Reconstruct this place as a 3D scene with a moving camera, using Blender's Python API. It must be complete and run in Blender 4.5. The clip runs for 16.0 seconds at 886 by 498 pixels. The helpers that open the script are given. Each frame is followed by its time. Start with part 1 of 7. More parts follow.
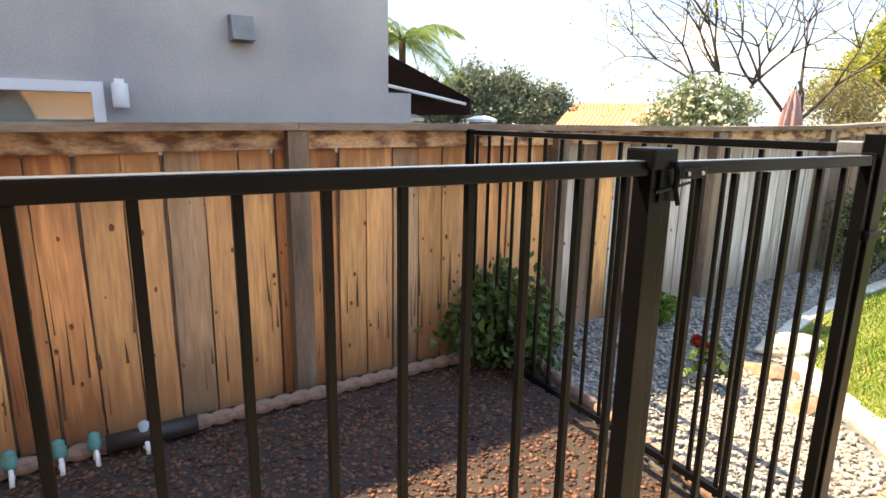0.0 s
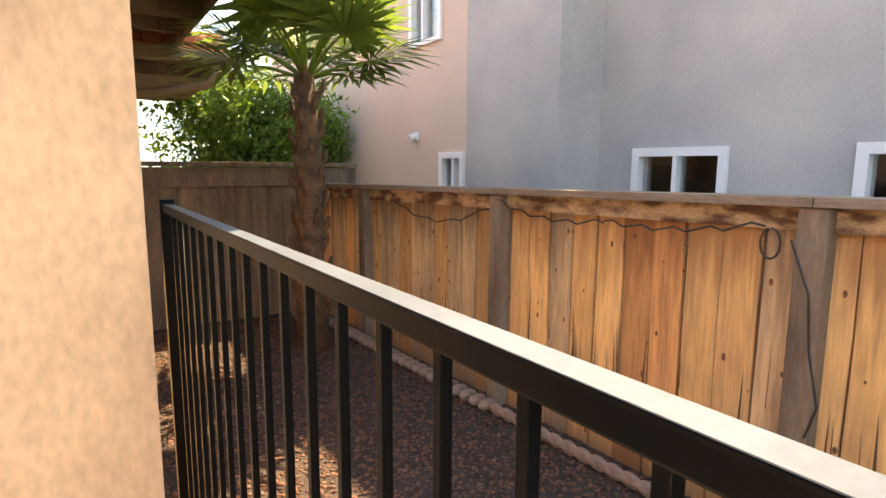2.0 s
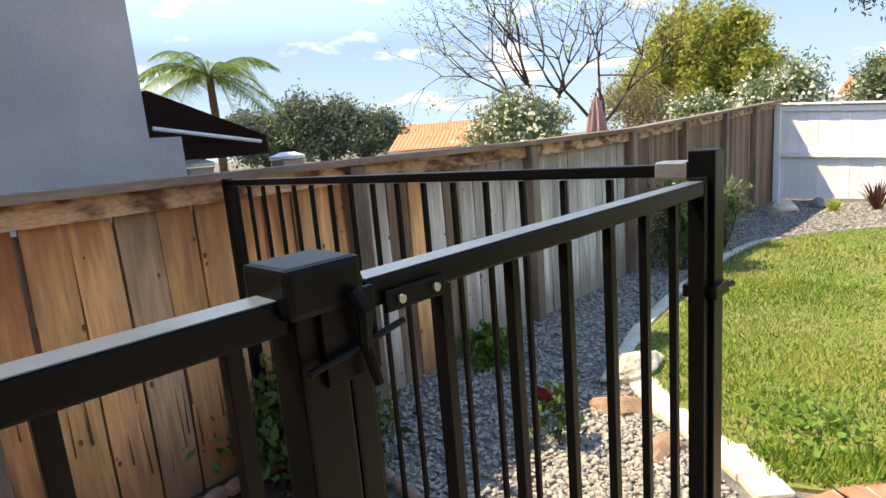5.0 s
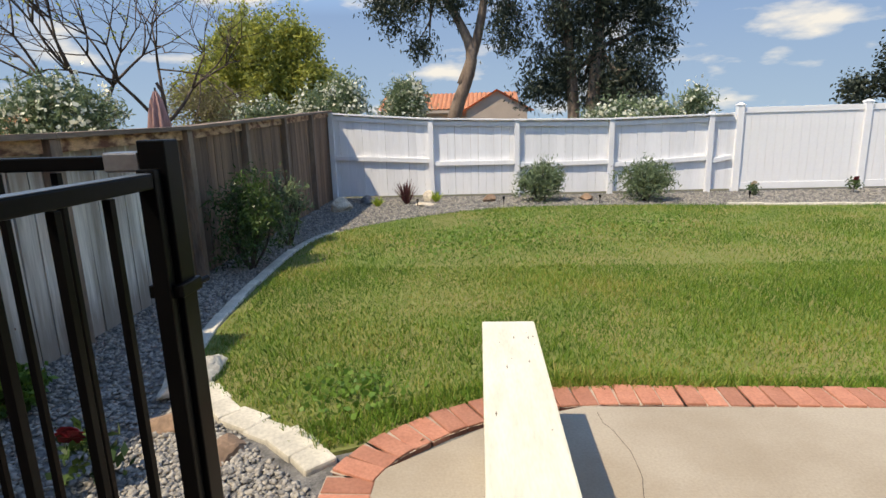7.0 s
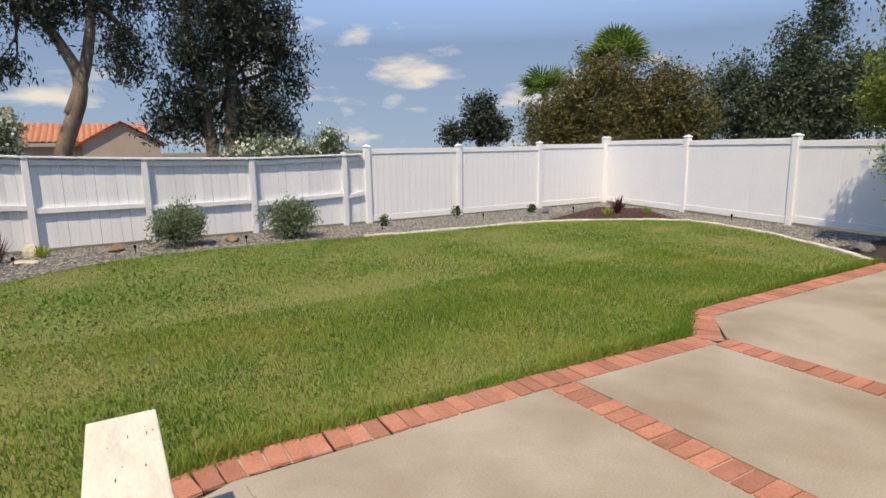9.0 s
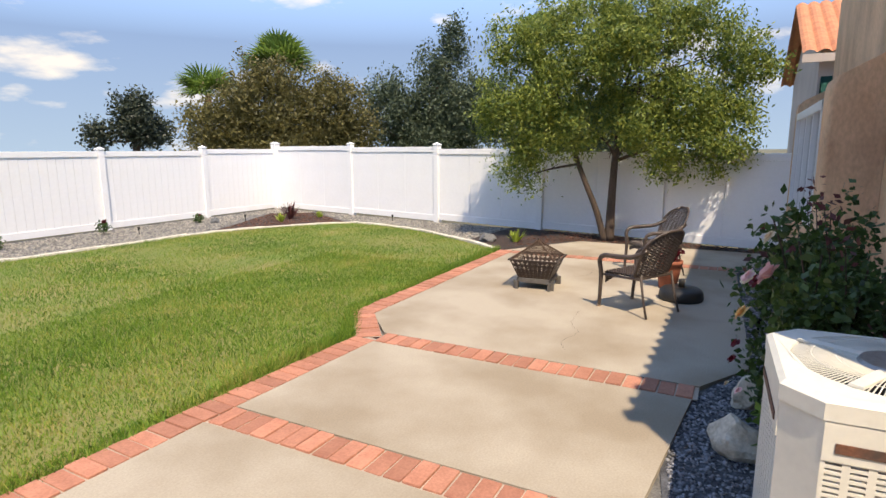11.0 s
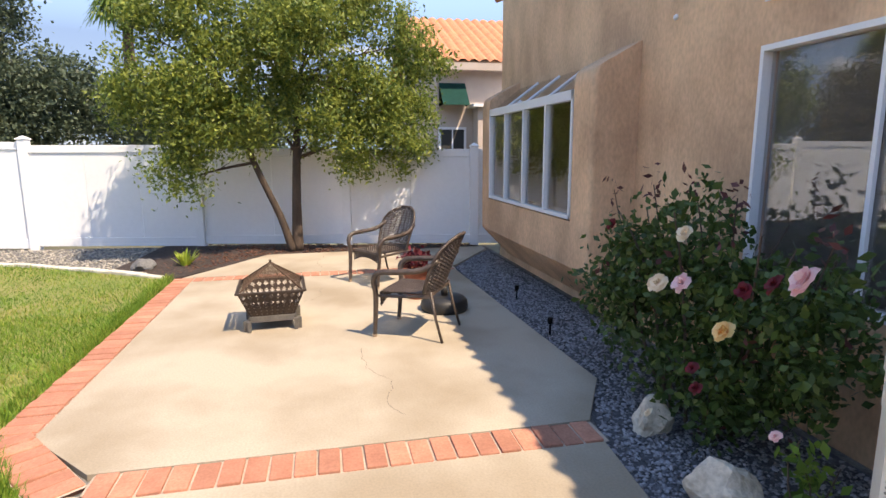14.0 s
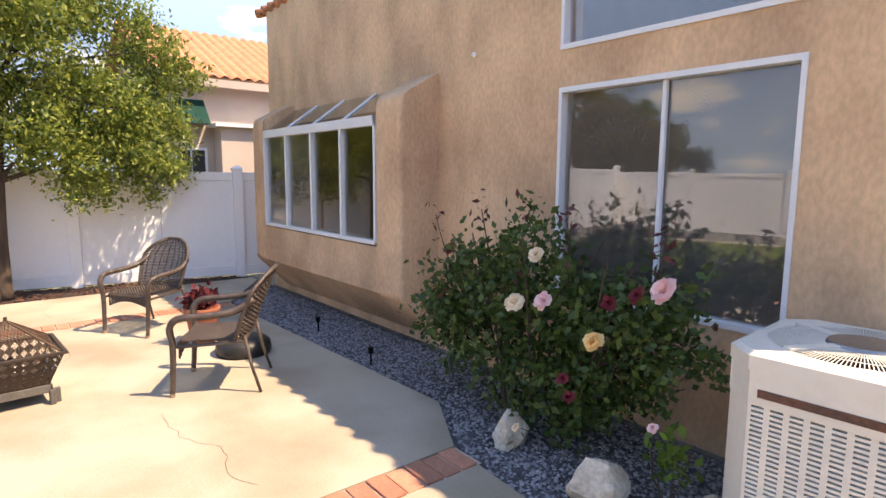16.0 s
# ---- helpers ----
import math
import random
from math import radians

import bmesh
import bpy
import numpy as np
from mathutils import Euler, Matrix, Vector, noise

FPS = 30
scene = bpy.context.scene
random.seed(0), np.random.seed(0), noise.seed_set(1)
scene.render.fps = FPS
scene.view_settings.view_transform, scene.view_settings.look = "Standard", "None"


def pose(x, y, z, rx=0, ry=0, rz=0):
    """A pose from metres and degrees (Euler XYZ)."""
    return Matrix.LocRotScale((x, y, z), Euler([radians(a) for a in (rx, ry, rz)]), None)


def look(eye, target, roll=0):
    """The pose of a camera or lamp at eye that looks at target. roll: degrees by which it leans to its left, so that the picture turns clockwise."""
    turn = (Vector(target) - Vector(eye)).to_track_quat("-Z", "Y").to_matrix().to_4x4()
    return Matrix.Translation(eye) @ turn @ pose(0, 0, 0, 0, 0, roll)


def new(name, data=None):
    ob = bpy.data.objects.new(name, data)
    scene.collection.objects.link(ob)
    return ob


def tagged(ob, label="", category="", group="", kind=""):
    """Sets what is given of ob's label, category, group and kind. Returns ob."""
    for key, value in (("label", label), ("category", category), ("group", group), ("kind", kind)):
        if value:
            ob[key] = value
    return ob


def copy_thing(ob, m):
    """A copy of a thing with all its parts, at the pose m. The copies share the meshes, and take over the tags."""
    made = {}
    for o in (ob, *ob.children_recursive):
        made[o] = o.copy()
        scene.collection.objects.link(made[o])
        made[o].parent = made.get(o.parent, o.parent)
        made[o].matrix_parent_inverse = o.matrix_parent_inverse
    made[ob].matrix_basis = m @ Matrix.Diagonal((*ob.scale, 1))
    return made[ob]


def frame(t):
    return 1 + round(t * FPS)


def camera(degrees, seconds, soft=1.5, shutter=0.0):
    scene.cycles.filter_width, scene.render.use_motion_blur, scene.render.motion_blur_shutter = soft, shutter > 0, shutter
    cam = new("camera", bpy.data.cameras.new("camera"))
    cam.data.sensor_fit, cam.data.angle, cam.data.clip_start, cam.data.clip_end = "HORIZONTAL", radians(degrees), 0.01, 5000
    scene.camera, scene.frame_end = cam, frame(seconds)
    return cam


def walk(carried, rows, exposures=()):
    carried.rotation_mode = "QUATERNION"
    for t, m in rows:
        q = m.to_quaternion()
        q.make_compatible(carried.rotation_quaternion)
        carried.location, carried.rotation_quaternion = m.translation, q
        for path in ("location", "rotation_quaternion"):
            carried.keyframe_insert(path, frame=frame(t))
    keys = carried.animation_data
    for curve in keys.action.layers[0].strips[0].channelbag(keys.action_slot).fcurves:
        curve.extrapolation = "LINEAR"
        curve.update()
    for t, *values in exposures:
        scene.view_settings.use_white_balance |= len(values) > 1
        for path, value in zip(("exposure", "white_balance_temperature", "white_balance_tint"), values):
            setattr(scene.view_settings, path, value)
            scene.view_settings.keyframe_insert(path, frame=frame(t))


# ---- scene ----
# ---- camera ----
FOV = 76.5
PATH = [
    (0, pose(-3.726, -3.167, 1.356, 77.33, -0.91, 59.79)),
    (0.5, pose(-3.951, -3.010, 1.385, 79.87, -0.03, 82.14)),
    (1, pose(-4.116, -2.998, 1.412, 81.26, -0.35, 108.07)),
    (1.5, pose(-4.138, -3.002, 1.438, 82.53, -0.92, 131.83)),
    (2, pose(-4.178, -2.983, 1.420, 81.75, -0.29, 146.86)),
    (2.5, pose(-4.184, -3.004, 1.423, 80.99, 1.25, 147.58)),
    (3, pose(-4.222, -3.020, 1.418, 81.01, 1.74, 131.56)),
    (3.2, pose(-4.246, -2.981, 1.415, 80.97, 1.93, 122.35)),
    (5.3, pose(-4.048, -2.488, 1.385, 78.79, 4.21, 34.66)),
    (5.5, pose(-4.049, -2.473, 1.372, 78.42, 3.58, 29.69)),
    (6, pose(-4.049, -2.484, 1.372, 76.85, 2.57, 19.22)),
    (6.5, pose(-3.997, -2.459, 1.365, 76.79, 2.19, 9.95)),
    (7, pose(-3.886, -2.396, 1.361, 77.22, 1.66, 3.52)),
    (7.5, pose(-3.807, -2.336, 1.357, 77.96, 1.35, -0.72)),
    (8, pose(-3.781, -2.335, 1.410, 78.67, 1.71, -9.82)),
    (8.5, pose(-3.759, -2.288, 1.428, 79.27, 1.36, -22.06)),
    (9, pose(-3.735, -2.331, 1.448, 79.83, 0.94, -30.83)),
    (9.5, pose(-3.706, -2.377, 1.460, 80.67, 0.81, -38.17)),
    (10, pose(-3.679, -2.439, 1.484, 80.76, 0.79, -47.77)),
    (10.2, pose(-3.649, -2.479, 1.497, 80.59, 0.86, -51.48)),
    (12.3, pose(-3.086, -1.965, 1.394, 79.15, -1.85, -77.44)),
    (12.5, pose(-2.997, -1.881, 1.434, 78.99, -2.01, -80.50)),
    (13, pose(-2.767, -1.558, 1.408, 79.21, -1.70, -87.56)),
    (13.5, pose(-2.525, -1.273, 1.368, 79.21, -0.76, -95.25)),
    (14, pose(-2.317, -0.973, 1.373, 80.10, 0.26, -101.94)),
    (14.5, pose(-2.151, -0.723, 1.386, 80.52, 1.36, -108.28)),
    (15, pose(-1.966, -0.605, 1.376, 81.22, 1.00, -113.22)),
    (15.5, pose(-1.895, -0.521, 1.368, 81.96, 0.52, -118.60)),
    (16, pose(-1.904, -0.494, 1.384, 82.46, -0.35, -129.07)),
]
EXPOSURES = [(0, 2.92, 11200, 12), (1.0, 3.48, 14000, 14), (2.0, 3.38, 14200, 14), (3.2, 3.34, 13800, 14), (5.3, 1.95, 9000, 9), (7, 1.25, 8200, 9),
             (9, 1.03, 8400, 12), (10.2, 1.34, 8450, 13), (12.5, 1.58, 8200, 12), (14, 1.86, 8750, 15), (16, 2.17, 9800, 20)]
cam = camera(FOV, 16.0)
walk(cam, PATH, exposures=EXPOSURES)

# ---- world and sun ----
TO_SUN = Vector((-0.49, -0.40, 1.0)).normalized()
world = bpy.data.worlds.new("sky")
scene.world = world
world.use_nodes = True
wn = world.node_tree.nodes
sky = wn.new("ShaderNodeTexSky")
sky.sky_type = "NISHITA"
sky.sun_disc = False
sky.sun_elevation = radians(57.7)
sky.sun_rotation = radians(230.8)
sky.air_density, sky.dust_density, sky.ozone_density = 0.75, 0.0, 5.0
wn["Background"].inputs["Strength"].default_value = 0.15
world.node_tree.links.new(sky.outputs[0], wn["Background"].inputs["Color"])
sun = new("sun", bpy.data.lights.new("sun", "SUN"))
sun.data.energy, sun.data.angle, sun.data.color = 2.1, radians(0.53), (1.0, 0.955, 0.88)
sun.matrix_world = look(TO_SUN * 50, (0, 0, 0))

# ---- materials ----
def shade(name, base, rough=0.7, metal=0.0, var=0.25, scale=6.0, fine=60.0, bump=0.3, dist=0.004, second=None,
          stretch=(1, 1, 1), per_piece=0.0, space="Object", spec=0.5):
    """A surface with two scales of variation, fine relief and, if asked, a shift from piece to piece."""
    m = bpy.data.materials.new(name)
    m.use_nodes = True
    nt = m.node_tree
    b = nt.nodes["Principled BSDF"]
    co = nt.nodes.new("ShaderNodeTexCoord")
    mp = nt.nodes.new("ShaderNodeMapping")
    mp.inputs["Scale"].default_value = stretch
    nt.links.new(co.outputs[space], mp.inputs["Vector"])
    big, small = nt.nodes.new("ShaderNodeTexNoise"), nt.nodes.new("ShaderNodeTexNoise")
    for n, s, d in ((big, scale, 5), (small, fine, 3)):
        n.inputs["Scale"].default_value, n.inputs["Detail"].default_value = s, d
        nt.links.new(mp.outputs[0], n.inputs["Vector"])
    second = second or tuple(c * (1 - 1.6 * var) for c in base)
    ramp = nt.nodes.new("ShaderNodeValToRGB")
    ramp.color_ramp.elements[0].position, ramp.color_ramp.elements[1].position = 0.3, 0.72
    ramp.color_ramp.elements[0].color, ramp.color_ramp.elements[1].color = (*second, 1), (*base, 1)
    nt.links.new(big.outputs[0], ramp.inputs[0])
    mix = nt.nodes.new("ShaderNodeMix")
    mix.data_type, mix.blend_type = "RGBA", "MULTIPLY"
    mix.inputs[0].default_value = min(1.0, var * 2)
    r2 = nt.nodes.new("ShaderNodeValToRGB")
    r2.color_ramp.elements[0].position, r2.color_ramp.elements[1].position = 0.25, 0.65
    r2.color_ramp.elements[0].color, r2.color_ramp.elements[1].color = (0.55, 0.55, 0.55, 1), (1.12, 1.12, 1.12, 1)
    nt.links.new(small.outputs[0], r2.inputs[0])
    nt.links.new(ramp.outputs[0], mix.inputs[6])
    nt.links.new(r2.outputs[0], mix.inputs[7])
    out = mix.outputs[2]
    if per_piece:
        info = nt.nodes.new("ShaderNodeObjectInfo")
        hsv = nt.nodes.new("ShaderNodeHueSaturation")
        rng = nt.nodes.new("ShaderNodeMapRange")
        rng.inputs[3].default_value, rng.inputs[4].default_value = 1 - per_piece, 1 + per_piece
        nt.links.new(info.outputs["Random"], rng.inputs[0])
        nt.links.new(rng.outputs[0], hsv.inputs["Value"])
        nt.links.new(out, hsv.inputs["Color"])
        out = hsv.outputs[0]
        add = nt.nodes.new("ShaderNodeVectorMath")
        add.operation = "ADD"
        mul = nt.nodes.new("ShaderNodeVectorMath")
        mul.operation = "SCALE"
        mul.inputs[0].default_value = (17.0, 9.0, 23.0)
        nt.links.new(info.outputs["Random"], mul.inputs["Scale"])
        nt.links.new(co.outputs[space], add.inputs[0])
        nt.links.new(mul.outputs[0], add.inputs[1])
        nt.links.new(add.outputs[0], mp.inputs["Vector"])
    nt.links.new(out, b.inputs["Base Color"])
    b.inputs["Roughness"].default_value, b.inputs["Metallic"].default_value = rough, metal
    b.inputs["Specular IOR Level"].default_value = spec
    if bump:
        bp = nt.nodes.new("ShaderNodeBump")
        bp.inputs["Strength"].default_value, bp.inputs["Distance"].default_value = bump, dist
        nt.links.new(small.outputs[0], bp.inputs["Height"])
        nt.links.new(bp.outputs[0], b.inputs["Normal"])
    return m


def leafy(name, base, second, through_light=0.35, rough=0.5):
    """Leaves: colour shifts from leaf to leaf, some light passes through."""
    m = bpy.data.materials.new(name)
    m.use_nodes = True
    nt = m.node_tree
    b = nt.nodes["Principled BSDF"]
    geo = nt.nodes.new("ShaderNodeNewGeometry")
    ramp = nt.nodes.new("ShaderNodeValToRGB")
    ramp.color_ramp.elements[0].color, ramp.color_ramp.elements[1].color = (*second, 1), (*base, 1)
    nt.links.new(geo.outputs["Random Per Island"], ramp.inputs[0])
    nt.links.new(ramp.outputs[0], b.inputs["Base Color"])
    b.inputs["Roughness"].default_value = rough
    b.inputs["Specular IOR Level"].default_value = 0.3
    tr = nt.nodes.new("ShaderNodeBsdfTranslucent")
    hs = nt.nodes.new("ShaderNodeHueSaturation")
    hs.inputs["Value"].default_value = 1.5
    nt.links.new(ramp.outputs[0], hs.inputs["Color"])
    nt.links.new(hs.outputs[0], tr.inputs["Color"])
    mx = nt.nodes.new("ShaderNodeMixShader")
    mx.inputs[0].default_value = through_light
    nt.links.new(b.outputs[0], mx.inputs[1])
    nt.links.new(tr.outputs[0], mx.inputs[2])
    nt.links.new(mx.outputs[0], nt.nodes["Material Output"].inputs["Surface"])
    return m


def islands(name, first, second, rough=0.85, third=None):
    """Loose pieces joined in one mesh (pebbles, chips): each has its own shade."""
    m = bpy.data.materials.new(name)
    m.use_nodes = True
    nt = m.node_tree
    b = nt.nodes["Principled BSDF"]
    geo = nt.nodes.new("ShaderNodeNewGeometry")
    ramp = nt.nodes.new("ShaderNodeValToRGB")
    ramp.color_ramp.elements[0].color, ramp.color_ramp.elements[1].color = (*first, 1), (*second, 1)
    if third:
        e = ramp.color_ramp.elements.new(0.85)
        e.color = (*third, 1)
    nt.links.new(geo.outputs["Random Per Island"], ramp.inputs[0])
    nt.links.new(ramp.outputs[0], b.inputs["Base Color"])
    b.inputs["Roughness"].default_value = rough
    return m


def glazing(name, tint=(0.94, 0.95, 0.95), see=0.97):
    m = bpy.data.materials.new(name)
    m.use_nodes = True
    nt = m.node_tree
    nt.nodes.remove(nt.nodes["Principled BSDF"])
    lw, fr, up = nt.nodes.new("ShaderNodeLayerWeight"), nt.nodes.new("ShaderNodeMath"), nt.nodes.new("ShaderNodeMath")
    lw.inputs["Blend"].default_value = 0.5
    up.operation, up.inputs[1].default_value = "POWER", 4.0
    fr.operation, fr.inputs[1].default_value, fr.inputs[2].default_value = "MULTIPLY_ADD", 0.75, 0.13
    nt.links.new(lw.outputs["Facing"], up.inputs[0])
    nt.links.new(up.outputs[0], fr.inputs[0])
    gl, tp = nt.nodes.new("ShaderNodeBsdfGlossy"), nt.nodes.new("ShaderNodeBsdfTransparent")
    gl.inputs["Roughness"].default_value = 0.01
    tp.inputs["Color"].default_value = (*[c * see for c in tint], 1)
    mx = nt.nodes.new("ShaderNodeMixShader")
    nt.links.new(fr.outputs[0], mx.inputs[0])
    nt.links.new(tp.outputs[0], mx.inputs[1])
    nt.links.new(gl.outputs[0], mx.inputs[2])
    nt.links.new(mx.outputs[0], nt.nodes["Material Output"].inputs["Surface"])
    return m


STUCCO = shade("tan_stucco", (0.78, 0.505, 0.31), 0.92, var=0.20, scale=2.1, fine=42, bump=0.45, dist=0.006, second=(0.54, 0.335, 0.205), stretch=(1, 1, 0.55))
GREY_STUCCO = shade("grey_stucco", (0.48, 0.45, 0.42), 0.93, var=0.12, scale=1.0, fine=60, bump=0.5, second=(0.36, 0.35, 0.345))
# stucco with the pinkish bounce and flare put into its base colour
BOUNCE_STUCCO = shade("pink_stucco", (0.62, 0.475, 0.38), 0.93, var=0.12, scale=1.0, fine=80, bump=0.4, second=(0.56, 0.44, 0.36))
BEIGE_STUCCO = shade("beige_stucco", (0.52, 0.42, 0.35), 0.93, var=0.1, scale=1.2, fine=80, bump=0.3)
CONCRETE = shade("patio_concrete", (0.42, 0.36, 0.28), 0.85, var=0.15, scale=1.1, fine=90, bump=0.3, dist=0.002, second=(0.30, 0.24, 0.17))
KERB = shade("pale_kerb", (0.74, 0.68, 0.56), 0.9, var=0.25, scale=4, fine=50, bump=0.5)
BRICK = shade("red_brick", (0.51, 0.225, 0.145), 0.85, var=0.22, scale=9, fine=70, bump=0.5, dist=0.003, second=(0.40, 0.16, 0.10), per_piece=0.2)
MORTAR = shade("mortar", (0.52, 0.42, 0.33), 0.95, var=0.2, fine=90)
SOIL = shade("dark_soil", (0.055, 0.037, 0.03), 0.95, var=0.3, scale=5, fine=60, bump=0.8, dist=0.01)
GRAVEL_BED = shade("gravel_bed", (0.25, 0.24, 0.225), 0.95, var=0.4, scale=12, fine=90, bump=0.9, dist=0.012)
BLUE_GRAVEL_BED = shade("slate_gravel_bed", (0.13, 0.135, 0.15), 0.9, var=0.4, scale=14, fine=90, bump=0.9, dist=0.012)
TURF = shade("turf_soil", (0.13, 0.19, 0.035), 0.95, var=0.35, scale=1.3, fine=50, bump=0.8, dist=0.01, second=(0.24, 0.21, 0.075))
FAR_GROUND = shade("far_ground", (0.19, 0.18, 0.11), 0.95, var=0.3, scale=0.05, fine=0.8, bump=0)
WOOD = shade("weathered_fence_board", (0.90, 0.49, 0.195), 0.85, var=0.30, scale=3.2, fine=26, bump=0.5, dist=0.003, second=(0.66, 0.35, 0.165), stretch=(3, 3, 0.3), per_piece=0.2)
PALE_WOOD = shade("faded_whitish_board", (0.82, 0.77, 0.69), 0.9, var=0.25, scale=3, fine=26, bump=0.5, dist=0.003, second=(0.38, 0.33, 0.27), stretch=(3, 3, 0.3), per_piece=0.14)
DARK_WOOD = shade("dark_weathered_board", (0.30, 0.19, 0.12), 0.9, var=0.35, scale=3, fine=26, bump=0.5, dist=0.003, second=(0.12, 0.075, 0.05), stretch=(3, 3, 0.3), per_piece=0.25)
# sky reflection on the black rails, put into a paler grey-blue colour
RAIL_SHEEN = shade("chalky_bleached_paint", (0.11, 0.135, 0.165), 0.32, var=0.2, scale=8, fine=90, bump=0.1, dist=0.001)
OLD_WOOD = shade("grey_brown_fence_post", (0.31, 0.22, 0.155), 0.9, var=0.3, scale=3, fine=30, bump=0.5, second=(0.13, 0.09, 0.065), stretch=(3, 3, 0.5), per_piece=0.15)
RAIL_WOOD = shade("stained_fence_rail", (0.56, 0.36, 0.22), 0.9, var=0.35, scale=4, fine=30, bump=0.5, second=(0.14, 0.06, 0.035), stretch=(3, 1.6, 4), per_piece=0.15)
CAP_WOOD = shade("weathered_fence_cap", (0.30, 0.22, 0.165), 0.9, var=0.3, scale=3, fine=30, bump=0.5, second=(0.16, 0.11, 0.08), stretch=(3, 0.5, 3), per_piece=0.15)
RED_WOOD = shade("red_brown_fence_board", (0.80, 0.38, 0.15), 0.85, var=0.30, scale=3.2, fine=26, bump=0.5, dist=0.003, second=(0.42, 0.17, 0.075), stretch=(3, 3, 0.3), per_piece=0.18)
GREY_WOOD = shade("grey_brown_fence_board", (0.84, 0.53, 0.29), 0.88, var=0.32, scale=3.2, fine=26, bump=0.5, dist=0.003, second=(0.44, 0.29, 0.18), stretch=(3, 3, 0.3), per_piece=0.18)
WHITE_WOOD = shade("white_painted_board", (0.82, 0.82, 0.83), 0.7, var=0.06, scale=3, fine=30, bump=0.3, stretch=(3, 3, 0.4), per_piece=0.05)
VINYL = shade("white_vinyl", (0.85, 0.845, 0.84), 0.45, var=0.03, scale=1.5, fine=20, bump=0.03)
BLACK_STEEL = shade("black_powder_coat", (0.0038, 0.0039, 0.0042), 0.36, metal=0.0, var=0.25, scale=7, fine=120, bump=0.1, dist=0.001, spec=0.11)
STEEL = shade("zinc_steel", (0.45, 0.45, 0.45), 0.4, metal=0.9, var=0.2, fine=80, bump=0.1)
WHITE_FRAME = shade("white_window_frame", (0.78, 0.78, 0.78), 0.4, var=0.04, scale=3, bump=0.02)
DIM_ROOM = shade("unlit_room", (0.06, 0.08, 0.085), 0.9, var=0.1, bump=0)
DARK_ROOM = shade("dim_room", (0.42, 0.38, 0.34), 0.9, var=0.1, bump=0)
SCREEN = shade("insect_screen", (0.20, 0.165, 0.15), 0.8, var=0.1, fine=300, bump=0.2)
BLIND = shade("pale_blind", (0.46, 0.63, 0.60), 0.8, var=0.1, bump=0)
GREY_VENT = shade("weathered_grey_metal", (0.24, 0.235, 0.23), 0.6, var=0.15, scale=6, fine=60, bump=0.1)
GLASS = glazing("window_glass")
TILE = shade("terracotta_roof_tile", (0.60, 0.25, 0.12), 0.85, var=0.25, scale=5, fine=40, bump=0.4, second=(0.45, 0.17, 0.09), per_piece=0.15)
BENCH_PAINT = shade("cream_chipped_paint", (0.80, 0.75, 0.60), 0.75, var=0.12, scale=8, fine=45, bump=0.5, dist=0.003, stretch=(3, 0.6, 1))

for m, lo, hi in ((STUCCO, 0.36, 0.62), (CONCRETE, 0.36, 0.60), (GREY_STUCCO, 0.36, 0.64), (RAIL_WOOD, 0.40, 0.58)):
    patches = m.node_tree.nodes["Color Ramp"].color_ramp.elements
    patches[0].position, patches[1].position = lo, hi


def stain_foot_and_head(m, dark):
    """Water stains on a board: ragged, under the cap and up from the soil."""
    nt = m.node_tree
    b = nt.nodes["Principled BSDF"]
    src = b.inputs["Base Color"].links[0].from_socket
    co, sep, nz, add = (nt.nodes.new("ShaderNode" + k) for k in ("TexCoord", "SeparateXYZ", "TexNoise", "Math"))
    nz.inputs["Scale"].default_value, nz.inputs["Detail"].default_value = 1.0, 4
    mp = nt.nodes.new("ShaderNodeMapping")
    mp.inputs["Scale"].default_value = (26, 26, 3.0)
    info = nt.nodes.new("ShaderNodeObjectInfo")
    off = nt.nodes.new("ShaderNodeVectorMath")
    off.operation = "ADD"
    nt.links.new(co.outputs["Object"], sep.inputs[0])
    nt.links.new(co.outputs["Object"], off.inputs[0])
    nt.links.new(info.outputs["Location"], off.inputs[1])
    nt.links.new(off.outputs[0], mp.inputs["Vector"])
    nt.links.new(mp.outputs[0], nz.inputs["Vector"])
    add.operation = "MULTIPLY_ADD"
    add.inputs[1].default_value = 0.62
    nt.links.new(nz.outputs[0], add.inputs[0])
    nt.links.new(sep.outputs["Z"], add.inputs[2])
    ramp = nt.nodes.new("ShaderNodeValToRGB")
    r = ramp.color_ramp
    r.elements[0].position, r.elements[0].color = 0.24, (0.8, 0.8, 0.8, 1)
    r.elements[1].position, r.elements[1].color = 0.40, (0, 0, 0, 1)
    for pos, v in ((0.62, 0.0), (0.77, 0.85)):
        r.elements.new(pos).color = (v, v, v, 1)
    sc = nt.nodes.new("ShaderNodeMath")
    sc.operation, sc.inputs[1].default_value = "DIVIDE", 1.62
    nt.links.new(add.outputs[0], sc.inputs[0])
    nt.links.new(sc.outputs[0], ramp.inputs[0])
    mix = nt.nodes.new("ShaderNodeMix")
    mix.data_type = "RGBA"
    mix.inputs[7].default_value = (*dark, 1)
    nt.links.new(ramp.outputs[0], mix.inputs[0])
    nt.links.new(src, mix.inputs[6])
    nt.links.new(mix.outputs[2], b.inputs["Base Color"])


stain_foot_and_head(WOOD, (0.34, 0.15, 0.065))
stain_foot_and_head(RED_WOOD, (0.24, 0.085, 0.035))
stain_foot_and_head(GREY_WOOD, (0.22, 0.13, 0.08))
stain_foot_and_head(PALE_WOOD, (0.26, 0.20, 0.15))

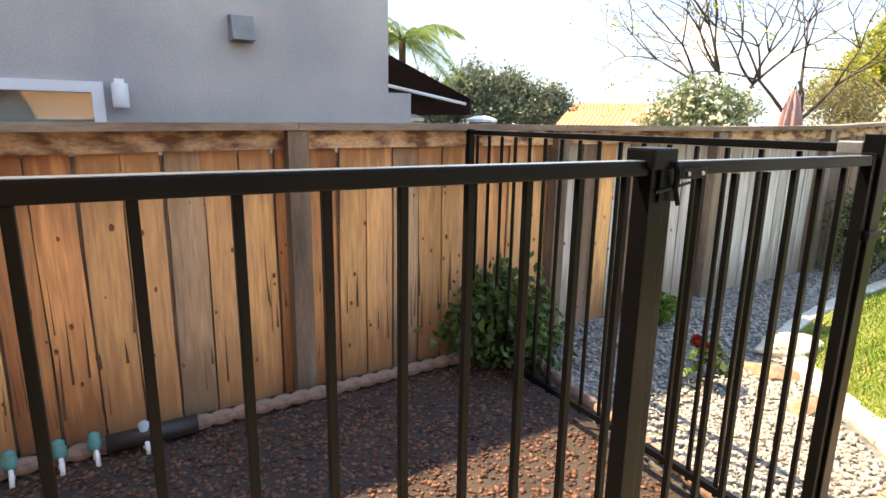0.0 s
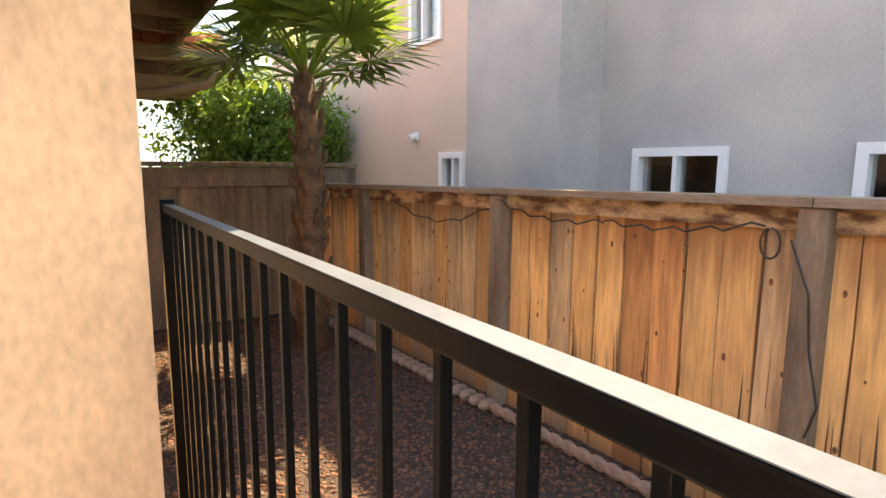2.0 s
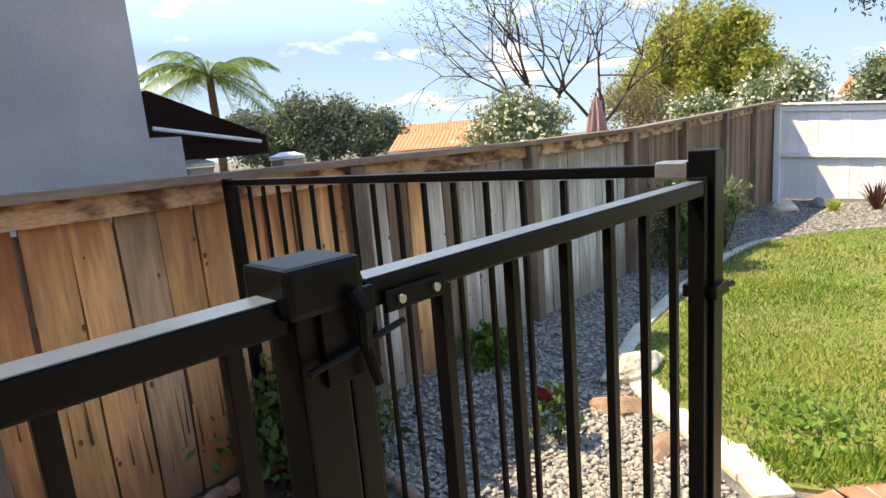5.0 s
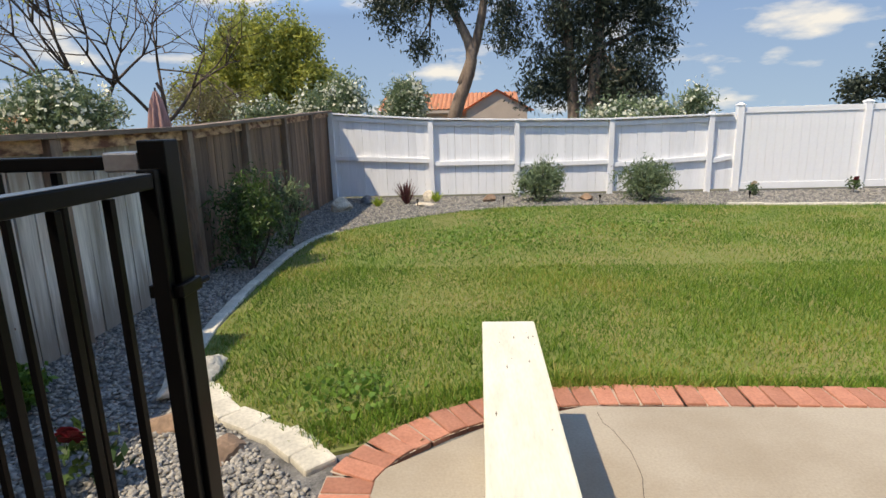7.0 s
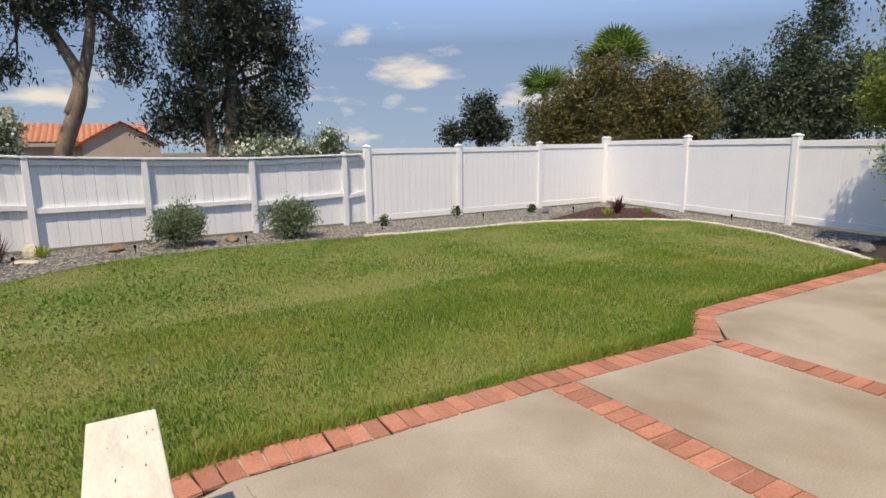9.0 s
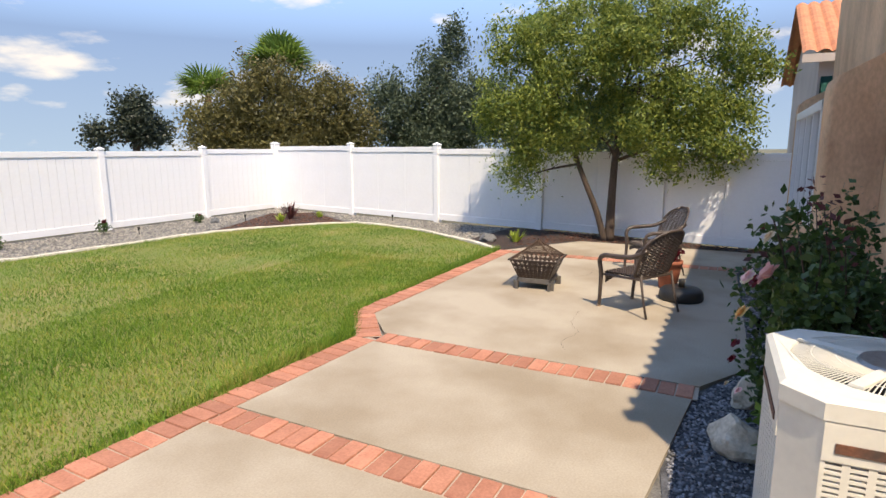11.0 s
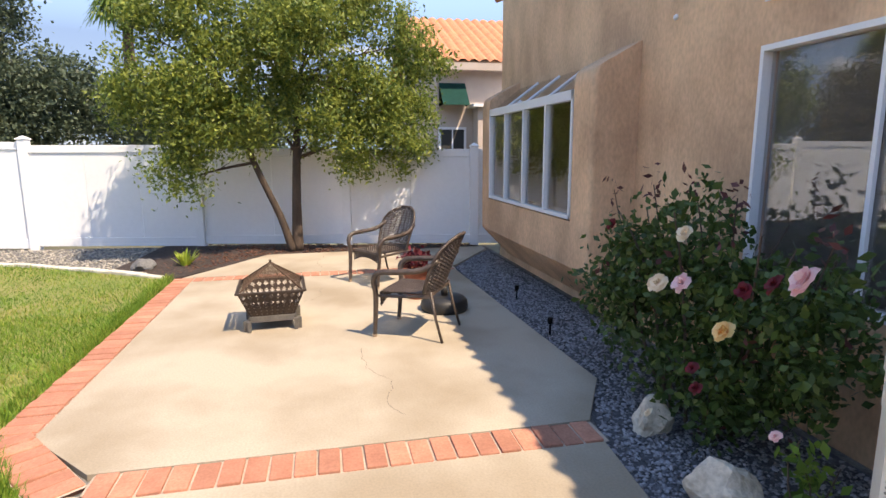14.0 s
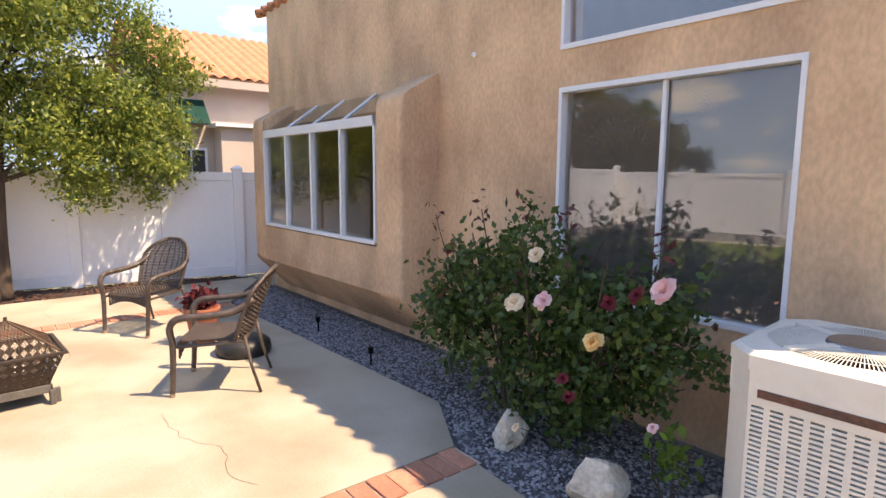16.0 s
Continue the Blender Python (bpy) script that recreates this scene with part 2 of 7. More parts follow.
# ---- building helpers ----
def link(name, bm, material, parent=None, label="", smooth=False):
    me = bpy.data.meshes.new(name)
    bm.to_mesh(me)
    bm.free()
    for f in me.polygons:
        f.use_smooth = smooth
    me.materials.append(material)
    ob = new(name, me)
    if parent:
        ob.parent = parent
    if label:
        ob["label"] = label
    return ob


def part(name, bm, material, parent, label="", smooth=False):
    return link(name, bm, material, parent, label, smooth)


def soup(name, verts, faces, material, parent=None, label="", smooth=False):
    me = bpy.data.meshes.new(name)
    me.from_pydata(verts, [], faces)
    if len(verts) < 6000:
        weld = bmesh.new()
        weld.from_mesh(me)
        bmesh.ops.remove_doubles(weld, verts=weld.verts, dist=1e-5)
        weld.to_mesh(me)
        weld.free()
    me.materials.append(material)
    if smooth:
        me.polygons.foreach_set("use_smooth", np.ones(len(me.polygons), dtype=bool))
    ob = new(name, me)
    if parent:
        ob.parent = parent
    if label:
        ob["label"] = label
    return ob


def empty(name, place=(0, 0, 0), turn=0.0):
    ob = new(name)
    ob.matrix_basis = pose(*place, 0, 0, turn)
    return ob


def add_box(bm, lo, hi, bevel=0.0, m=None):
    c = [(a + b) / 2 for a, b in zip(lo, hi)]
    s = [abs(b - a) for a, b in zip(lo, hi)]
    mat = (m or Matrix()) @ Matrix.Translation(c) @ Matrix.Diagonal((*s, 1))
    r = bmesh.ops.create_cube(bm, size=1, matrix=mat)
    if bevel:
        es = {e for v in r["verts"] for e in v.link_edges}
        bmesh.ops.bevel(bm, geom=list(es), offset=bevel, segments=2, affect="EDGES", profile=0.6)


def box(lo, hi, bevel=0.0, m=None):
    bm = bmesh.new()
    add_box(bm, lo, hi, bevel, m)
    return bm


def add_tube(bm, pts, radii, sides=8, cap=True):
    """A round bar through points, with one radius for each."""
    pts = [Vector(p) for p in pts]
    if not hasattr(radii, "__len__"):
        radii = [radii] * len(pts)
    rings, ref = [], None
    for i, p in enumerate(pts):
        d = (pts[min(i + 1, len(pts) - 1)] - pts[max(i - 1, 0)]).normalized()
        if ref is None:
            ref = d.orthogonal().normalized()
        ref = (ref - d * ref.dot(d)).normalized()
        o = d.cross(ref)
        rings.append([bm.verts.new(p + (ref * math.cos(a) + o * math.sin(a)) * radii[i])
                      for a in (2 * math.pi * k / sides for k in range(sides))])
    for a, b in zip(rings, rings[1:]):
        for k in range(sides):
            bm.faces.new((a[k], a[(k + 1) % sides], b[(k + 1) % sides], b[k]))
    if cap:
        bm.faces.new(rings[0][::-1])
        bm.faces.new(rings[-1])


def tube(pts, radii, sides=8):
    bm = bmesh.new()
    add_tube(bm, pts, radii, sides)
    return bm


def prism(outline, z0, z1):
    """An upright slab over a plan outline."""
    bm = bmesh.new()
    lo = [bm.verts.new((x, y, z0)) for x, y in outline]
    hi = [bm.verts.new((x, y, z1)) for x, y in outline]
    n = len(lo)
    bm.faces.new(hi)
    bm.faces.new(lo[::-1])
    for i in range(n):
        bm.faces.new((lo[i], lo[(i + 1) % n], hi[(i + 1) % n], hi[i]))
    bmesh.ops.recalc_face_normals(bm, faces=bm.faces)
    bmesh.ops.triangulate(bm, faces=[f for f in bm.faces if len(f.verts) > 4])
    return bm


def smooth_line(pts, n=8):
    """A soft curve through plan points."""
    out = []
    P = [np.array(p, float) for p in pts]
    for i in range(len(P) - 1):
        a, b, c, d = P[max(i - 1, 0)], P[i], P[i + 1], P[min(i + 2, len(P) - 1)]
        for k in range(n):
            t = k / n
            out.append(tuple(0.5 * (2 * b + (c - a) * t + (2 * a - 5 * b + 4 * c - d) * t * t + (3 * b - a - 3 * c + d) * t ** 3)))
    out.append(tuple(P[-1]))
    return out


def inside(poly, x, y):
    """Which of the plan points lie in the outline."""
    hit = np.zeros(len(x), bool)
    n = len(poly)
    for i in range(n):
        (x0, y0), (x1, y1) = poly[i], poly[(i + 1) % n]
        c = (y0 > y) != (y1 > y)
        with np.errstate(divide="ignore", invalid="ignore"):
            hit ^= c & (x < (x1 - x0) * (y - y0) / (y1 - y0 + 1e-12) + x0)
    return hit


# ---- the ground ----
WOOD_X, BACK_Y, HOUSE_Y, WING_Y = -6.55, 9.06, -3.31, -4.72
def east_x(y):
    return 8.39 + (y - 9.06) * 0.215


WOOD_TURN = 2.4
def wood_x(y):
    """The board fence runs slightly askew to the house."""
    return WOOD_X - math.tan(radians(WOOD_TURN)) * y


bm = bmesh.new()
bmesh.ops.create_grid(bm, x_segments=60, y_segments=60, size=2600, matrix=Matrix.Translation((0, 0, -0.31)))
tagged(link("ground", bm, FAR_GROUND), "dry open ground that runs out to the horizon", "ground", kind="structure")

def fall(y):
    """The garden falls gently away from the patio."""
    return -0.0133 * max(0.0, min(y, 9.2))


def tilted(bm):
    for v in bm.verts:
        v.co.z += fall(v.co.y)
    return bm


LAWN_EDGE = smooth_line([(-4.60, -0.30), (-5.10, 0.12), (-5.60, 0.62), (-5.80, 1.6), (-5.95, 3.0), (-6.0, 4.3), (-5.80, 5.1), (-5.22, 5.95), (-4.47, 6.62), (-3.58, 7.13),
                         (-2.2, 7.30), (-0.8, 7.14), (1.1, 6.83), (2.6, 6.68), (4.0, 6.55)], 5) + smooth_line([(4.0, 6.55), (5.3, 5.75), (6.2, 4.87), (5.85, 3.4), (5.1, 2.0), (4.25, 0.75)], 5)[1:]
LAWN_SOUTH = [(4.20, 0.68), (0.64, 0.68), (0.05, 0.24), (-1.70, 0.30), (-3.40, 0.30), (-4.0, 0.12), (-4.42, -0.22)]
LAWN = LAWN_EDGE + LAWN_SOUTH
tagged(link("lawn", tilted(prism(LAWN, -0.15, -0.012)), TURF), "patchy green lawn with dry straw-coloured spots", "lawn", kind="structure")
YARD = [(6.45, 0.0), (5.75, -3.3), (-4.3, -3.3), (-4.4, -1.38), (-6.72, -1.18), (-6.72, 0.0)]
yard = prism(YARD, -0.30, -0.030)
back = bpy.data.meshes.new("back_yard")
tilted(prism([(-7.0, 9.2), (8.5, 9.2), (6.45, 0.0), (-6.72, 0.0)], -0.30, -0.030)).to_mesh(back)
yard.from_mesh(back)
tagged(link("gravel_bed", yard, GRAVEL_BED), "bed of grey gravel round the lawn", "gravel", kind="structure")
tagged(link("slate_gravel_bed", prism([(-1.75, -2.30), (-0.6, -2.12), (0.66, -2.42), (4.4, -2.42), (5.3, -3.24), (-1.75, -3.24)], -0.15, -0.024), BLUE_GRAVEL_BED),
       "strip of dark blue-grey gravel along the house wall", "gravel", kind="structure")
tagged(link("mulch_bed", prism([(-6.60, -8.4), (-4.36, -8.4), (-4.36, -1.42), (-6.60, -1.22)], -0.15, -0.020), SOIL),
       "dark bed of soil under bark mulch in the side yard", "mulch", kind="structure")
tagged(link("mulch_corner", tilted(prism([(4.05, 6.65), (6.25, 5.0), (7.7, 7.2), (7.2, 8.2)], -0.28, -0.012)), SOIL), "triangle of reddish bark mulch in the lawn's corner", "mulch", kind="structure")
tagged(link("mulch_under_tree", prism([(4.25, 0.72), (4.85, 1.55), (6.7, 1.4), (5.8, -3.2), (5.55, -3.2), (5.55, -0.2)], -0.15, -0.016), SOIL), "dark leaf-strewn soil under the patio tree", "mulch", kind="structure")

# ---- the patio: slabs between courses of brick ----
def slab(outline):
    return tagged(link("patio_slab", prism(outline, -0.14, 0.0), CONCRETE), "sunlit buff concrete patio slab with stains", "patio", kind="structure")


slab([(-4.31, -1.75), (-4.31, -0.42), (-3.88, -0.08), (-3.40, 0.12), (-1.56, 0.11), (-1.56, -2.14), (-1.56, -4.77), (-4.33, -4.77)])
slab([(-1.34, 0.10), (-0.04, 0.04), (-0.04, -2.24), (-0.9, -2.16), (-1.34, -2.12)])
slab([(0.18, 0.08), (0.58, 0.46), (4.0, 0.46), (4.0, -2.45), (0.67, -2.56), (0.18, -2.27)])
slab([(4.22, 0.60), (5.5, -0.2), (5.5, -3.2), (5.30, -3.20), (4.22, -2.50)])

# ---- the house: garden front with a bay, and the recessed wing ----
def wall_with_holes(name, x0, x1, z0, z1, y_front, y_back, holes, material, label):
    """A wall along x with rectangular openings (x0, x1, z0, z1) right through it."""
    bm = bmesh.new()
    xs = sorted({x0, x1, *[h[0] for h in holes], *[h[1] for h in holes]})
    for a, b in zip(xs, xs[1:]):
        spans, z = [], z0
        for h in sorted((h for h in holes if h[0] <= a + 1e-6 and h[1] >= b - 1e-6), key=lambda h: h[2]):
            spans.append((z, h[2]))
            z = h[3]
        spans.append((z, z1))
        for lo, hi in spans:
            if hi - lo > 1e-4:
                add_box(bm, (a, y_back, lo), (b, y_front, hi))
    bmesh.ops.remove_doubles(bm, verts=bm.verts, dist=1e-5)
    return tagged(link(name, bm, material), label, "wall", kind="structure")


EAVE = 3.32
BIG, UPPER = (-0.945, 0.42, 0.63, 1.92), (-0.90, 0.42, 2.145, 3.05)
BAY_HOLE = (1.80, 4.44, 0.60, 1.95)
wall_with_holes("wall_garden", -2.05, 4.98, -0.14, EAVE, HOUSE_Y, HOUSE_Y - 0.2, [BIG, UPPER, BAY_HOLE], STUCCO, "mottled tan stucco house wall facing the garden")
tagged(link("wall_east", box((4.78, -12, -0.14), (4.98, HOUSE_Y - 0.203, EAVE)), STUCCO), "tan stucco end wall of the house", "wall", kind="structure")
tagged(link("wall_step", box((-2.05, WING_Y - 0.2, -0.14), (-1.85, HOUSE_Y - 0.203, EAVE)), STUCCO), "short tan stucco return wall of the house", "wall", kind="structure")
tagged(link("wall_wing", box((-4.335, WING_Y - 0.2, -0.14), (-2.053, WING_Y, 2.75)), STUCCO), "plain tan stucco wall of the recessed wing", "wall", kind="structure")
tagged(link("wall_west", box((-4.335, -12, -0.14), (-4.135, WING_Y - 0.203, 2.75)), STUCCO), "tan stucco side wall of the house", "wall", kind="structure")
tagged(link("wall_south", box((-4.132, -12.2, -0.14), (4.777, -12.003, 2.75)), STUCCO), "tan stucco far wall of the house", "wall", kind="structure")
# the dim rooms behind the windows
room = bmesh.new()
add_box(room, (-1.5, -6.9, -0.1), (4.8, -6.8, 3.2))
add_box(room, (-1.5, -6.8, -0.13), (4.8, -3.46, -0.03))
add_box(room, (-1.5, -6.8, 3.2), (4.8, -3.46, 3.3))
add_box(room, (1.0, -6.8, -0.03), (1.1, -3.46, 3.2))
tagged(link("interior_wall", room, DARK_ROOM), "dim walls and floor of the rooms inside", "wall", kind="structure")


def roof_slab(name, outline, label, material=TILE):
    """A roof from corner points given as one or more four-sided slopes."""
    bm = bmesh.new()
    for q in outline:
        vs = [bm.verts.new(p) for p in q]
        f = bm.faces.new(vs)
    r = bmesh.ops.solidify(bm, geom=list(bm.faces), thickness=0.08)
    return tagged(link(name, bm, material), label, "roof", kind="structure")


roof_slab("roof_garden_side", [((-2.15, -3.29, EAVE + 0.05), (5.13, -3.29, EAVE + 0.05), (5.13, -7.5, EAVE + 1.6), (-2.15, -7.5, EAVE + 1.6)),
                               ((-2.15, -7.5, EAVE + 1.6), (5.13, -7.5, EAVE + 1.6), (5.13, -12.4, EAVE - 0.2), (-2.15, -12.4, EAVE - 0.2))], "terracotta tile roof over the garden side")
roof_slab("roof_wing", [((-5.02, -4.62, 2.64), (-2.15, -4.62, 2.64), (-2.15, -8.0, 3.9), (-4.0, -8.0, 3.9)),
                        ((-5.02, -4.62, 2.64), (-4.0, -8.0, 3.9), (-4.0, -12.4, 3.9), (-5.02, -12.4, 2.64))], "terracotta tile roof over the recessed wing")
bm = bmesh.new()
add_box(bm, (-5.02, -12.4, 2.44), (-4.975, -4.60, 2.62), 0.006)
add_box(bm, (-4.972, -12.4, 2.57), (-4.363, -4.60, 2.60))
for k in range(11):
    add_box(bm, (-4.972, -5.0 - 0.62 * k, 2.47), (-4.363, -4.94 - 0.62 * k, 2.568))
tagged(link("eave_trim", bm, OLD_WOOD), "brown boarded eave and fascia along the side yard", "trim", kind="structure")
tile = bmesh.new()
add_tube(tile, [(0, 0, 0), (0, -0.42, 0.15)], [0.055, 0.05], 10)
tile_row = tagged(empty("tile_row", (0, 0, 0)), "row of rounded clay tiles along the roof edge", "roof tiles", kind="structure")
first_tile = part("roof_tile", tile, TILE, tile_row, smooth=True)
first_tile.location = (-2.05, -3.28, EAVE + 0.02)
for i in range(1, 38):
    t2 = first_tile.copy()
    scene.collection.objects.link(t2)
    t2.location = (-2.05 + i * 0.196, -3.28, EAVE + 0.02)


def bay():
    """The stucco garden bay with its sloped glass top: rounded shell, white frame, panes."""
    shell = bmesh.new()
    x0, x1, yf, yb = 1.62, 4.60, -2.935, HOUSE_Y + 0.002
    wx0, wx1, wz0 = 1.96, 4.26, 0.81
    # cheeks at both ends, sill wall below, side strips
    def cheek(a, b):
        pts = [(yb, 0.04), (yf, 0.42), (yf, 1.93), (yf - 0.03, 1.99), (yb, 2.17)]
        lo = [shell.verts.new((a, y, z)) for y, z in pts]
        hi = [shell.verts.new((b, y, z)) for y, z in pts]
        shell.faces.new(lo[::-1])
        shell.faces.new(hi)
        for i in range(len(pts)):
            shell.faces.new((lo[i], lo[(i + 1) % 5], hi[(i + 1) % 5], hi[i]))
    cheek(x0, wx0 - 0.012)
    cheek(wx1 + 0.012, x1)
    pts = [(yb, 0.04), (yf, 0.42), (yf, wz0 - 0.012), (yf - 0.16, wz0 - 0.012), (yb, wz0 - 0.012)]
    lo = [shell.verts.new((wx0 - 0.012, y, z)) for y, z in pts]
    hi = [shell.verts.new((wx1 + 0.012, y, z)) for y, z in pts]
    shell.faces.new(lo[::-1])
    shell.faces.new(hi)
    for i in range(len(pts)):
        shell.faces.new((lo[i], lo[(i + 1) % 5], hi[(i + 1) % 5], hi[i]))
    bmesh.ops.remove_doubles(shell, verts=shell.verts, dist=1e-4)
    bmesh.ops.recalc_face_normals(shell, faces=shell.faces)
    es = [e for e in shell.edges if len(e.link_faces) == 2 and e.calc_face_angle(0) > 0.4 and all(v.co.y > yb + 0.01 for v in e.verts)
          and not all(wx0 - 0.05 < v.co.x < wx1 + 0.05 for v in e.verts)]
    bmesh.ops.bevel(shell, geom=es, offset=0.045, segments=4, affect="EDGES", profile=0.5)
    tagged(link("wall_bay", shell, STUCCO, smooth=False), "rounded tan stucco bay that juts from the house wall", "wall", kind="structure")
    w = tagged(empty("window_bay", (0, 0, 0)), "white-framed bay window of four panes with a sloped glass top", "window", kind="structure")
    fr = bmesh.new()
    yf2 = yf - 0.004
    for a, b, c, d in ((wx0, wx1, wz0, wz0 + 0.035), (wx0, wx1, 1.77, 1.85), (wx0, wx0 + 0.03, wz0, 1.85), (wx1 - 0.03, wx1, wz0, 1.85)):
        add_box(fr, (a, yf2 - 0.05, c), (b, yf2 + 0.012, d), 0.004)
    part("window_frame", fr, WHITE_FRAME, w)
    n = 4
    for i in range(1, n):
        x = wx0 + (wx1 - wx0) * i / n
        part("mullion", box((x - 0.016, yf2 - 0.045, wz0), (x + 0.016, yf2 + 0.010, 1.82), 0.003), WHITE_FRAME, w)
        bm = bmesh.new()
        add_tube(bm, [(x, yf2 - 0.01, 1.835), (x, yb, 2.10)], 0.014, 6)
        part("roof_bar", bm, WHITE_FRAME, w)
    for i in range(n):
        a, b = wx0 + (wx1 - wx0) * i / n, wx0 + (wx1 - wx0) * (i + 1) / n
        pane = part("pane", box((a + 0.01, yf2 - 0.03, wz0 + 0.01), (b - 0.01, yf2 - 0.024, 1.81)), GLASS, w)
        bm = bmesh.new()
        bm.faces.new([bm.verts.new(p) for p in ((a, yf2 - 0.02, 1.832), (b, yf2 - 0.02, 1.832), (b, yb, 2.098), (a, yb, 2.098))])
        bmesh.ops.solidify(bm, geom=list(bm.faces), thickness=0.006)
        part("roof_pane", bm, GLASS, w)
    part("screen", box((wx1 - (wx1 - wx0) / 2, yf2 - 0.06, wz0), (wx1, yf2 - 0.055, 1.79)), SCREEN, w, "grey insect screen")


bay()


def flat_window(name, hole, mullions, label, y=HOUSE_Y, screen_from=None):
    x0, x1, z0, z1 = hole
    w = tagged(empty(name), label, "window", kind="structure")
    fr = bmesh.new()
    for a, b, c, d in ((x0, x1, z0, z0 + 0.03), (x0, x1, z1 - 0.03, z1), (x0, x0 + 0.024, z0 + 0.03, z1 - 0.03), (x1 - 0.024, x1, z0 + 0.03, z1 - 0.03)):
        add_box(fr, (a, y - 0.07, c), (b, y + 0.010, d))
    part("window_frame", fr, WHITE_FRAME, w)
    edges = [x0 + 0.03, *mullions, x1 - 0.03]
    for m in mullions:
        part("mullion", box((m - 0.012, y - 0.043, z0 + 0.03), (m + 0.012, y - 0.018, z1 - 0.03), 0.003), WHITE_FRAME, w)
    for a, b in zip(edges, edges[1:]):
        part("pane", box((a, y - 0.05, z0 + 0.03), (b, y - 0.044, z1 - 0.03)), GLASS, w)
    if screen_from is not None:
        part("screen", box((x0 + 0.03, y - 0.085, z0 + 0.03), (x1 - 0.03, y - 0.08, z1 - 0.03)), SCREEN, w, "brown-grey shade behind the glass")
    return w


flat_window("window_garden", BIG, [-0.268], "tall white-framed sliding window that mirrors the garden", screen_from=-0.268)
flat_window("window_upper", UPPER, [], "white-framed fixed window above the sliding window")

# ---- the neighbour's two-storey house behind the wooden fence ----
NX, PX = -8.25, -7.72
nb = bmesh.new()
def wall_along_y(bm, x, y0, y1, z0, z1, holes, thick=0.25):
    ys = sorted({y0, y1, *[h[0] for h in holes], *[h[1] for h in holes]})
    for a, b in zip(ys, ys[1:]):
        z = z0
        for h in sorted((h for h in holes if h[0] <= a + 1e-6 and h[1] >= b - 1e-6), key=lambda h: h[2]):
            add_box(bm, (x - thick, a, z), (x, b, h[2]))
            z = h[3]
        add_box(bm, (x - thick, a, z), (x, b, z1))


N_WINDOWS = [(-8.46, -7.98, 0.95, 1.59), (-6.20, -5.35, 0.85, 1.59), (-4.53, -3.17, 0.75, 1.585)]
wall_along_y(nb, NX, -6.59, -1.075, -0.15, 5.3, N_WINDOWS[1:])
bmesh.ops.remove_doubles(nb, verts=nb.verts, dist=1e-4)
house = tagged(empty("neighbour_house", (0, 0, 0)), "two-storey grey stucco house, pinkish bounce painted on its far end, behind the wooden fence", "house")
part("wall", nb, GREY_STUCCO, house)
part("wall", box((NX - 0.25, -7.953, -0.15), (PX, -6.593, 5.0)), GREY_STUCCO, house)
part("wall", box((-20, -1.325, -0.15), (NX - 0.253, -1.075, 5.3)), GREY_STUCCO, house)
part("garden_wall", box((NX - 0.55, -1.072, -0.15), (NX - 0.02, -0.85, 1.60)), GREY_STUCCO, house)
pk = bmesh.new()
wall_along_y(pk, PX, -14.6, -7.956, -0.15, 5.0, [N_WINDOWS[0], (-9.14, -8.44, 2.83, 3.62)])
bmesh.ops.remove_doubles(pk, verts=pk.verts, dist=1e-4)
# far end of the house: the pink here is painted bounce light
part("wall", box((-20, -14.8, -0.15), (PX - 0.01, -14.603, 5.0)), BOUNCE_STUCCO, house, "stucco wall with pinkish bounce light put into its colour")
part("wall", pk, BOUNCE_STUCCO, house, "stucco wall with pinkish bounce light put into its colour")
rf = bmesh.new()
add_box(rf, (-20.5, -6.55, 5.303), (NX + 0.10, -1.03, 5.42))
add_box(rf, (-20.5, -15.0, 5.003), (PX + 0.06, -6.593, 5.10))
part("roof", rf, TILE, house)
part("wall", box((-20, -6.84, 5.103), (NX - 0.003, -6.593, 5.3)), GREY_STUCCO, house)
part("inner_wall", box((-14, -14.5, -0.1), (-13.9, -1.4, 4.2)), DIM_ROOM, house)
# unseen far wall, added to keep sunlight out of the rooms
part("wall", box((-20.3, -14.8, -0.15), (-20.003, -1.075, 5.0)), GREY_STUCCO, house)


def side_window(y0, y1, z0, z1, split, blind=None, wx=NX):
    w = bmesh.new()
    for a, b, c, d in ((y0, y1, z1 - 0.07, z1), (y0, y1, z0, z0 + 0.05), (y0, y0 + 0.07, z0 + 0.05, z1 - 0.07), (y1 - 0.07, y1, z0 + 0.05, z1 - 0.07)):
        add_box(w, (wx - 0.10, a, c), (wx + 0.03, b, d))
    frame_part = part("window", w, WHITE_FRAME, house, "white window frame")
    part("mullion", box((wx - 0.08, split - 0.02, z0 + 0.05), (wx + 0.02, split + 0.02, z1 - 0.07)), WHITE_FRAME, frame_part)
    for a, b in ((y0 + 0.07, split - 0.02), (split + 0.02, y1 - 0.07)):
        part("pane", box((wx - 0.05, a, z0 + 0.05), (wx - 0.044, b, z1 - 0.07)), GLASS, frame_part)
    if blind:
        part("blind", box((wx - 0.16, blind[0], z0 + 0.04), (wx - 0.14, blind[1], z1 - 0.07)), BLIND, frame_part, "pale greenish blind")


side_window(*N_WINDOWS[0], -8.19, wx=PX)
side_window(*N_WINDOWS[1], -5.79)
side_window(*N_WINDOWS[2], -3.84, (-3.82, -3.24))
side_window(-9.14, -8.44, 2.83, 3.62, -8.84, (-8.82, -8.52), wx=PX)

# ---- wooden fence along the side: posts, rails, cap ----
fence = tagged(empty("wooden_fence", (WOOD_X, 0, 0), WOOD_TURN), "weathered brown board fence with grey posts along the side", "fence")
def fence_top(y):
    return float(np.interp(y, [-8.4, -2.4, 2.3, 9.3], [1.24, 1.325, 1.345, 1.63]))


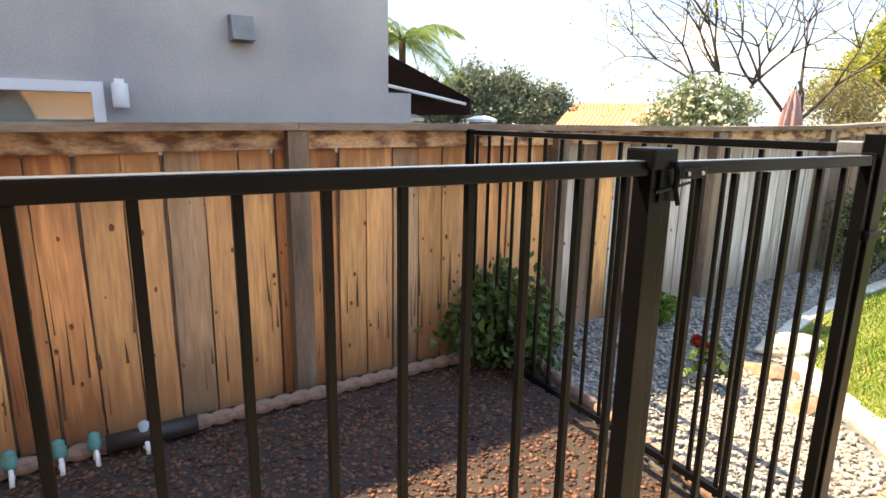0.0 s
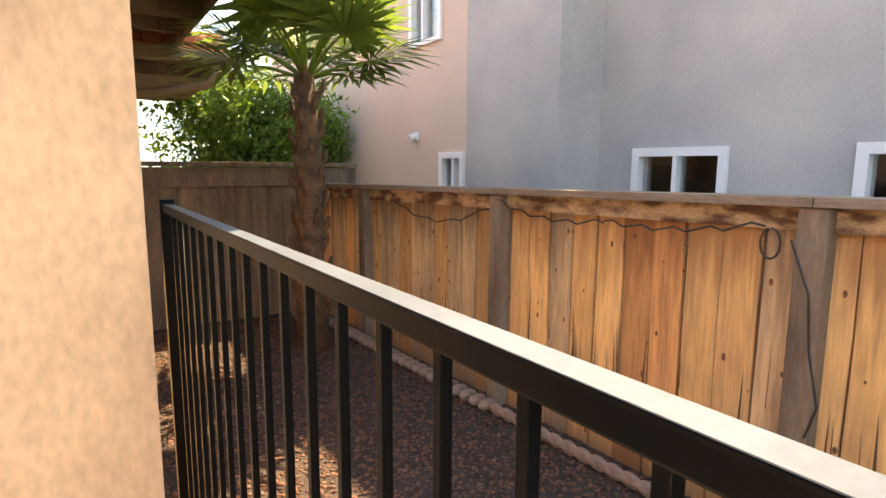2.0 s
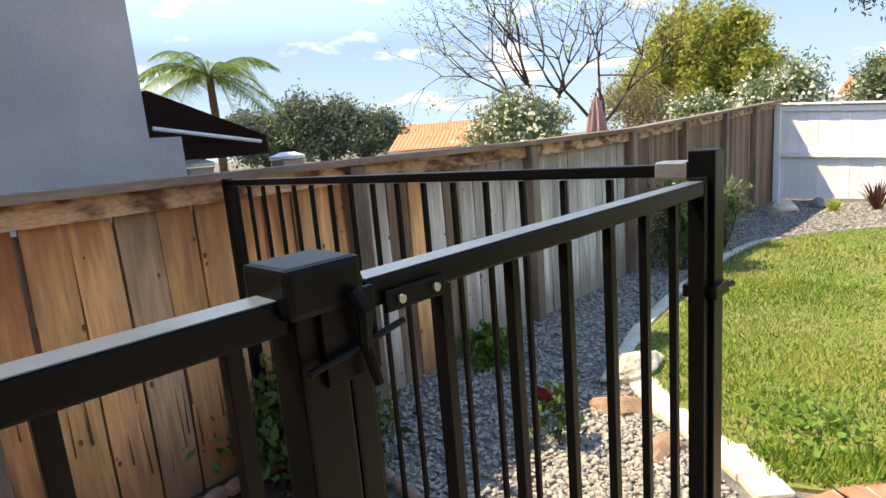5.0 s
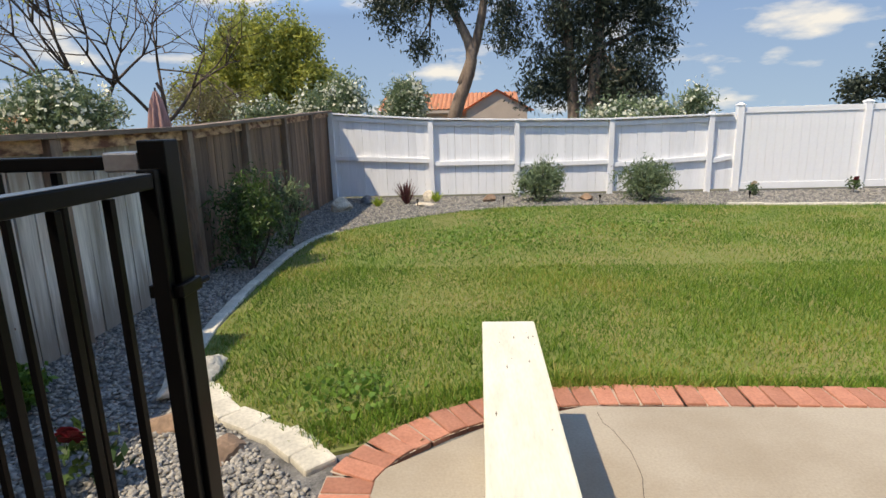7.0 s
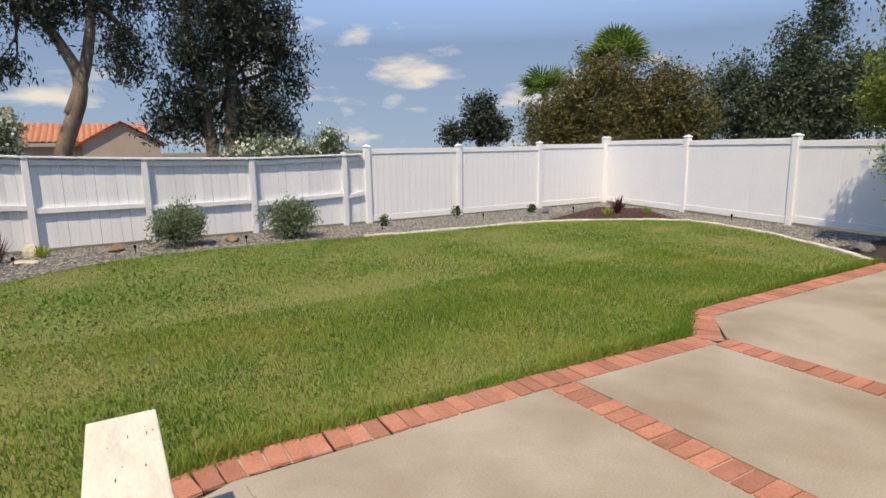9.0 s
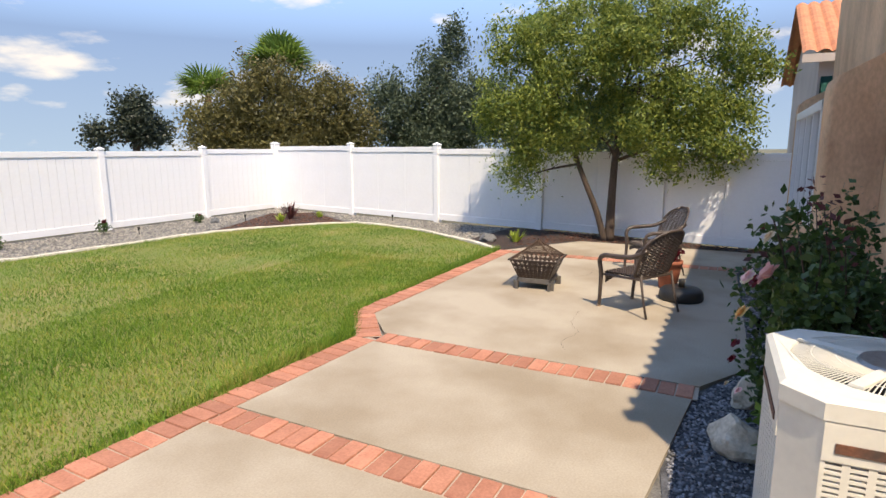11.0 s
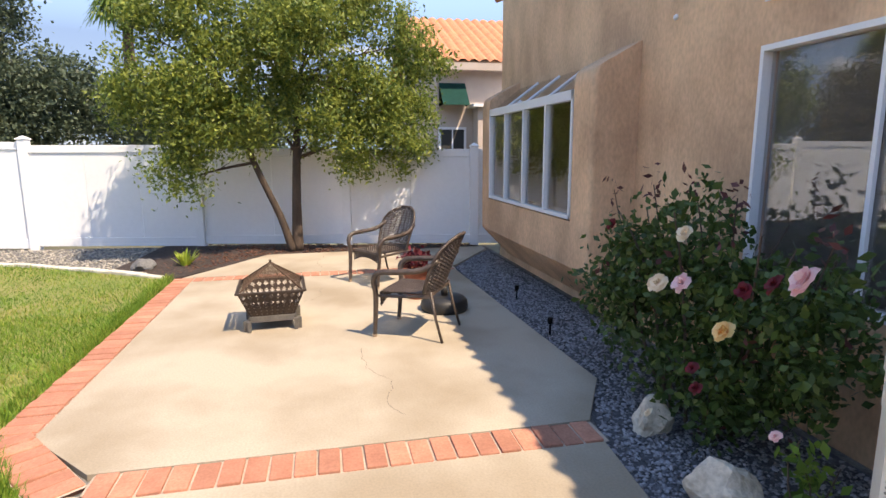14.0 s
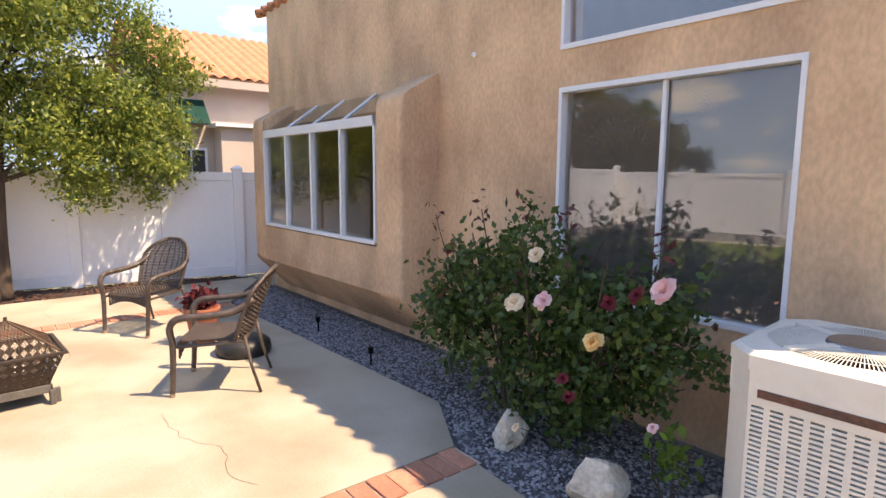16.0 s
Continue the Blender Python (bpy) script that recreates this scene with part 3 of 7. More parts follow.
POSTS_Y = [-8.3, -7.25, -5.57, -3.905, -2.417, -0.72, 0.98, 2.8, 4.3, 5.9, 7.5, 9.1]
for y in POSTS_Y:
    z = fence_top(y) - 0.015
    p = part("post", box((0.012, -0.05, -0.25), (0.095, 0.05, z), 0.006), OLD_WOOD, fence)
    p.location = (0, y, 0)
for y0, y1 in zip(POSTS_Y, POSTS_Y[1:]):
    z0, z1 = fence_top(y0), fence_top(y1)
    for name, mat, lo, hi, xa, xb in (("rail", RAIL_WOOD, -0.10, -0.014, 0.012, 0.045), ("cap", CAP_WOOD, -0.012, 0.022, -0.07, 0.11)):
        bm = bmesh.new()
        gap = 0.052 if name == "rail" else 0.002
        a = [bm.verts.new((x, y, z + d)) for x in (xa, xb) for y, z in ((y0 + gap, z0), (y1 - gap, z1)) for d in (lo, hi)]
        for q in ((0, 1, 3, 2), (4, 6, 7, 5), (0, 4, 5, 1), (2, 3, 7, 6), (1, 5, 7, 3), (0, 2, 6, 4)):
            bm.faces.new([a[i] for i in q])
        part(name, bm, mat, fence)

# ---- white painted wooden fence, then white vinyl, along the back ----
white = tagged(empty("white_wooden_fence", (0, BACK_Y, 0)), "white painted board fence with rails across the back", "fence")
W_POSTS = [(-6.85, 1.60), (-4.84, 1.44), (-3.13, 1.375), (-1.29, 1.335), (0.60, 1.40)]
def white_top(x):
    """The cap of the painted fence dips from the corner to the middle of the yard."""
    return float(np.interp(x, [-6.85, -4.84, -3.13, -1.29, 0.60, 1.1], [1.60, 1.44, 1.375, 1.335, 1.36, 1.37]))


def sloped_bar(x0, x1, z0, z1, y0, y1, t):
    """A bar along x whose top runs from z0 to z1, t thick."""
    bm = bmesh.new()
    v = [bm.verts.new(p) for p in ((x0, y0, z0 - t), (x1, y0, z1 - t), (x1, y1, z1 - t), (x0, y1, z0 - t), (x0, y0, z0), (x1, y0, z1), (x1, y1, z1), (x0, y1, z0))]
    for q in ((3, 2, 1, 0), (4, 5, 6, 7), (0, 1, 5, 4), (1, 2, 6, 5), (2, 3, 7, 6), (3, 0, 4, 7)):
        bm.faces.new([v[k] for k in q])
    bmesh.ops.bevel(bm, geom=bm.edges[:], offset=0.004, segments=1, affect="EDGES")
    return bm



for x, z in W_POSTS:
    part("post", box((x - 0.05, -0.09, -0.25), (x + 0.05, -0.002, z), 0.006), WHITE_WOOD, white)
ends = W_POSTS + [(1.06, 1.37)]
for (x0, z0), (x1, z1) in zip(ends, ends[1:]):
    za, zb = white_top(x0), white_top(x1)
    part("rail", sloped_bar(x0 + 0.052, x1 - 0.052, za - 0.86, zb - 0.80, -0.06, -0.002, 0.09), WHITE_WOOD, white)
    part("rail", sloped_bar(x0 + 0.052, x1 - 0.052, za - 0.06, zb - 0.06, -0.05, -0.002, 0.09), WHITE_WOOD, white)
    part("cap", sloped_bar(x0 - 0.05, x1 - 0.052, za, zb, -0.11, 0.07, 0.035), WHITE_WOOD, white)


def vinyl_run(name, pts, tops, label, grooves):
    """White vinyl: capped square posts, framed panels."""
    f = tagged(empty(name), label, "fence")
    for (x, y), z in zip(pts, tops):
        a = math.atan2(pts[-1][1] - pts[0][1], pts[-1][0] - pts[0][0])
        bm = bmesh.new()
        add_box(bm, (-0.062, -0.062, -0.25), (0.062, 0.062, z - 0.02), 0.006)
        add_box(bm, (-0.075, -0.075, z - 0.018), (0.075, 0.075, z), 0.006)
        bmesh.ops.create_cone(bm, cap_ends=True, segments=4, radius1=0.10, radius2=0.01, depth=0.04, matrix=pose(0, 0, z + 0.02, 0, 0, 45))
        p = part("post", bm, VINYL, f)
        p.matrix_basis = pose(x, y, 0, 0, 0, math.degrees(a))
    for (p0, z0), (p1, z1) in zip(zip(pts, tops), zip(pts[1:], tops[1:])):
        d = Vector((p1[0] - p0[0], p1[1] - p0[1], 0))
        L, a = d.length, math.degrees(math.atan2(d.y, d.x))
        drop = math.degrees(math.atan2(z1 - z0, L))
        foot = fall((p0[1] + p1[1]) / 2)
        for lo, hi in ((foot + 0.01, foot + 0.14), (min(z0, z1) - 0.16, min(z0, z1) - 0.05)):
            bm = box((0.064, -0.03, lo), (L - 0.064, 0.03, hi), 0.006)
            part("rail", bm, VINYL, f).matrix_basis = pose(p0[0], p0[1], 0, 0, 0, a)
        n = max(1, round((L - 0.13) / grooves))
        w = (L - 0.13) / n
        top = min(z0, z1) - 0.162
        slat = None
        for i in range(n):
            if slat is None:
                slat = part("slat", box((0.002, -0.012, foot + 0.142), (w - 0.002, 0.012, top), 0.004), VINYL, f)
                s2 = slat
            else:
                s2 = slat.copy()
                scene.collection.objects.link(s2)
            s2.matrix_basis = pose(p0[0], p0[1], 0, 0, 0, a) @ Matrix.Translation((0.065 + i * w, 0, 0))
    return f


vinyl_run("vinyl_fence", [(1.14, BACK_Y), (3.485, BACK_Y), (5.965, BACK_Y), (8.34, BACK_Y)], [1.515, 1.51, 1.55, 1.66], "white vinyl privacy fence across the back", 0.16)
vinyl_run("vinyl_fence", [(east_x(9.0), 9.0), (east_x(6.0), 6.0), (east_x(3.31), 3.31), (east_x(0.85), 0.85), (east_x(-1.3), -1.3), (east_x(-3.15), -3.15), (east_x(-4.1), -4.1)],
          [1.655, 1.62, 1.58, 1.53, 1.47, 1.45, 1.45], "white vinyl privacy fence behind the tree", 0.9)

# wooden cross fence at the end of the side yard
cross = tagged(empty("cross_fence", (0, -8.42, 0)), "grey weathered board fence closing the side yard", "fence")
part("cap", box((-6.62, -0.06, 1.42), (-3.9, 0.09, 1.46), 0.004), OLD_WOOD, cross)
part("rail", box((-6.62, 0.012, 1.24), (-3.9, 0.05, 1.41), 0.005), OLD_WOOD, cross)
for i in range(18):
    part("board", box((-6.63 + i * 0.152, -0.012, -0.1), (-6.63 + i * 0.152 + 0.147, 0.010, 1.41)), OLD_WOOD, cross)

# ---- the black steel fence with its gate ----
FX = -4.435
def picket(bm, x, y, z0, z1, r=0.0095):
    add_box(bm, (x - r, y - r, z0), (x + r, y + r, z1))


LATCH_Y, HINGE_Y, STEP = -2.31, -1.45, 0.1115
steel = tagged(empty("steel_fence", (FX, 0, 0)), "black steel picket fence round the side yard", "fence")
part("top_rail", box((-0.016, -5.06, 1.268), (0.016, LATCH_Y - 0.022, 1.294), 0.003), BLACK_STEEL, steel)
# thin strip that carries the painted sky sheen of the rail
part("rail_top", box((-0.0145, -5.058, 1.2942), (0.0145, LATCH_Y - 0.024, 1.2952)), RAIL_SHEEN, steel, "strip along the rail top with sky sheen put into its colour")
part("bottom_rail", box((-0.014, -5.06, 0.10), (0.014, LATCH_Y - 0.022, 0.128), 0.003), BLACK_STEEL, steel)
first = part("picket", box((-0.0065, -0.0065, 0.06), (0.0065, 0.0065, 1.267), 0.0012), BLACK_STEEL, steel)
first.location = (0, LATCH_Y - 0.062, 0)
for i in range(1, 24):
    q = first.copy()
    scene.collection.objects.link(q)
    q.location = (0, LATCH_Y - 0.062 - STEP * i, 0)
part("post", box((-0.022, -5.10, -0.1), (0.022, -5.062, 1.31), 0.003), BLACK_STEEL, steel)
part("post", box((-0.021, LATCH_Y - 0.021, -0.1), (0.021, LATCH_Y + 0.021, 1.296), 0.003), BLACK_STEEL, steel)
part("post", box((-0.024, HINGE_Y - 0.024, -0.1), (0.024, HINGE_Y + 0.024, 1.345), 0.003), BLACK_STEEL, steel)
# the short run from the gate to the board fence
WEST = wood_x(HINGE_Y) - FX
part("post", box((WEST + 0.10, HINGE_Y - 0.018, -0.1), (WEST + 0.135, HINGE_Y + 0.018, 1.325), 0.003), BLACK_STEEL, steel)
part("top_rail", box((WEST + 0.137, HINGE_Y - 0.016, 1.296), (-0.085, HINGE_Y + 0.016, 1.320), 0.003), BLACK_STEEL, steel)
part("bottom_rail", box((WEST + 0.137, HINGE_Y - 0.014, 0.10), (-0.028, HINGE_Y + 0.014, 0.128), 0.003), BLACK_STEEL, steel)
part("bracket", box((-0.088, HINGE_Y - 0.022, 1.292), (-0.026, HINGE_Y + 0.022, 1.326), 0.004), STEEL, steel, "zinc rail bracket")
n = int((-WEST - 0.16) / STEP)
for i in range(n):
    q = first.copy()
    scene.collection.objects.link(q)
    q.location = (WEST + 0.19 + STEP * i, HINGE_Y, 0.026)

gate = tagged(empty("steel_gate", (FX, 0, 0)), "black steel picket gate, closed, with a latch", "gate")
part("top_rail", box((-0.015, LATCH_Y + 0.050, 1.266), (0.015, HINGE_Y - 0.052, 1.291), 0.003), BLACK_STEEL, gate)
# the same painted sheen along the gate's rail
part("rail_top", box((-0.0135, LATCH_Y + 0.052, 1.2912), (0.0135, HINGE_Y - 0.054, 1.2922)), RAIL_SHEEN, gate, "strip along the rail top with sky sheen put into its colour")
part("bottom_rail", box((-0.014, LATCH_Y + 0.050, 0.11), (0.014, HINGE_Y - 0.052, 0.138), 0.003), BLACK_STEEL, gate)
for y in (LATCH_Y + 0.026, HINGE_Y - 0.050):
    part("stile", box((-0.015, y, 0.10), (0.015, y + 0.023, 1.298), 0.003), BLACK_STEEL, gate)
for i in range(6):
    q = first.copy()
    scene.collection.objects.link(q)
    q.parent = gate
    q.location = (0, LATCH_Y + 0.152 + STEP * i, -0.004)

# ---- the white bench ----
bench = tagged(empty("bench", (-3.775, -0.995, 0.012)), "cream painted wooden plank bench with chipped paint", "bench")
part("seat", box((-0.108, -0.85, 0.44), (0.108, 0.83, 0.53), 0.008), BENCH_PAINT, bench)
for y in (-0.70, 0.60):
    part("leg", box((-0.09, y, 0.0), (0.09, y + 0.10, 0.438), 0.006), BENCH_PAINT, bench)

CRACK = shade("dark_paint_crack", (0.16, 0.12, 0.08), 0.9, var=0.2, bump=0)
for k in range(14):
    x, y = 0.09 * math.sin(k * k * 1.3 + 1), -0.02 + 0.8 * math.sin(k * k * 2.2)
    n = 0.006 + 0.03 * abs(math.sin(k * 1.7)) ** 2
    cr = bmesh.new()
    cr.faces.new([cr.verts.new(p) for p in ((x, y, 0.5306), (x + 0.003, y + n * 0.4, 0.5306), (x + 0.001, y + n, 0.5306), (x - 0.002, y + n * 0.5, 0.5306))])
    part("paint_chip", cr, CRACK, bench)
# ---- more materials ----
BARK = shade("grey_brown_bark", (0.115, 0.08, 0.06), 0.95, var=0.3, scale=8, fine=50, bump=0.8, dist=0.01, stretch=(1, 1, 0.3))
PALE_BARK = shade("pale_peeling_bark", (0.30, 0.22, 0.16), 0.9, var=0.4, scale=5, fine=30, bump=0.6, dist=0.01, second=(0.12, 0.08, 0.06), stretch=(1, 1, 0.3))
PALM_BARK = shade("shaggy_palm_bark", (0.22, 0.11, 0.055), 0.95, var=0.4, scale=12, fine=60, bump=0.9, dist=0.015, second=(0.07, 0.04, 0.025))
LEAF_PATIO = leafy("bright_camphor_leaf", (0.30, 0.33, 0.07), (0.055, 0.105, 0.026), 0.34)
LEAF_GREEN = leafy("spring_green_leaf", (0.40, 0.39, 0.085), (0.16, 0.19, 0.045), 0.4)
LEAF_DARK = leafy("dark_eucalyptus_leaf", (0.07, 0.085, 0.055), (0.025, 0.035, 0.025), 0.2)
LEAF_OLIVE = leafy("olive_brown_leaf", (0.19, 0.165, 0.055), (0.075, 0.07, 0.028), 0.3)
LEAF_GREY = leafy("grey_green_leaf", (0.11, 0.14, 0.08), (0.045, 0.065, 0.04), 0.25)
# paler leaf for far trees, with the distance haze in its colour
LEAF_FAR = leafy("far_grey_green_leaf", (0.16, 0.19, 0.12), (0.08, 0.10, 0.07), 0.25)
LEAF_SHRUB = leafy("silver_green_shrub_leaf", (0.20, 0.25, 0.13), (0.09, 0.13, 0.07), 0.25)
LEAF_ROSE = leafy("dark_rose_leaf", (0.085, 0.14, 0.035), (0.03, 0.06, 0.018), 0.22, 0.38)
LEAF_PALM = leafy("palm_frond_green", (0.17, 0.25, 0.05), (0.09, 0.15, 0.035), 0.35)
LEAF_HEDGE = leafy("hedge_green_leaf", (0.16, 0.27, 0.04), (0.05, 0.11, 0.02), 0.3)
LEAF_DRY = leafy("dry_twig_leaf", (0.26, 0.21, 0.12), (0.16, 0.15, 0.06), 0.2)
PETAL_WHITE = leafy("white_petal", (0.80, 0.78, 0.66), (0.70, 0.68, 0.52), 0.3)
PETAL_PINK = leafy("pale_pink_petal", (0.88, 0.68, 0.64), (0.74, 0.40, 0.40), 0.3)
PETAL_CREAM = leafy("cream_petal", (0.88, 0.78, 0.60), (0.72, 0.54, 0.34), 0.3)
PETAL_YELLOW = leafy("apricot_yellow_petal", (0.90, 0.70, 0.34), (0.75, 0.42, 0.14), 0.3)
PETAL_RED = leafy("dark_red_petal", (0.20, 0.014, 0.022), (0.10, 0.01, 0.014), 0.2)
RED_BLADE = leafy("bronze_blade", (0.14, 0.045, 0.045), (0.07, 0.03, 0.025), 0.2)
LIME_BLADE = leafy("lime_blade", (0.36, 0.42, 0.06), (0.22, 0.30, 0.05), 0.3)
STONE = shade("pale_garden_rock", (0.76, 0.69, 0.57), 0.9, var=0.3, scale=5, fine=40, bump=0.9, dist=0.012, second=(0.48, 0.39, 0.28))
AC_PAINT = shade("cream_enamel", (0.74, 0.71, 0.62), 0.5, var=0.06, scale=4, fine=30, bump=0.05)
RUST = shade("rusty_strip", (0.22, 0.085, 0.045), 0.85, var=0.4, scale=14, fine=60, bump=0.4, second=(0.05, 0.045, 0.04))
# near-black that stands in for the darkness inside a cabinet or room
PAINTED_DARK = shade("dark_inside", (0.03, 0.03, 0.028), 0.8, var=0.1, bump=0)
WICKER = shade("brown_wicker", (0.10, 0.072, 0.057), 0.42, var=0.4, scale=14, fine=130, bump=0.9, dist=0.004, second=(0.045, 0.03, 0.024))
IRON = shade("rust_brown_iron", (0.07, 0.046, 0.033), 0.6, metal=0.3, var=0.35, scale=8, fine=60, bump=0.3, second=(0.05, 0.036, 0.03))
MESH_IRON = shade("rusty_mesh", (0.13, 0.075, 0.045), 0.75, metal=0.2, var=0.3, scale=8, fine=90, bump=0.4)
ASH_IRON = shade("grey_iron_foot", (0.17, 0.155, 0.14), 0.6, metal=0.3, var=0.25, scale=8, fine=60, bump=0.3)
CLAY = shade("terracotta_pot", (0.36, 0.11, 0.06), 0.8, var=0.2, scale=8, fine=60, bump=0.2)
BLACK_BASE = shade("black_plastic_base", (0.025, 0.024, 0.023), 0.5, var=0.2, bump=0.1)
AWNING_RED = shade("maroon_canvas", (0.075, 0.025, 0.025), 0.9, var=0.15, fine=120, bump=0.2)
AWNING_GREEN = shade("green_canvas", (0.01, 0.10, 0.075), 0.9, var=0.15, fine=120, bump=0.2)
PINK_CANVAS = shade("faded_pink_canvas", (0.52, 0.30, 0.27), 0.9, var=0.3, scale=6, fine=60, bump=0.3, stretch=(6, 6, 0.3))
# distance haze is put into the hills' blue base colour
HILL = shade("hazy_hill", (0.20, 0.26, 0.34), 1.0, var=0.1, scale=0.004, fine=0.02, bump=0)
TEAL_PLASTIC = shade("teal_valve_plastic", (0.07, 0.30, 0.27), 0.5, var=0.15, bump=0.05)
BLUE_PLASTIC = shade("blue_grey_valve_plastic", (0.42, 0.50, 0.55), 0.5, var=0.15, bump=0.05)
CABLE = shade("black_cable", (0.02, 0.02, 0.02), 0.6, var=0.1, bump=0)
SCALLOP = shade("concrete_edging", (0.34, 0.22, 0.17), 0.9, var=0.25, scale=8, fine=60, bump=0.5)
CARDBOARD_TAN = shade("downspout_tan", (0.34, 0.24, 0.16), 0.6, var=0.1, bump=0.05)
rng = np.random.default_rng(7)


# ---- plants ----
def quads(name, V, material, parent=None, label=""):
    """Many loose four-cornered leaves in one mesh: V has the shape (n, 4, 3)."""
    n = len(V)
    me = bpy.data.meshes.new(name)
    me.vertices.add(4 * n)
    me.vertices.foreach_set("co", np.ascontiguousarray(V, dtype=np.float32).ravel())
    me.loops.add(4 * n)
    me.loops.foreach_set("vertex_index", np.arange(4 * n, dtype=np.int32))
    me.polygons.add(n)
    me.polygons.foreach_set("loop_start", np.arange(0, 4 * n, 4, dtype=np.int32))
    me.update(calc_edges=True)
    me.materials.append(material)
    ob = new(name, me)
    if parent:
        ob.parent = parent
    if label:
        ob["label"] = label
    return ob


def unit(v):
    return v / (np.linalg.norm(v, axis=-1, keepdims=True) + 1e-9)


def leaf_quads(P, size, aspect=0.5, droop=0.0, up=0.0, jitter=0.4):
    """Pointed leaves at the places P, in all directions; droop pulls their tips down."""
    n = len(P)
    d = rng.normal(size=(n, 3))
    d[:, 2] += up - droop
    d = unit(d)
    s = unit(np.cross(d, rng.normal(size=(n, 3))))
    L = size * (1 + jitter * rng.uniform(-1, 1, size=(n, 1)))
    a, b = d * L, s * L * aspect * 0.5
    return np.stack([P - a * 0.5, P + b - a * 0.08, P + a * 0.5, P - b - a * 0.08], 1)


def clump_points(blobs, clumps, per, spread, shell=0.55):
    """Places for leaves: clumps spread through ellipsoids, more of them towards the skin."""
    vol = np.array([r[0] * r[1] * r[2] for _, r in blobs]) ** 0.75
    out = []
    for (c, r), w in zip(blobs, vol / vol.sum()):
        k = max(1, int(clumps * w))
        u = unit(rng.normal(size=(k, 3))) * (shell + (1 - shell) * rng.uniform(0, 1, size=(k, 1))) * rng.uniform(0.62, 1.22, size=(k, 1))
        cc = np.array(c) + u * np.array(r)
        out.append((cc[:, None, :] + rng.normal(size=(k, per, 3)) * spread * rng.uniform(0.6, 1.3, size=(k, 1, 1))).reshape(-1, 3))
    return np.concatenate(out)


def limb(bm, a, b, r0, r1, bend=0.15, seg=5, sides=7):
    a, b = Vector(a), Vector(b)
    off = Vector(rng.normal(size=3)) * (b - a).length * bend * 0.5
    pts = [a.lerp(b, i / seg) + off * math.sin(math.pi * i / seg) for i in range(seg + 1)]
    add_tube(bm, pts, [r0 + (r1 - r0) * i / seg for i in range(seg + 1)], sides)
    return pts


def tree(name, base, trunks, blobs, leaf, clumps, per, size, spread, bark, label, aspect=0.5, droop=0.0, limbs=10, category="tree", blooms=None):
    """trunks: lists of (x, y, z, radius) from the ground up, all from the tree's base; blobs: crown ellipsoids."""
    t = tagged(empty(name, base), label, category)
    for tr in trunks:
        bm = bmesh.new()
        line = smooth_line([p[:3] for p in tr], 4)
        k = len(line)
        rad = np.interp(np.linspace(0, len(tr) - 1, k), range(len(tr)), [p[3] for p in tr])
        add_tube(bm, line, list(rad), 9)
        part("trunk", bm, bark, t, smooth=True)
    bm = bmesh.new()
    tips = [tr[-1] for tr in trunks] + [tr[-2] for tr in trunks]
    for i in range(limbs):
        c, r = blobs[i % len(blobs)]
        goal = np.array(c) + unit(rng.normal(size=3)) * np.array(r) * 0.7
        s = min(tips, key=lambda q: (q[0] - goal[0]) ** 2 + (q[1] - goal[1]) ** 2 + (q[2] - goal[2]) ** 2)
        pts = limb(bm, s[:3], goal, s[3] * 0.55, s[3] * 0.12)
        for j in (2, 3):
            limb(bm, pts[j], np.array(pts[j]) + unit(rng.normal(size=3)) * np.array(r) * 0.45, s[3] * 0.25, s[3] * 0.07, seg=3, sides=5)
    if limbs:
        part("branching", bm, bark, t, smooth=True)
    P = clump_points(blobs, clumps, per, spread)
    quads("crown", leaf_quads(P, size, aspect, droop), leaf, t)
    if blooms:
        mat, n, s = blooms
        B = clump_points(blobs, n, 7, s * 1.1, 0.95)
        quads("blossoms", leaf_quads(B, s, 0.9), mat, t, "white blossoms")
    return t


def bare_tree():
    t = tagged(empty("bare_tree", (-13.2, 10.6, -0.15)), "nearly leafless tree with a fan of fine grey branches", "tree")
    bm, tips = bmesh.new(), []
    def grow(p, d, r, L, depth):
        q = p + d * L
        limb(bm, p, q, r, r * 0.66, 0.08, 3, 6 if depth < 2 else 4)
        if depth == 7:
            tips.append(q)
            return
        for _ in range(3 if depth < 3 else 2):
            nd = (d + Vector(rng.normal(size=3)) * 0.46 + Vector((-0.08, -0.06, 0.04))).normalized()
            grow(q, nd, r * 0.61, L * rng.uniform(0.70, 0.88), depth + 1)
    grow(Vector((0, 0, 0)), Vector((0.12, 0.05, 1)).normalized(), 0.10, 1.6, 0)
    grow(Vector((1.6, 0.5, 0)), Vector((0.05, 0.0, 1)).normalized(), 0.08, 1.6, 0)
    part("branching", bm, BARK, t, smooth=True)
    P = np.array([tuple(q) for q in tips])
    P = P[rng.uniform(size=len(P)) < 0.55]
    P = np.repeat(P, 3, 0) + rng.normal(size=(len(P) * 3, 3)) * 0.08
    quads("sparse_leaves", leaf_quads(P, 0.09), LEAF_GREEN, t, "few yellow-green leaves")


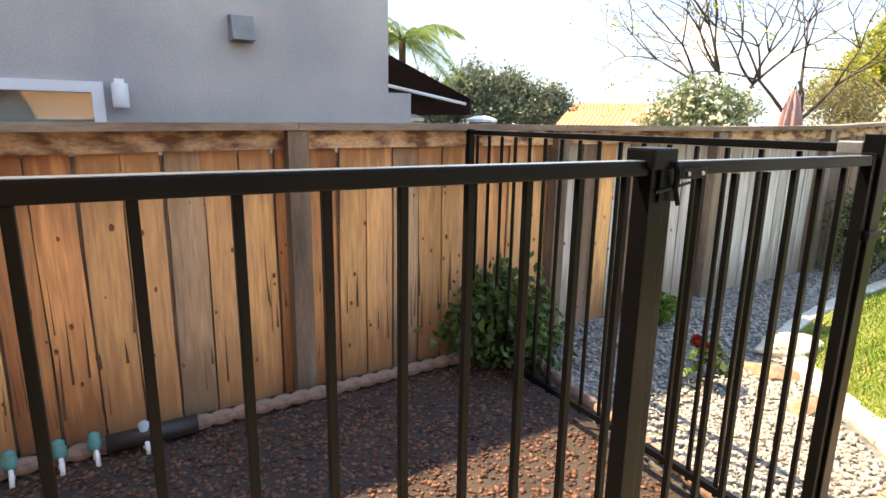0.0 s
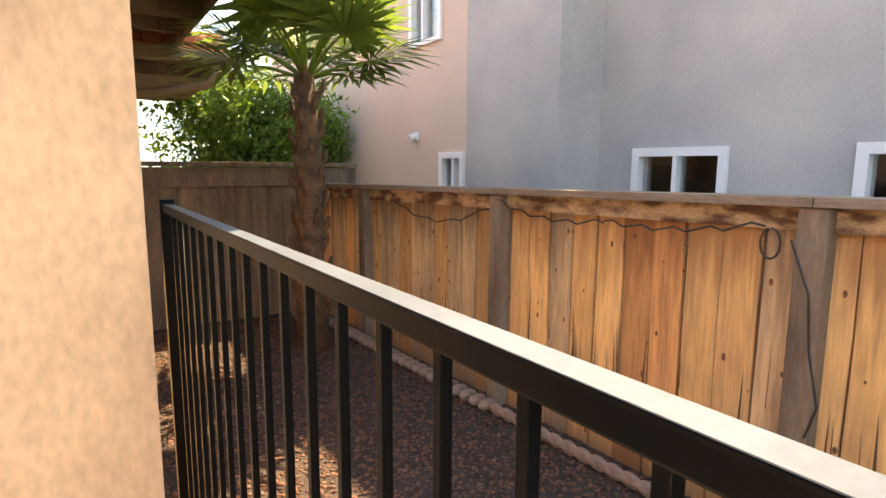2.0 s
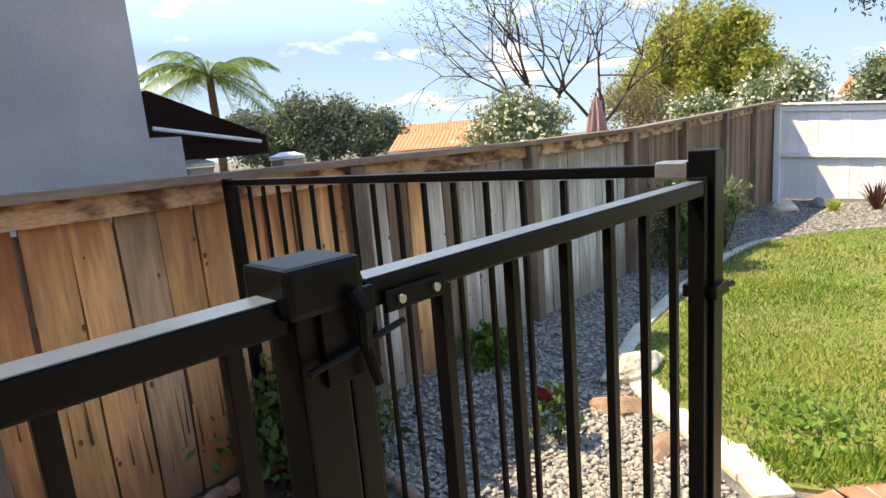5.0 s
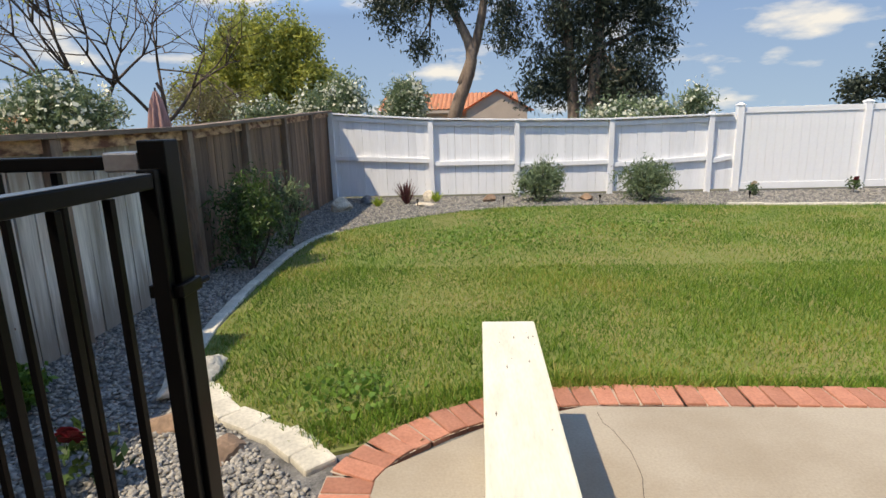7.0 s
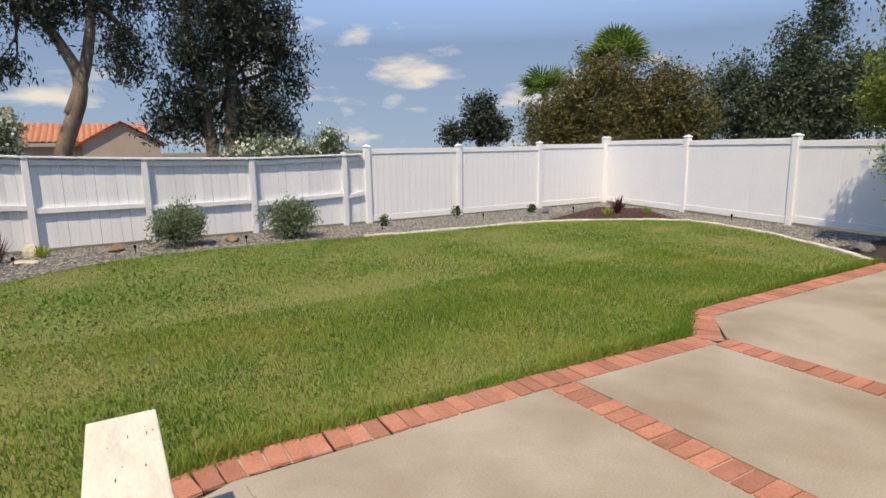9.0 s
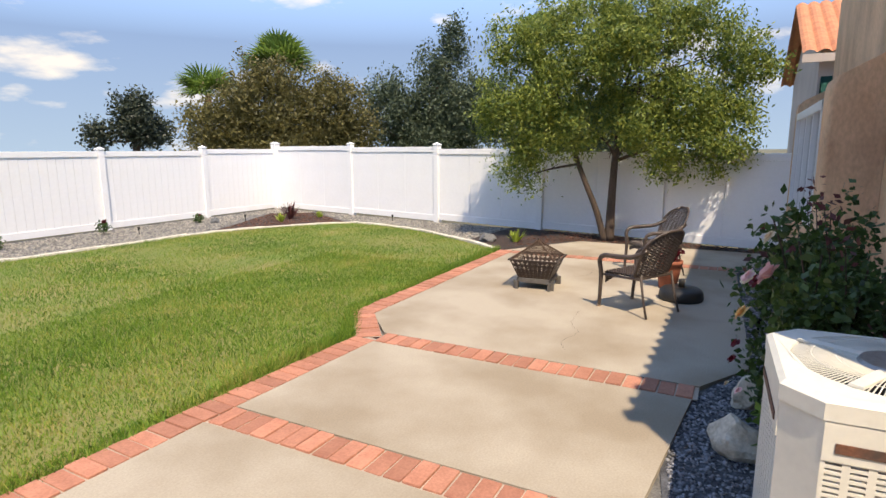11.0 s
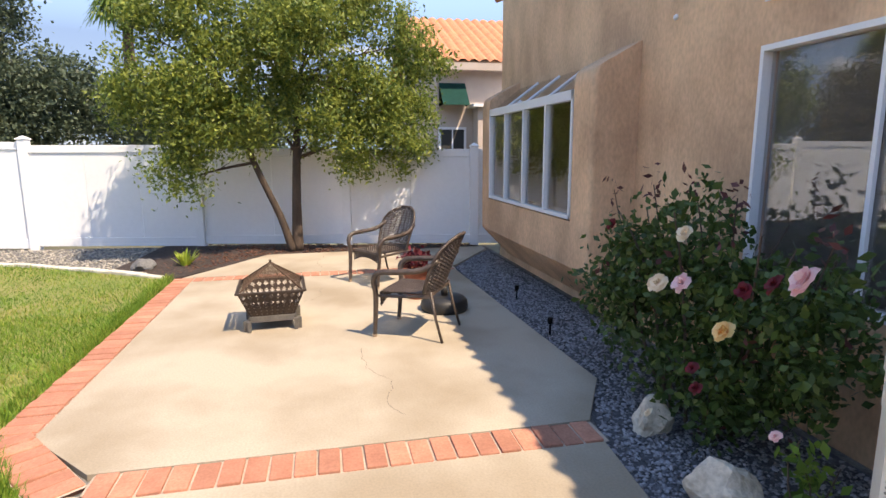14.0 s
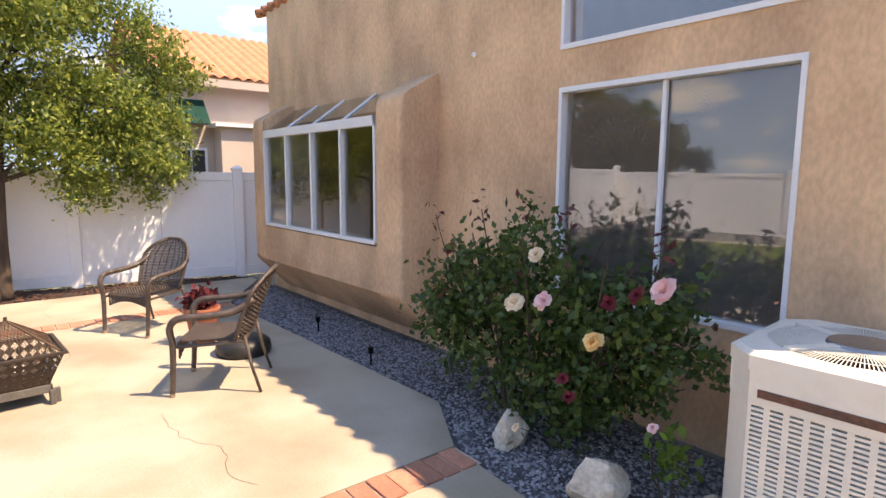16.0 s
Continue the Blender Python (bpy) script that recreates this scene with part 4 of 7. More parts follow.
def feather_palm(name, base, height, fronds, length, label, trunk_r=0.13, leaf=None):
    """A palm with arching feathered fronds."""
    t = tagged(empty(name, base), label, "palm tree")
    bm = bmesh.new()
    add_tube(bm, [(0, 0, 0), (0.05, 0.02, height * 0.5), (0.02, 0, height)], [trunk_r * 1.2, trunk_r, trunk_r * 0.9], 10)
    part("trunk", bm, PALM_BARK, t, smooth=True)
    for i in range(fronds):
        a = 2 * math.pi * (i * 0.382 + rng.uniform(-0.03, 0.03))
        rise = rng.uniform(-0.1, 1.2)
        h = Vector((math.cos(a), math.sin(a), 0))
        pts = []
        for k in range(9):
            s = k / 8
            pts.append(Vector((0, 0, height)) + h * length * (s * math.cos(rise * 0.6)) + Vector((0, 0, 1)) * length * (math.sin(rise) * s - 0.75 * s * s))
        fb = bmesh.new()
        add_tube(fb, pts, [0.022, 0.02, 0.018, 0.015, 0.013, 0.011, 0.009, 0.007, 0.004], 5)
        fr = part("frond", fb, LEAF_PALM, t)
        P = np.array([tuple(p) for p in pts])
        u = np.linspace(0.1, 1.0, 42)
        C = np.stack([np.interp(u * 8, range(9), P[:, k]) for k in range(3)], 1)
        side = np.array((-h.y, h.x, 0.0))
        V = []
        for sgn in (-1, 1):
            L = length * 0.24 * np.sin(np.pi * (0.12 + 0.85 * u))[:, None]
            tip = C + side * sgn * L * 0.9 + np.array((0, 0, -1)) * L * rng.uniform(0.25, 0.8, size=(len(u), 1)) + np.array(h) * L * 0.35
            w = np.array(h) * 0.022
            V.append(np.stack([C - w, C + w, tip + w * 0.25, tip - w * 0.25], 1))
        quads("leaflet_fan", np.concatenate(V), leaf or LEAF_PALM, fr)
    return t


def fan_palm(name, base, height, fronds, stalk, blade, label, trunk_r=0.12, stubs=0, droop=0.5):
    """A palm with folded fan leaves on long stalks."""
    t = tagged(empty(name, base), label, "palm tree")
    bm = bmesh.new()
    add_tube(bm, [(0, 0, 0), (0.01, 0.0, height * 0.3), (0.0, 0.02, height * 0.7), (0.02, 0, height)], [trunk_r * 1.35, trunk_r * 1.1, trunk_r, trunk_r * 0.75], 14)
    part("trunk", bm, PALM_BARK, t, smooth=True)
    for i in range(stubs):
        z = height * (0.12 + 0.86 * i / stubs)
        a = i * 2.4
        r = trunk_r * (1.3 - 0.5 * z / height)
        h = Vector((math.cos(a), math.sin(a), 0))
        sb = bmesh.new()
        add_tube(sb, [h * (r - 0.02) + Vector((0, 0, z)), h * (r + 0.03) + Vector((0, 0, z + 0.06)), h * (r + 0.045) + Vector((0, 0, z + 0.13))], [0.035, 0.026, 0.012], 5)
        part("leaf_stub", sb, PALM_BARK, t)
    for i in range(fronds):
        a = i * 2.399 + rng.uniform(-0.15, 0.15)
        rise = rng.uniform(0.1, 1.35)
        h = Vector((math.cos(a) * math.cos(rise), math.sin(a) * math.cos(rise), math.sin(rise)))
        root = Vector((0, 0, height - 0.03))
        mid = root + h * stalk * 0.55 + Vector((0, 0, 0.06 * stalk))
        hub = root + h * stalk
        fb = bmesh.new()
        add_tube(fb, [root, mid, hub], [0.018, 0.012, 0.009], 5)
        fr = part("frond", fb, LEAF_PALM, t)
        side = h.cross(Vector((0, 0, 1))).normalized()
        upv = side.cross(h).normalized()
        n = 30
        V = []
        for k in range(n):
            th = -1.9 + 3.8 * k / (n - 1)
            d = (h * math.cos(th) + side * math.sin(th) + upv * 0.12 * (-1) ** k).normalized()
            L = blade * (0.75 + 0.25 * math.cos(th)) * rng.uniform(0.92, 1.05)
            wv = d.cross(upv).normalized() * blade * 0.045
            m = hub + d * L * 0.6
            e = hub + d * L - Vector((0, 0, droop * L * 0.25 * rng.uniform(0.6, 1.4)))
            V.append([hub, m + wv, m - wv, hub])
            V.append([m - wv, m + wv, e, e])
        quads("blade", np.array([[tuple(p) for p in q] for q in V]), LEAF_PALM, fr)
    return t


# the patio tree with its two stems
tree("patio_tree", (5.80, -0.53, -0.02), [[(0.04, -0.05, 0, 0.085), (0.03, -0.06, 0.6, 0.066), (0.0, -0.09, 1.3, 0.055), (0.05, -0.16, 2.4, 0.04)],
                                        [(0.0, 0.02, 0, 0.06), (-0.04, 0.16, 0.5, 0.05), (-0.12, 0.46, 1.25, 0.042), (-0.2, 0.8, 2.3, 0.03)]],
     [((-0.2, 0.95, 2.3), (0.75, 0.85, 0.85)), ((0.1, -0.35, 2.2), (0.8, 0.75, 0.75)), ((0.0, 0.4, 3.2), (0.9, 1.1, 0.8)), ((-0.35, 1.25, 1.6), (0.4, 0.42, 0.42)),
      ((0.0, -1.2, 2.1), (0.65, 0.65, 0.6)), ((-0.2, -0.6, 1.65), (0.45, 0.5, 0.3)), ((0.2, -0.5, 3.3), (0.8, 0.9, 0.7)), ((0.2, -1.6, 3.0), (0.5, 0.5, 0.45)), ((0.1, -1.55, 1.95), (0.5, 0.5, 0.45)), ((-0.3, 0.45, 1.75), (0.5, 0.45, 0.35)), ((-0.5, 1.75, 2.1), (0.45, 0.4, 0.5)), ((-0.4, 1.5, 3.1), (0.5, 0.5, 0.5)), ((0.2, -1.95, 2.5), (0.4, 0.35, 0.45)), ((-0.6, -0.2, 2.9), (0.45, 0.5, 0.45)), ((-0.5, 1.3, 1.2), (0.34, 0.36, 0.38)), ((-0.1, -1.45, 1.45), (0.5, 0.5, 0.42)), ((-0.2, -0.85, 1.35), (0.36, 0.36, 0.3))],
     LEAF_PATIO, 760, 120, 0.062, 0.10, BARK, "leafy bright green patio tree with two slim stems", aspect=0.42, droop=0.6, limbs=16)
# trees beyond the fences
tree("eucalyptus_tree", (-4.95, 18.2, -0.3), [[(0, 0, 0, 0.31), (0.2, 0, 1.8, 0.25), (0.85, 0, 3.7, 0.20), (0.45, 0.1, 5.0, 0.15), (-0.5, 0.3, 6.6, 0.11), (-1.2, 0.3, 8.0, 0.08)],
                                            [(0.5, 0, 2.9, 0.19), (1.05, 0, 4.4, 0.17), (1.4, 0.1, 6.2, 0.13), (1.7, 0.1, 8.2, 0.09)]],
     [((-1.7, 0, 5.5), (1.0, 1.1, 0.9)), ((-0.5, 0.2, 7.0), (1.6, 1.5, 1.3)), ((1.7, 0.2, 7.0), (1.8, 1.5, 1.4)), ((2.2, 0, 4.9), (0.8, 0.9, 1.0)), ((0.2, 0, 5.7), (0.6, 0.8, 0.5)), ((-0.9, 0, 4.3), (0.5, 0.6, 0.5))],
     LEAF_DARK, 430, 46, 0.18, 0.22, PALE_BARK, "tall eucalyptus with pale peeling trunks and hanging leaves", aspect=0.28, droop=1.1, limbs=14)
tree("eucalyptus_tree", (0.1, 18.6, -0.3), [[(0, 0, 0, 0.3), (0.1, 0, 2.0, 0.25), (0.2, 0, 4.0, 0.2), (0.3, 0.1, 7.0, 0.12)], [(-0.5, 0.1, 0, 0.26), (-0.6, 0.1, 2.5, 0.2), (-0.9, 0, 5.0, 0.14), (-1.2, 0, 7.2, 0.09)]],
     [((0.9, 0, 5.6), (1.5, 1.5, 1.4)), ((-0.8, 0, 5.4), (1.2, 1.3, 1.3)), ((0.0, 0, 7.2), (2.0, 1.6, 1.2)), ((1.0, 0, 3.4), (1.2, 1.2, 1.1)), ((-1.6, 0.3, 3.0), (1.2, 1.1, 0.9)), ((0.0, 0.5, 2.6), (1.6, 1.2, 0.8)), ((2.2, 0.2, 4.6), (0.9, 0.9, 1.2)), ((1.5, 0.2, 2.4), (1.3, 1.0, 0.9)), ((-0.8, 0, 4.0), (1.0, 1.0, 1.0)), ((1.4, 0, 6.2), (1.3, 1.2, 1.2))],
     LEAF_DARK, 720, 46, 0.19, 0.22, PALE_BARK, "dense dark eucalyptus with tall grey trunks", aspect=0.28, droop=1.0, limbs=14)
tree("broadleaf_tree", (-11.1, 16.3, -0.3), [[(0, 0, 0, 0.2), (0, 0, 1.4, 0.17), (0.2, 0.1, 2.8, 0.1)]],
     [((-0.9, 0, 3.2), (1.5, 1.5, 1.0)), ((0.5, 0, 4.1), (1.6, 1.5, 1.1)), ((1.9, 0, 3.0), (1.1, 1.2, 0.9)), ((0.4, 0, 2.7), (2.2, 1.6, 0.9)), ((-0.3, 0, 4.6), (0.9, 0.9, 0.6)), ((-2.0, 0, 2.5), (0.8, 0.8, 0.7)), ((2.6, 0, 2.3), (0.7, 0.7, 0.6)), ((1.4, 0, 4.3), (0.6, 0.6, 0.6))],
     LEAF_GREEN, 620, 70, 0.13, 0.17, BARK, "full yellow-green broadleaf tree in a neighbouring garden", limbs=10)
tree("dry_shrub", (-11.8, 13.2, -0.15), [[(0, 0, 0, 0.07), (0.1, 0, 1.0, 0.05), (0.1, 0, 1.9, 0.03)]], [((0.2, 0, 2.1), (0.95, 0.8, 0.8)), ((0.9, 0, 1.8), (0.8, 0.7, 0.6))],
     LEAF_DRY, 220, 26, 0.075, 0.2, BARK, "dry brownish shrub with thin twigs", limbs=16, category="shrub")
for base, blobs in (((-11.9, 7.9, -0.3), [((-0.5, 0, 1.7), (0.8, 0.8, 0.65)), ((0.4, 0.2, 1.9), (0.8, 0.8, 0.7)), ((0.0, 0.1, 2.4), (0.45, 0.45, 0.35))]),
                    ((-7.9, 10.9, -0.15), [((-0.9, 0, 1.65), (0.8, 0.7, 0.45)), ((0.6, 0.1, 1.8), (0.9, 0.7, 0.55)), ((0.9, 0.0, 2.25), (0.4, 0.4, 0.35))]),
                    ((0.4, 11.2, -0.15), [((-0.7, 0, 1.45), (1.1, 0.6, 0.35)), ((0.7, 0.1, 1.75), (0.3, 0.3, 0.35))]),
                    ((-6.0, 14.6, -0.15), [((0, 0, 2.0), (0.55, 0.5, 0.7))])):
    tree("oleander_shrub", base, [[(0, 0, 0, 0.05), (0, 0.02, 0.8, 0.04), (0.05, 0, 1.4, 0.02)], [(0.2, 0, 0, 0.04), (0.4, 0.02, 0.8, 0.03), (0.5, 0, 1.3, 0.02)]], blobs,
         LEAF_SHRUB, 260, 30, 0.12, 0.13, BARK, "white-flowering oleander shrub behind the fence", aspect=0.3, limbs=8, category="shrub", blooms=(PETAL_WHITE, 150, 0.09))
tree("olive_brown_tree", (10.4, 10.75, -0.35), [[(0, 0, 0, 0.16), (0, 0, 1.4, 0.13), (0.1, 0, 2.6, 0.08)]],
     [((-1.25, 1.4, 2.4), (1.1, 1.1, 1.1)), ((-0.2, 0.2, 3.3), (1.4, 1.4, 1.35)), ((1.1, -1.2, 3.0), (1.2, 1.2, 1.4)), ((0.2, 0, 1.9), (1.9, 1.9, 0.9)), ((1.5, -1.8, 2.1), (0.8, 0.8, 1.0))],
     LEAF_OLIVE, 1300, 50, 0.10, 0.16, BARK, "rounded olive-brown tree rising behind the white fence", limbs=10)
tree("grey_green_tree", (15.4, 8.0, -0.15), [[(0, 0, 0, 0.16), (0, 0, 1.6, 0.13), (0.1, 0, 3.6, 0.06)]],
     [((-0.7, 1.4, 3.1), (1.1, 1.1, 1.3)), ((0.3, -0.2, 3.5), (1.2, 1.2, 1.8)), ((0.3, -0.8, 5.5), (0.5, 0.5, 1.1)), ((0.4, -1.8, 3.0), (1.1, 1.2, 1.4)), ((0.2, 0.2, 1.9), (1.6, 2.0, 0.9)), ((0.6, -3.6, 2.6), (1.0, 1.4, 1.2))],
     LEAF_GREY, 1150, 48, 0.12, 0.19, BARK, "grey-green tree with a pointed top behind the fence", limbs=10)
tree("dark_conifer", (18.4, 29.8, -0.3), [[(0, 0, 0, 0.25), (0, 0, 2.5, 0.2), (0, 0, 4.5, 0.1)]], [((0, 0, 4.0), (1.2, 1.2, 1.2)), ((0.6, 0, 3.0), (1.7, 1.5, 0.9)), ((-1.6, 1.2, 2.6), (0.8, 0.8, 0.6))],
     LEAF_DARK, 260, 40, 0.22, 0.28, BARK, "small dark tree standing alone in the distance", limbs=6)
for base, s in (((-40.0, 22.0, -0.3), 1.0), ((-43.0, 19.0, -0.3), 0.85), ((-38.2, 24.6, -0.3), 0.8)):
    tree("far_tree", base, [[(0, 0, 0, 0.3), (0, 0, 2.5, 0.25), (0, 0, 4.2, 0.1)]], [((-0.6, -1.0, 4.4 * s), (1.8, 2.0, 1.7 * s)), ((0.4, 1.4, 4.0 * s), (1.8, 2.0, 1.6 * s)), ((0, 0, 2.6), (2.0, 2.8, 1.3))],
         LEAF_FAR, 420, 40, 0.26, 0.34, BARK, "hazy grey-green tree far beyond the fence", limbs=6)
tree("hedge_shrub", (-6.5, -11.4, -0.15), [[(0, 0, 0, 0.06), (0, 0, 0.8, 0.05), (0, 0, 1.5, 0.03)]], [((-0.6, 0, 2.0), (0.8, 0.8, 0.75)), ((0.5, 0.2, 2.2), (0.9, 0.8, 0.8)), ((0, 0, 1.3), (1.4, 0.9, 0.8))],
     LEAF_HEDGE, 750, 40, 0.085, 0.13, BARK, "dense bright green shrub behind the cross fence", limbs=8, category="shrub")
tree("back_shrub", (14.2, 2.2, -0.15), [[(0, 0, 0, 0.1), (0, 0, 1.2, 0.08), (0, 0, 2.2, 0.04)]], [((0, 0.6, 2.4), (1.0, 1.3, 1.1)), ((0.3, -1.2, 2.0), (1.0, 1.2, 1.0))],
     LEAF_GREY, 460, 42, 0.12, 0.18, BARK, "dark green shrub behind the white fence", limbs=8, category="shrub")
bare_tree()
feather_palm("queen_palm", (-21.6, 5.6, -0.3), 4.3, 22, 2.5, "queen palm with arching feathery fronds")
feather_palm("queen_palm", (-11.9, -26.9, -0.3), 5.2, 14, 2.0, "far queen palm with arching feathery fronds")
fan_palm("fan_palm", (14.6, 14.6, -0.3), 5.0, 26, 0.7, 1.15, "fan palm rising above the olive-brown tree", 0.16)
fan_palm("fan_palm", (12.5, 16.4, -0.3), 3.9, 20, 0.6, 0.95, "shorter fan palm beside the olive-brown tree", 0.15)
fan_palm("fan_palm", (22.5, 6.2, -0.15), 6.6, 22, 0.6, 1.0, "tall fan palm with hanging dry fronds far behind", 0.22, droop=2.5)
fan_palm("side_yard_palm", (-5.70, -7.2, -0.02), 2.12, 26, 0.50, 0.62, "young fan palm with a shaggy trunk in the side yard", 0.10, stubs=46)

# ---- bushes, blades and flowers ----
def round_bush(name, base, r, h, leaf, n, size, label, aspect=0.25):
    t = tagged(empty(name, base), label, "shrub")
    bm = bmesh.new()
    for i in range(9):
        a = i * 2.4
        limb(bm, (0.02 * math.cos(a), 0.02 * math.sin(a), 0), (r * 0.6 * math.cos(a), r * 0.6 * math.sin(a), h * rng.uniform(0.5, 0.9)), 0.012, 0.004, seg=3, sides=5)
    part("stem", bm, BARK, t)
    P = clump_points([((0, 0, h * 0.5), (r, r, h * 0.5)), ((r * 0.2, 0, h * 0.62), (r * 0.7, r * 0.7, h * 0.42))], n, 26, r * 0.14, 0.5)
    P = P[P[:, 2] > 0.01]
    quads("foliage", leaf_quads(P, size, aspect, up=0.6), leaf, t)
    return t


round_bush("round_shrub", (-2.78, 8.05, -0.03), 0.47, 0.70, LEAF_SHRUB, 190, 0.075, "rounded silvery green shrub on the gravel")
round_bush("round_shrub", (-0.93, 7.85, -0.03), 0.49, 0.72, LEAF_SHRUB, 200, 0.075, "rounded silvery green shrub on the gravel")
round_bush("fence_shrub", (-6.25, 3.1, -0.03), 0.42, 1.0, LEAF_ROSE, 170, 0.06, "dark shrub in the shade of the wooden fence")
round_bush("fence_shrub", (-6.25, 4.3, -0.03), 0.28, 0.95, LEAF_SHRUB, 55, 0.07, "tall silvery plant beside the wooden fence")
round_bush("low_shrub", (-6.25, -1.28, -0.03), 0.40, 0.52, LEAF_ROSE, 150, 0.06, "low dark green bush at the corner of the mulch", 0.5)
round_bush("low_shrub", (-6.30, 0.1, -0.03), 0.20, 0.24, LEAF_HEDGE, 45, 0.05, "low green plant against the wooden fence", 0.5)


def blades(name, base, n, length, leaf, label, lean=0.7):
    t = tagged(empty(name, base), label, "plant")
    a = rng.uniform(0, 2 * math.pi, n)
    tilt = rng.uniform(0.05, lean, n)
    d = np.stack([np.cos(a) * np.sin(tilt), np.sin(a) * np.sin(tilt), np.cos(tilt)], 1)
    s = unit(np.cross(d, [0, 0, 1.0])) * 0.014
    L = (length * rng.uniform(0.6, 1.0, n))[:, None]
    o = np.stack([np.cos(a), np.sin(a), 0 * a], 1) * 0.03
    m = o + d * L * 0.55
    e = o + d * L - np.array([0, 0, 1]) * L * 0.1
    V = np.concatenate([np.stack([o - s * 0.6, o + s * 0.6, m + s, m - s], 1), np.stack([m - s, m + s, e + s * 0.15, e - s * 0.15], 1)])
    quads("blades", V, leaf, t)
    return t


blades("bronze_flax", (-5.25, 8.05, -0.03), 60, 0.55, RED_BLADE, "spiky bronze flax on the gravel")
blades("bronze_flax", (6.35, 6.75, -0.02), 60, 0.50, RED_BLADE, "spiky bronze flax in the mulch corner")
for x, y, s in ((-5.75, 7.75, 0.22), (-4.72, 8.3, 0.25), (5.85, 6.55, 0.25), (6.9, 6.35, 0.2), (5.05, 0.75, 0.28)):
    blades("grass_tuft", (x, y, -0.02), 40, s, LIME_BLADE, "small lime green tuft of grass", 0.9)


def bloom(parent, place, r, petal, name="bloom", label=""):
    """A rose: rings of cupped petals round an axis that faces the light garden side."""
    V = []
    axis = np.array((rng.uniform(-0.3, 0.3), 0.75, 0.55))
    axis /= np.linalg.norm(axis)
    e1 = unit(np.cross(axis, (0, 0, 1.0)))
    e2 = np.cross(axis, e1)
    for k, tilt, rr in ((4, 0.15, 0.55), (6, 0.5, 0.72), (7, 0.9, 0.9), (8, 1.3, 1.0)):
        for i in range(k):
            a = 2 * math.pi * i / k + tilt * 3 + rng.uniform(-0.15, 0.15)
            out = e1 * math.cos(a) + e2 * math.sin(a)
            side = np.cross(axis, out) * r * rr * 0.62
            t = tilt + rng.uniform(-0.3, 0.3)
            m = (out * math.sin(t * 0.8) + axis * math.cos(t * 0.8)) * r * rr * 0.62
            e = (out * math.sin(t) + axis * math.cos(t) * 0.9) * r * rr * rng.uniform(0.85, 1.2)
            m, side = m * rng.uniform(0.85, 1.1), side * rng.uniform(0.75, 1.05)
            V.append([-side * 0.25, side * 0.25, m + side, m - side])
            V.append([m - side, m + side, e + side * 0.55, e - side * 0.55])
    quads(name, np.array(V) + np.array(place), petal, parent, label)


def rose_bush():
    t = tagged(empty("rose_bush", (0.15, -2.86, -0.02)), "large rose bush with pink, cream and dark red blooms", "rose bush")
    blobs = [((-0.42, 0.0, 0.58), (0.48, 0.34, 0.45)), ((0.35, 0.02, 0.62), (0.55, 0.36, 0.48)), ((0.0, 0.06, 0.85), (0.6, 0.3, 0.35)), ((0.62, 0.0, 0.5), (0.3, 0.28, 0.4)), ((-0.82, 0.08, 0.66), (0.24, 0.26, 0.32)), ((-0.2, 0.1, 0.3), (0.6, 0.34, 0.25)), ((-0.62, 0.05, 0.75), (0.28, 0.25, 0.28))]
    for i in range(12):
        a = i * 2.399
        bm = bmesh.new()
        limb(bm, (0.25 * math.cos(a), 0.1 * math.sin(a), 0), (0.8 * math.cos(a) * rng.uniform(0.5, 1.0), 0.3 * math.sin(a), rng.uniform(0.7, 1.15)), 0.011, 0.004, 0.1, 5, 5)
        part("cane", bm, BARK, t)
    P = clump_points(blobs, 520, 18, 0.05, 0.4)
    quads("foliage", leaf_quads(P, 0.048, 0.62, up=0.2), LEAF_ROSE, t)
    S = clump_points(blobs, 28, 3, 0.03, 0.98)
    quads("young_leaves", leaf_quads(S, 0.05, 0.45, up=0.3), RED_BLADE, t, "reddish young leaves and spent flowers")
    for x in (-0.75, -0.28, 0.02, 0.42, 0.85):
        bm = bmesh.new()
        top = Vector((x + rng.uniform(-0.05, 0.05), 0.05, rng.uniform(1.06, 1.2)))
        limb(bm, (x * 0.8, 0, 0.7), top, 0.005, 0.003, 0.05, 4, 4)
        part("shoot", bm, BARK, t)
        quads("shoot_leaves", leaf_quads(np.array(top) + rng.normal(size=(16, 3)) * np.array([0.04, 0.03, 0.07]), 0.045, 0.5, up=0.4), RED_BLADE, t)
    for (x, y, z), r, petal, lab in (((-0.93, 0.32, 0.95), 0.062, PETAL_PINK, "large pale pink rose"), ((-0.66, 0.40, 0.70), 0.048, PETAL_YELLOW, "apricot yellow rose"), ((-0.18, 0.38, 0.78), 0.048, PETAL_CREAM, "cream rose"),
                                     ((-0.36, 0.38, 0.82), 0.046, PETAL_PINK, "fading pink rose"), ((-0.24, 0.30, 1.02), 0.042, PETAL_CREAM, "cream rose"), ((-0.82, 0.34, 0.92), 0.038, PETAL_RED, "dark red rose"),
                                     ((0.42, 0.30, 0.98), 0.034, PETAL_RED, "dark red rose"), ((-0.70, 0.36, 0.87), 0.034, PETAL_RED, "dark red rose"), ((-0.52, 0.42, 0.50), 0.028, PETAL_RED, "dark red rose"),
                                     ((-0.56, 0.43, 0.43), 0.028, PETAL_RED, "dark red rose"), ((-0.26, 0.44, 0.18), 0.024, PETAL_CREAM, "small cream bud"), ((-0.95, 0.40, 0.42), 0.022, PETAL_PINK, "small pink bud")):
        bloom(t, (x, y, z), r, petal, "bloom", lab)


